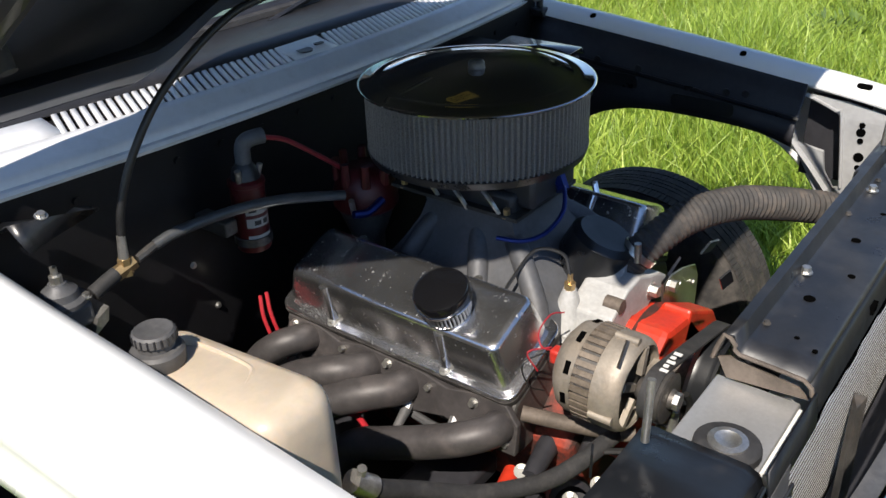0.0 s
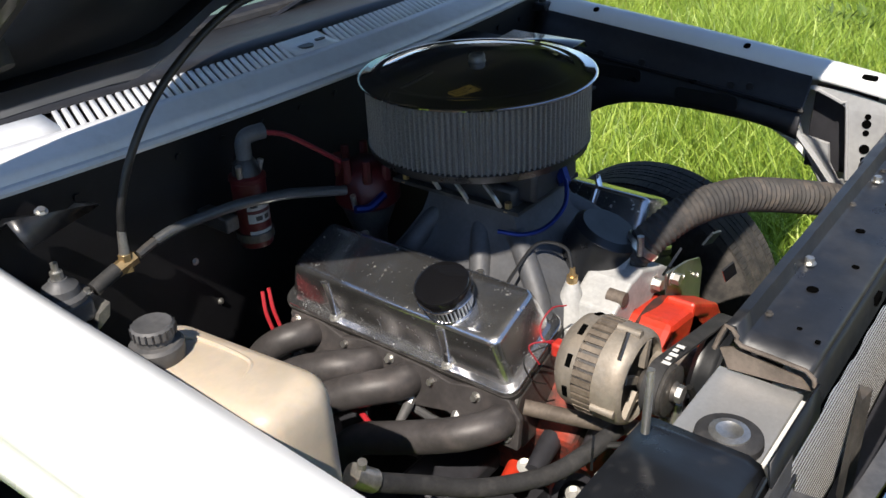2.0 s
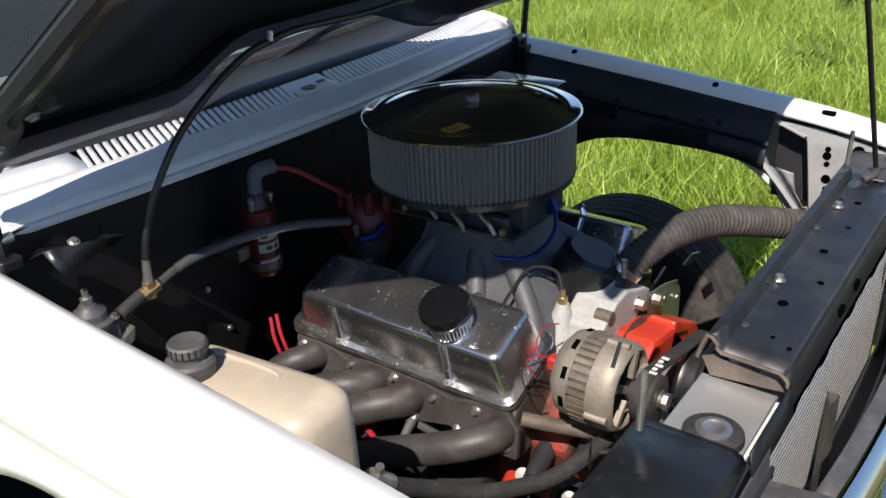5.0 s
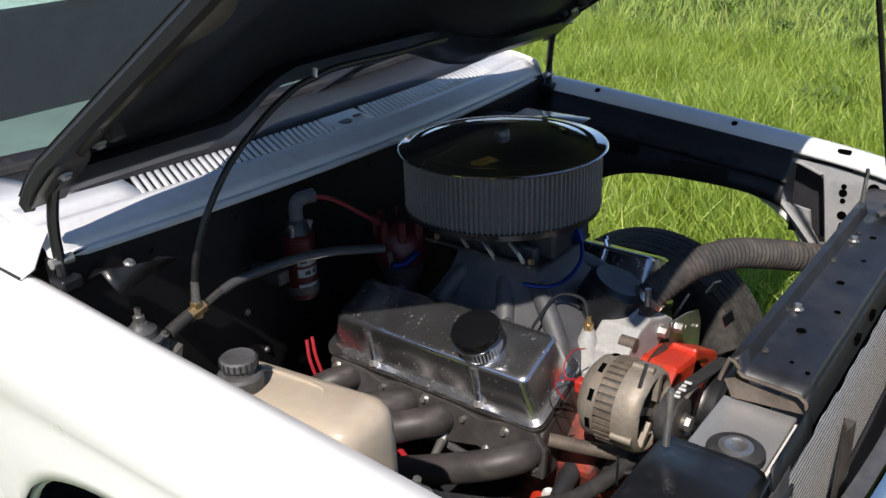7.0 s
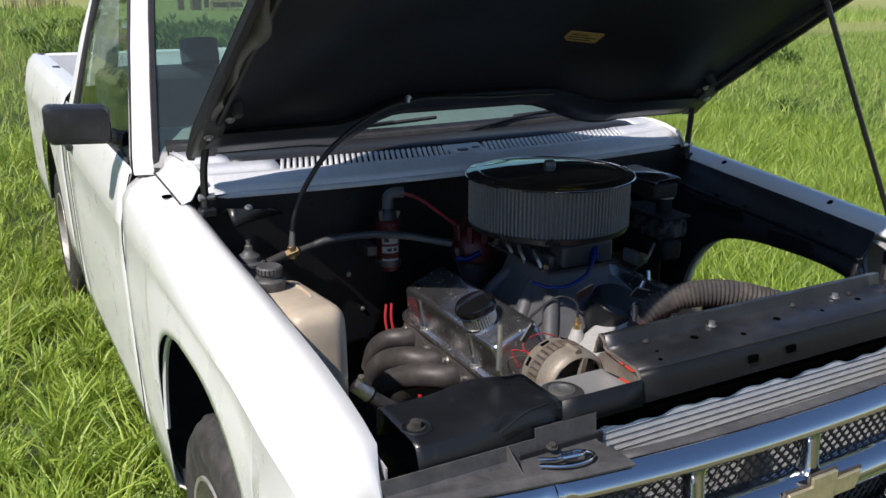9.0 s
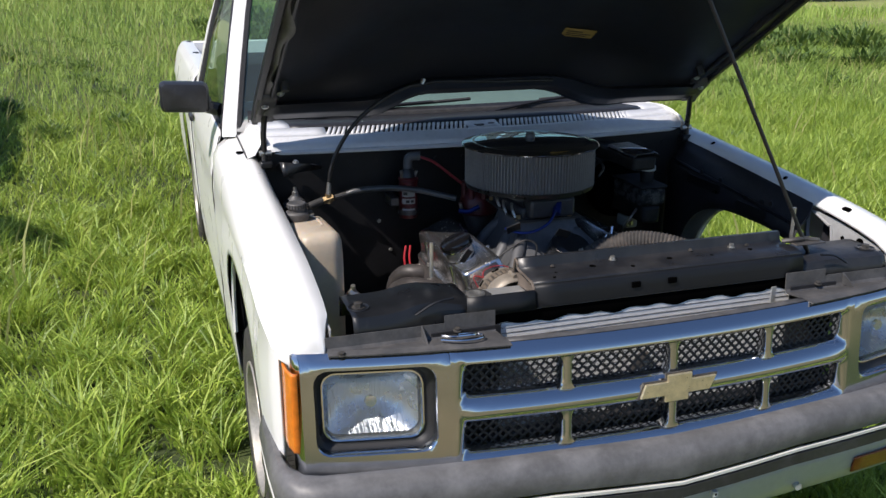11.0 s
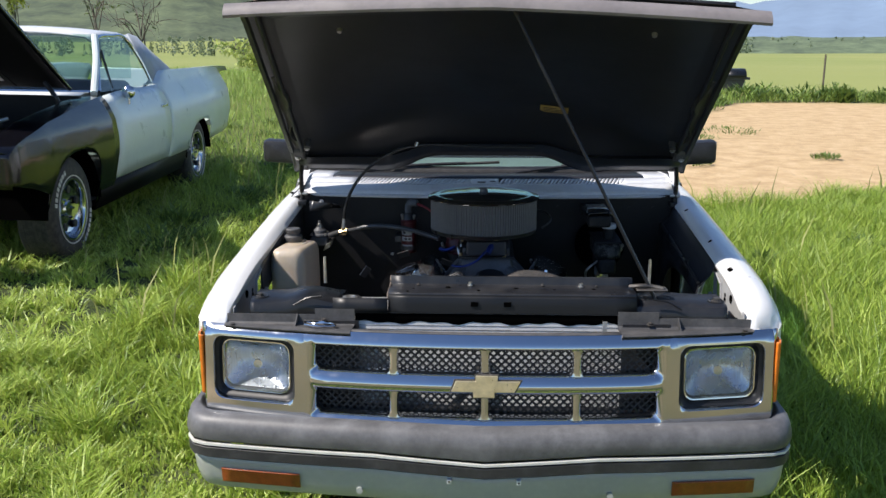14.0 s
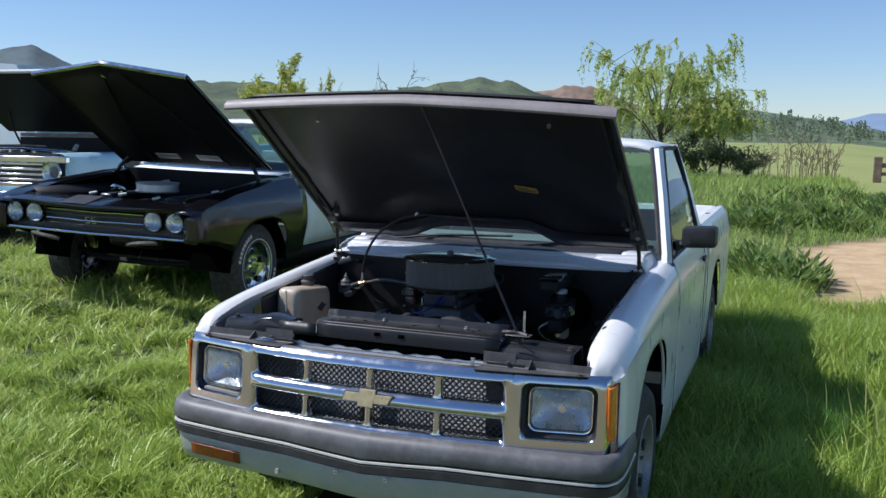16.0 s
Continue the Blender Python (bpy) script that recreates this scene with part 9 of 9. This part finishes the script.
part("grill_lid", L([[(x, 31.25 + 0.34 * math.cos(a), 0.72 + 0.34 * math.sin(a)) for a in steps(0.0, math.pi, 8)] for x in (8.98, 9.72)]), black_sheet, gr, "black rounded grill lid", solid=0.02)
part("grill_shelf", B(8.85, 9.85, 30.95, 31.55, 0.62, 0.72), dark_steel, gr)
part("grill_panel", B(9.05, 9.65, 30.97, 30.99, 0.68, 0.84), steel, gr)
for x in (9.02, 9.68):
    part("grill_leg", B(x - 0.03, x + 0.03, 31.0, 31.06, 0, 0.6), dark_steel, gr)
for ob in set(bpy.data.objects) - _built:
    ob.data.transform(Matrix.Translation((6.95, 23.9, 0)) @ Matrix.Diagonal((0.85, 0.85, 0.66, 1)) @ Matrix.Translation((-9.35, -31.2, 0)))
solo("steel_fence_post", C((10.1, 25.6, 0), (10.1, 25.6, 1.07), 0.03, n=8), rust_steel, "thin rusty steel fence post", "fence post")


# ---- grass ----
grass_a = leaf_mat("fresh_grass", (0.12, 0.21, 0.022), (0.31, 0.44, 0.055), (0.58, 0.67, 0.18), 0.45, 0.24)
grass_tall = leaf_mat("tall_green_grass", (0.08, 0.15, 0.017), (0.23, 0.35, 0.040), (0.47, 0.57, 0.11), 0.48, 0.24)
grass_mid = leaf_mat("meadow_green_grass", (0.13, 0.22, 0.03), (0.25, 0.37, 0.06), (0.43, 0.54, 0.14))
grass_dry = leaf_mat("pale_seed_grass", (0.22, 0.24, 0.06), (0.33, 0.34, 0.10), (0.46, 0.45, 0.19))


def blades(name, label, xs, ys, height, width, mat, seed, lean=0.35, matted=False, tufts=0):
    """Grass blades of three faces each, bent over; one object for the whole patch."""
    nr = np.random.RandomState(seed)
    out = None
    if tufts:
        # each place becomes one small tuft whose blades fall outwards
        m = len(xs)
        size = np.repeat(0.5 + nr.rand(m) ** 2, tufts)
        out = nr.rand(m * tufts) * 2 * np.pi
        q = 0.035 * size * np.sqrt(nr.rand(m * tufts))
        xs, ys = np.repeat(xs, tufts) + q * np.cos(out), np.repeat(ys, tufts) + q * np.sin(out)
    n = len(xs)
    z = np.array([ground_z(x, y) for x, y in zip(xs, ys)])
    tuft = 0.5 + 0.5 * np.sin(3.1 * xs + 1.7 * np.sin(2.3 * ys)) * np.sin(2.7 * ys + 1.3 * np.sin(1.9 * xs))
    h = height * (0.45 + 0.6 * nr.rand(n)) * (0.65 + 0.6 * tuft)
    if matted:
        # hand-sized clumps stand over beaten-down hollows
        lump = np.array([noise.noise(Vector((x * 4.1, y * 4.1, 1.0))) + 0.6 * noise.noise(Vector((x * 9.5, y * 9.5, 6.0))) for x, y in zip(xs, ys)])
        h *= np.clip(0.95 + 1.6 * lump, 0.28, 1.8)
    a = nr.rand(n) * 2 * np.pi
    # lay of the grass changes slowly over the field
    wind = 1.2 * np.sin(0.55 * xs + 0.8) + 1.2 * np.cos(0.43 * ys)
    b = wind + nr.normal(0, 2.2, n)
    if matted:
        # trodden grass: each tuft lies its own way
        b = np.array([9.0 * noise.noise(Vector((x * 2.6, y * 2.6, 3.0))) + 4.0 * noise.noise(Vector((x * 7.0, y * 7.0, 8.0))) for x, y in zip(xs, ys)]) + nr.normal(0, 1.3, n)
    if tufts:
        h *= 0.55 + 0.6 * size
        b = np.where(nr.rand(n) < 0.65, out + nr.normal(0, 0.5, n), b)
    k = lean * (0.4 + 1.2 * nr.rand(n)) * h
    w = width * (0.6 + 0.8 * nr.rand(n))
    wx, wy = w * np.cos(a), w * np.sin(a)
    dx, dy = k * np.cos(b), k * np.sin(b)
    co = np.empty((n, 5, 3))
    co[:, 0] = np.stack([xs - wx, ys - wy, z - 0.01], 1)
    co[:, 1] = np.stack([xs + wx, ys + wy, z - 0.01], 1)
    co[:, 2] = np.stack([xs + wx * 0.75 + dx * 0.35, ys + wy * 0.75 + dy * 0.35, z + h * 0.6], 1)
    co[:, 3] = np.stack([xs - wx * 0.75 + dx * 0.35, ys - wy * 0.75 + dy * 0.35, z + h * 0.6], 1)
    co[:, 4] = np.stack([xs + dx, ys + dy, z + h], 1)
    me = bpy.data.meshes.new(name)
    me.vertices.add(5 * n)
    me.vertices.foreach_set("co", co.ravel())
    idx = (np.arange(n)[:, None] * 5 + np.array([0, 1, 2, 3, 3, 2, 4])).astype(np.int32)
    me.loops.add(7 * n)
    me.loops.foreach_set("vertex_index", idx.ravel())
    me.polygons.add(2 * n)
    starts = (np.arange(n)[:, None] * 7 + np.array([0, 4])).astype(np.int32)
    me.polygons.foreach_set("loop_start", starts.ravel())
    me.update(calc_edges=True)
    me.materials.append(mat)
    return tagged(new(name, me), label, "grass", kind="stuff")


def scatter(n, x0, x1, y0, y1, seed, bare=0.15, patch=0.0, gaps=False):
    """Random places off the bare soil and off the parked cars."""
    nr = np.random.RandomState(seed)
    x, y = nr.uniform(x0, x1, n), nr.uniform(y0, y1, n)
    keep = []
    for a, b in zip(x, y):
        if abs(a) < 0.55 and 0.15 < b < 4.4:
            keep.append(False)
            continue
        d = dirt_at(a, b) if (0 < a < 14 and 4 < b < 22) or (a < -1.5 and b < 0.5) else -1
        f = noise.noise(Vector((a * 0.8, b * 0.8, 7.0))) if patch else 1.0
        if gaps and noise.noise(Vector((a * 2.3, b * 2.3, 11.0))) + 0.6 * noise.noise(Vector((a * 6.0, b * 6.0, 4.0))) < -0.36 and nr.rand() < 0.8:
            keep.append(False)
            continue
        keep.append(d < bare - 0.25 + 0.25 * nr.rand() and f > patch - 0.6)
    keep = np.array(keep)
    return x[keep], y[keep]


xs, ys = scatter(14500, -4.6, 1.8, -0.5, 1.7, 51, gaps=True)
far_side = (ys < 1.0) | (xs < -1.7)
xs, ys = xs[far_side], ys[far_side]
blades("near_grass", "thick trodden fresh green grass round the cars", xs, ys, 0.076, 0.0038, grass_a, 61, 0.85, True, 11)
xs, ys = scatter(4500, -6.0, -1.9, 1.5, 4.6, 60, gaps=True)
blades("lane_grass", "short pale trodden grass between the cars", xs, ys, 0.078, 0.0050, grass_a, 70, 1.2, True, 10)
xs, ys = scatter(6500, -1.9, 1.2, 0.9, 4.2, 59, gaps=True)
blades("side_grass", "longer green grass along the pickup", xs, ys, 0.115, 0.0040, grass_tall, 69, 0.95, True, 11)
xs, ys = scatter(60000, -6.5, 4.0, 4.0, 8.0, 58)
blades("mid_grass", "fresh green grass behind the pickup", xs, ys, 0.13, 0.004, grass_tall, 68, 1.1, True)
xs, ys = scatter(9000, 1.0, 8.0, -0.2, 8.0, 72, patch=0.75)
blades("pale_tufts", "pale tufts standing out of the tall grass", xs, ys, 0.27, 0.0034, grass_a, 73, 0.8)
xs, ys = scatter(135000, 0.7, 6.0, -0.2, 6.5, 52)
blades("tall_grass", "tall bright grass beside the pickup", xs, ys, 0.23, 0.0030, grass_tall, 62, 0.6)
xs, ys = scatter(100000, -14, 16, 6.5, 20, 53)
blades("meadow_grass", "meadow grass in the middle distance", xs, ys, 0.18, 0.006, grass_mid, 63, 0.7)
xs, ys = scatter(80000, 4.0, 20, -2, 14, 54)
blades("side_meadow_grass", "tall meadow grass on the open side", xs, ys, 0.20, 0.006, grass_mid, 64, 0.7)
xs, ys = scatter(60000, -26, 30, 18, 42, 55)
short = (xs < 3.0) | (ys < 22.0)
xs, ys = xs[short & ((ys < 34) | (xs < -3))], ys[short & ((ys < 34) | (xs < -3))]
blades("back_meadow_grass", "long grass at the back of the meadow", xs, ys, 0.38, 0.014, grass_mid, 65, 0.5)
xs, ys = scatter(26000, -22, 24, 2, 34, 56, patch=0.55)
short = (xs < 3.0) | (ys < 21.0)
xs, ys = xs[short], ys[short]
blades("seed_heads", "pale seeding grass in drifts", xs, ys, 0.40, 0.006, grass_dry, 66, 0.4)
xs, ys = scatter(3800, -10.0, -4.4, -0.8, 4.5, 57)
blades("left_grass", "grass in front of the old cars", xs, ys, 0.115, 0.0055, grass_a, 67, 1.0, True, 10)


def weed_patch(name, label, spots, seed):
    """Broad-leaved weeds: clumps of long leaves."""
    nr = np.random.RandomState(seed)
    cs, al, ac = [], [], []
    for x, y, r, h in spots:
        m = 150
        a = nr.rand(m) * 6.283
        q = r * np.sqrt(nr.rand(m))
        t = nr.rand(m)
        c = np.stack([x + q * np.cos(a), y + q * np.sin(a), ground_z(x, y) + 0.03 + h * t * (1 - 0.5 * q / r)], 1)
        d = np.stack([np.cos(a + nr.normal(0, 0.6, m)), np.sin(a + nr.normal(0, 0.6, m)), 0.5 + 0.9 * nr.rand(m)], 1)
        d /= np.linalg.norm(d, axis=1, keepdims=True)
        s = np.cross(d, np.array([0, 0, 1.0]))
        s /= np.linalg.norm(s, axis=1, keepdims=True)
        ln = (0.25 + 0.25 * nr.rand(m, 1)) * max(0.10, h * 0.6)
        cs.append(c)
        al.append(d * ln)
        ac.append(s * ln * 0.26)
    ob = new(name, quads_mesh(name, np.vstack(cs), np.vstack(al), np.vstack(ac), leaf_weed))
    return tagged(ob, label, "weeds", kind="stuff")


wr = random.Random(71)
weed_patch("sand_weeds", "leafy weeds growing on the sandy patch", [(6.1, 9.6, 0.42, 0.36), (6.35, 9.3, 0.3, 0.28), (1.25, 7.0, 0.35, 0.34), (1.35, 7.8, 0.35, 0.40), (1.1, 6.5, 0.25, 0.22), (4.0, 12.8, 0.5, 0.10), (3.2, 11.8, 0.4, 0.08), (7.3, 11.1, 0.4, 0.34), (7.8, 11.7, 0.4, 0.32), (8.4, 12.4, 0.4, 0.30), (1.0, 7.4, 0.35, 0.42), (0.9, 8.4, 0.4, 0.40), (1.45, 7.3, 0.25, 0.3), (2.6, 9.1, 0.25, 0.07), (4.4, 9.6, 0.2, 0.06)], 81)
edge_spots = [(wr.uniform(0.2, 12), wr.uniform(11.0, 22.0), wr.uniform(0.25, 0.6), wr.uniform(0.15, 0.5)) for _ in range(260)]
weed_patch("edge_weeds", "leafy weeds behind the sandy patch", [p for p in edge_spots if dirt_at(p[0], p[1]) < -0.05], 82)
meadow_spots = [(wr.choice((wr.uniform(-6, -1.2), wr.uniform(1.4, 12))), wr.uniform(-2.5, 16), wr.uniform(0.12, 0.3), wr.uniform(0.06, 0.2)) for _ in range(130)]
weed_patch("meadow_weeds", "scattered broad-leaved meadow weeds", [p for p in meadow_spots if dirt_at(p[0], p[1]) < -0.1], 83)
weed_patch("right_weeds", "leafy weeds at the edge of the sand", [(wr.uniform(8.0, 11.5), wr.uniform(9, 16), wr.uniform(0.2, 0.5), wr.uniform(0.2, 0.4)) for _ in range(40)], 84)
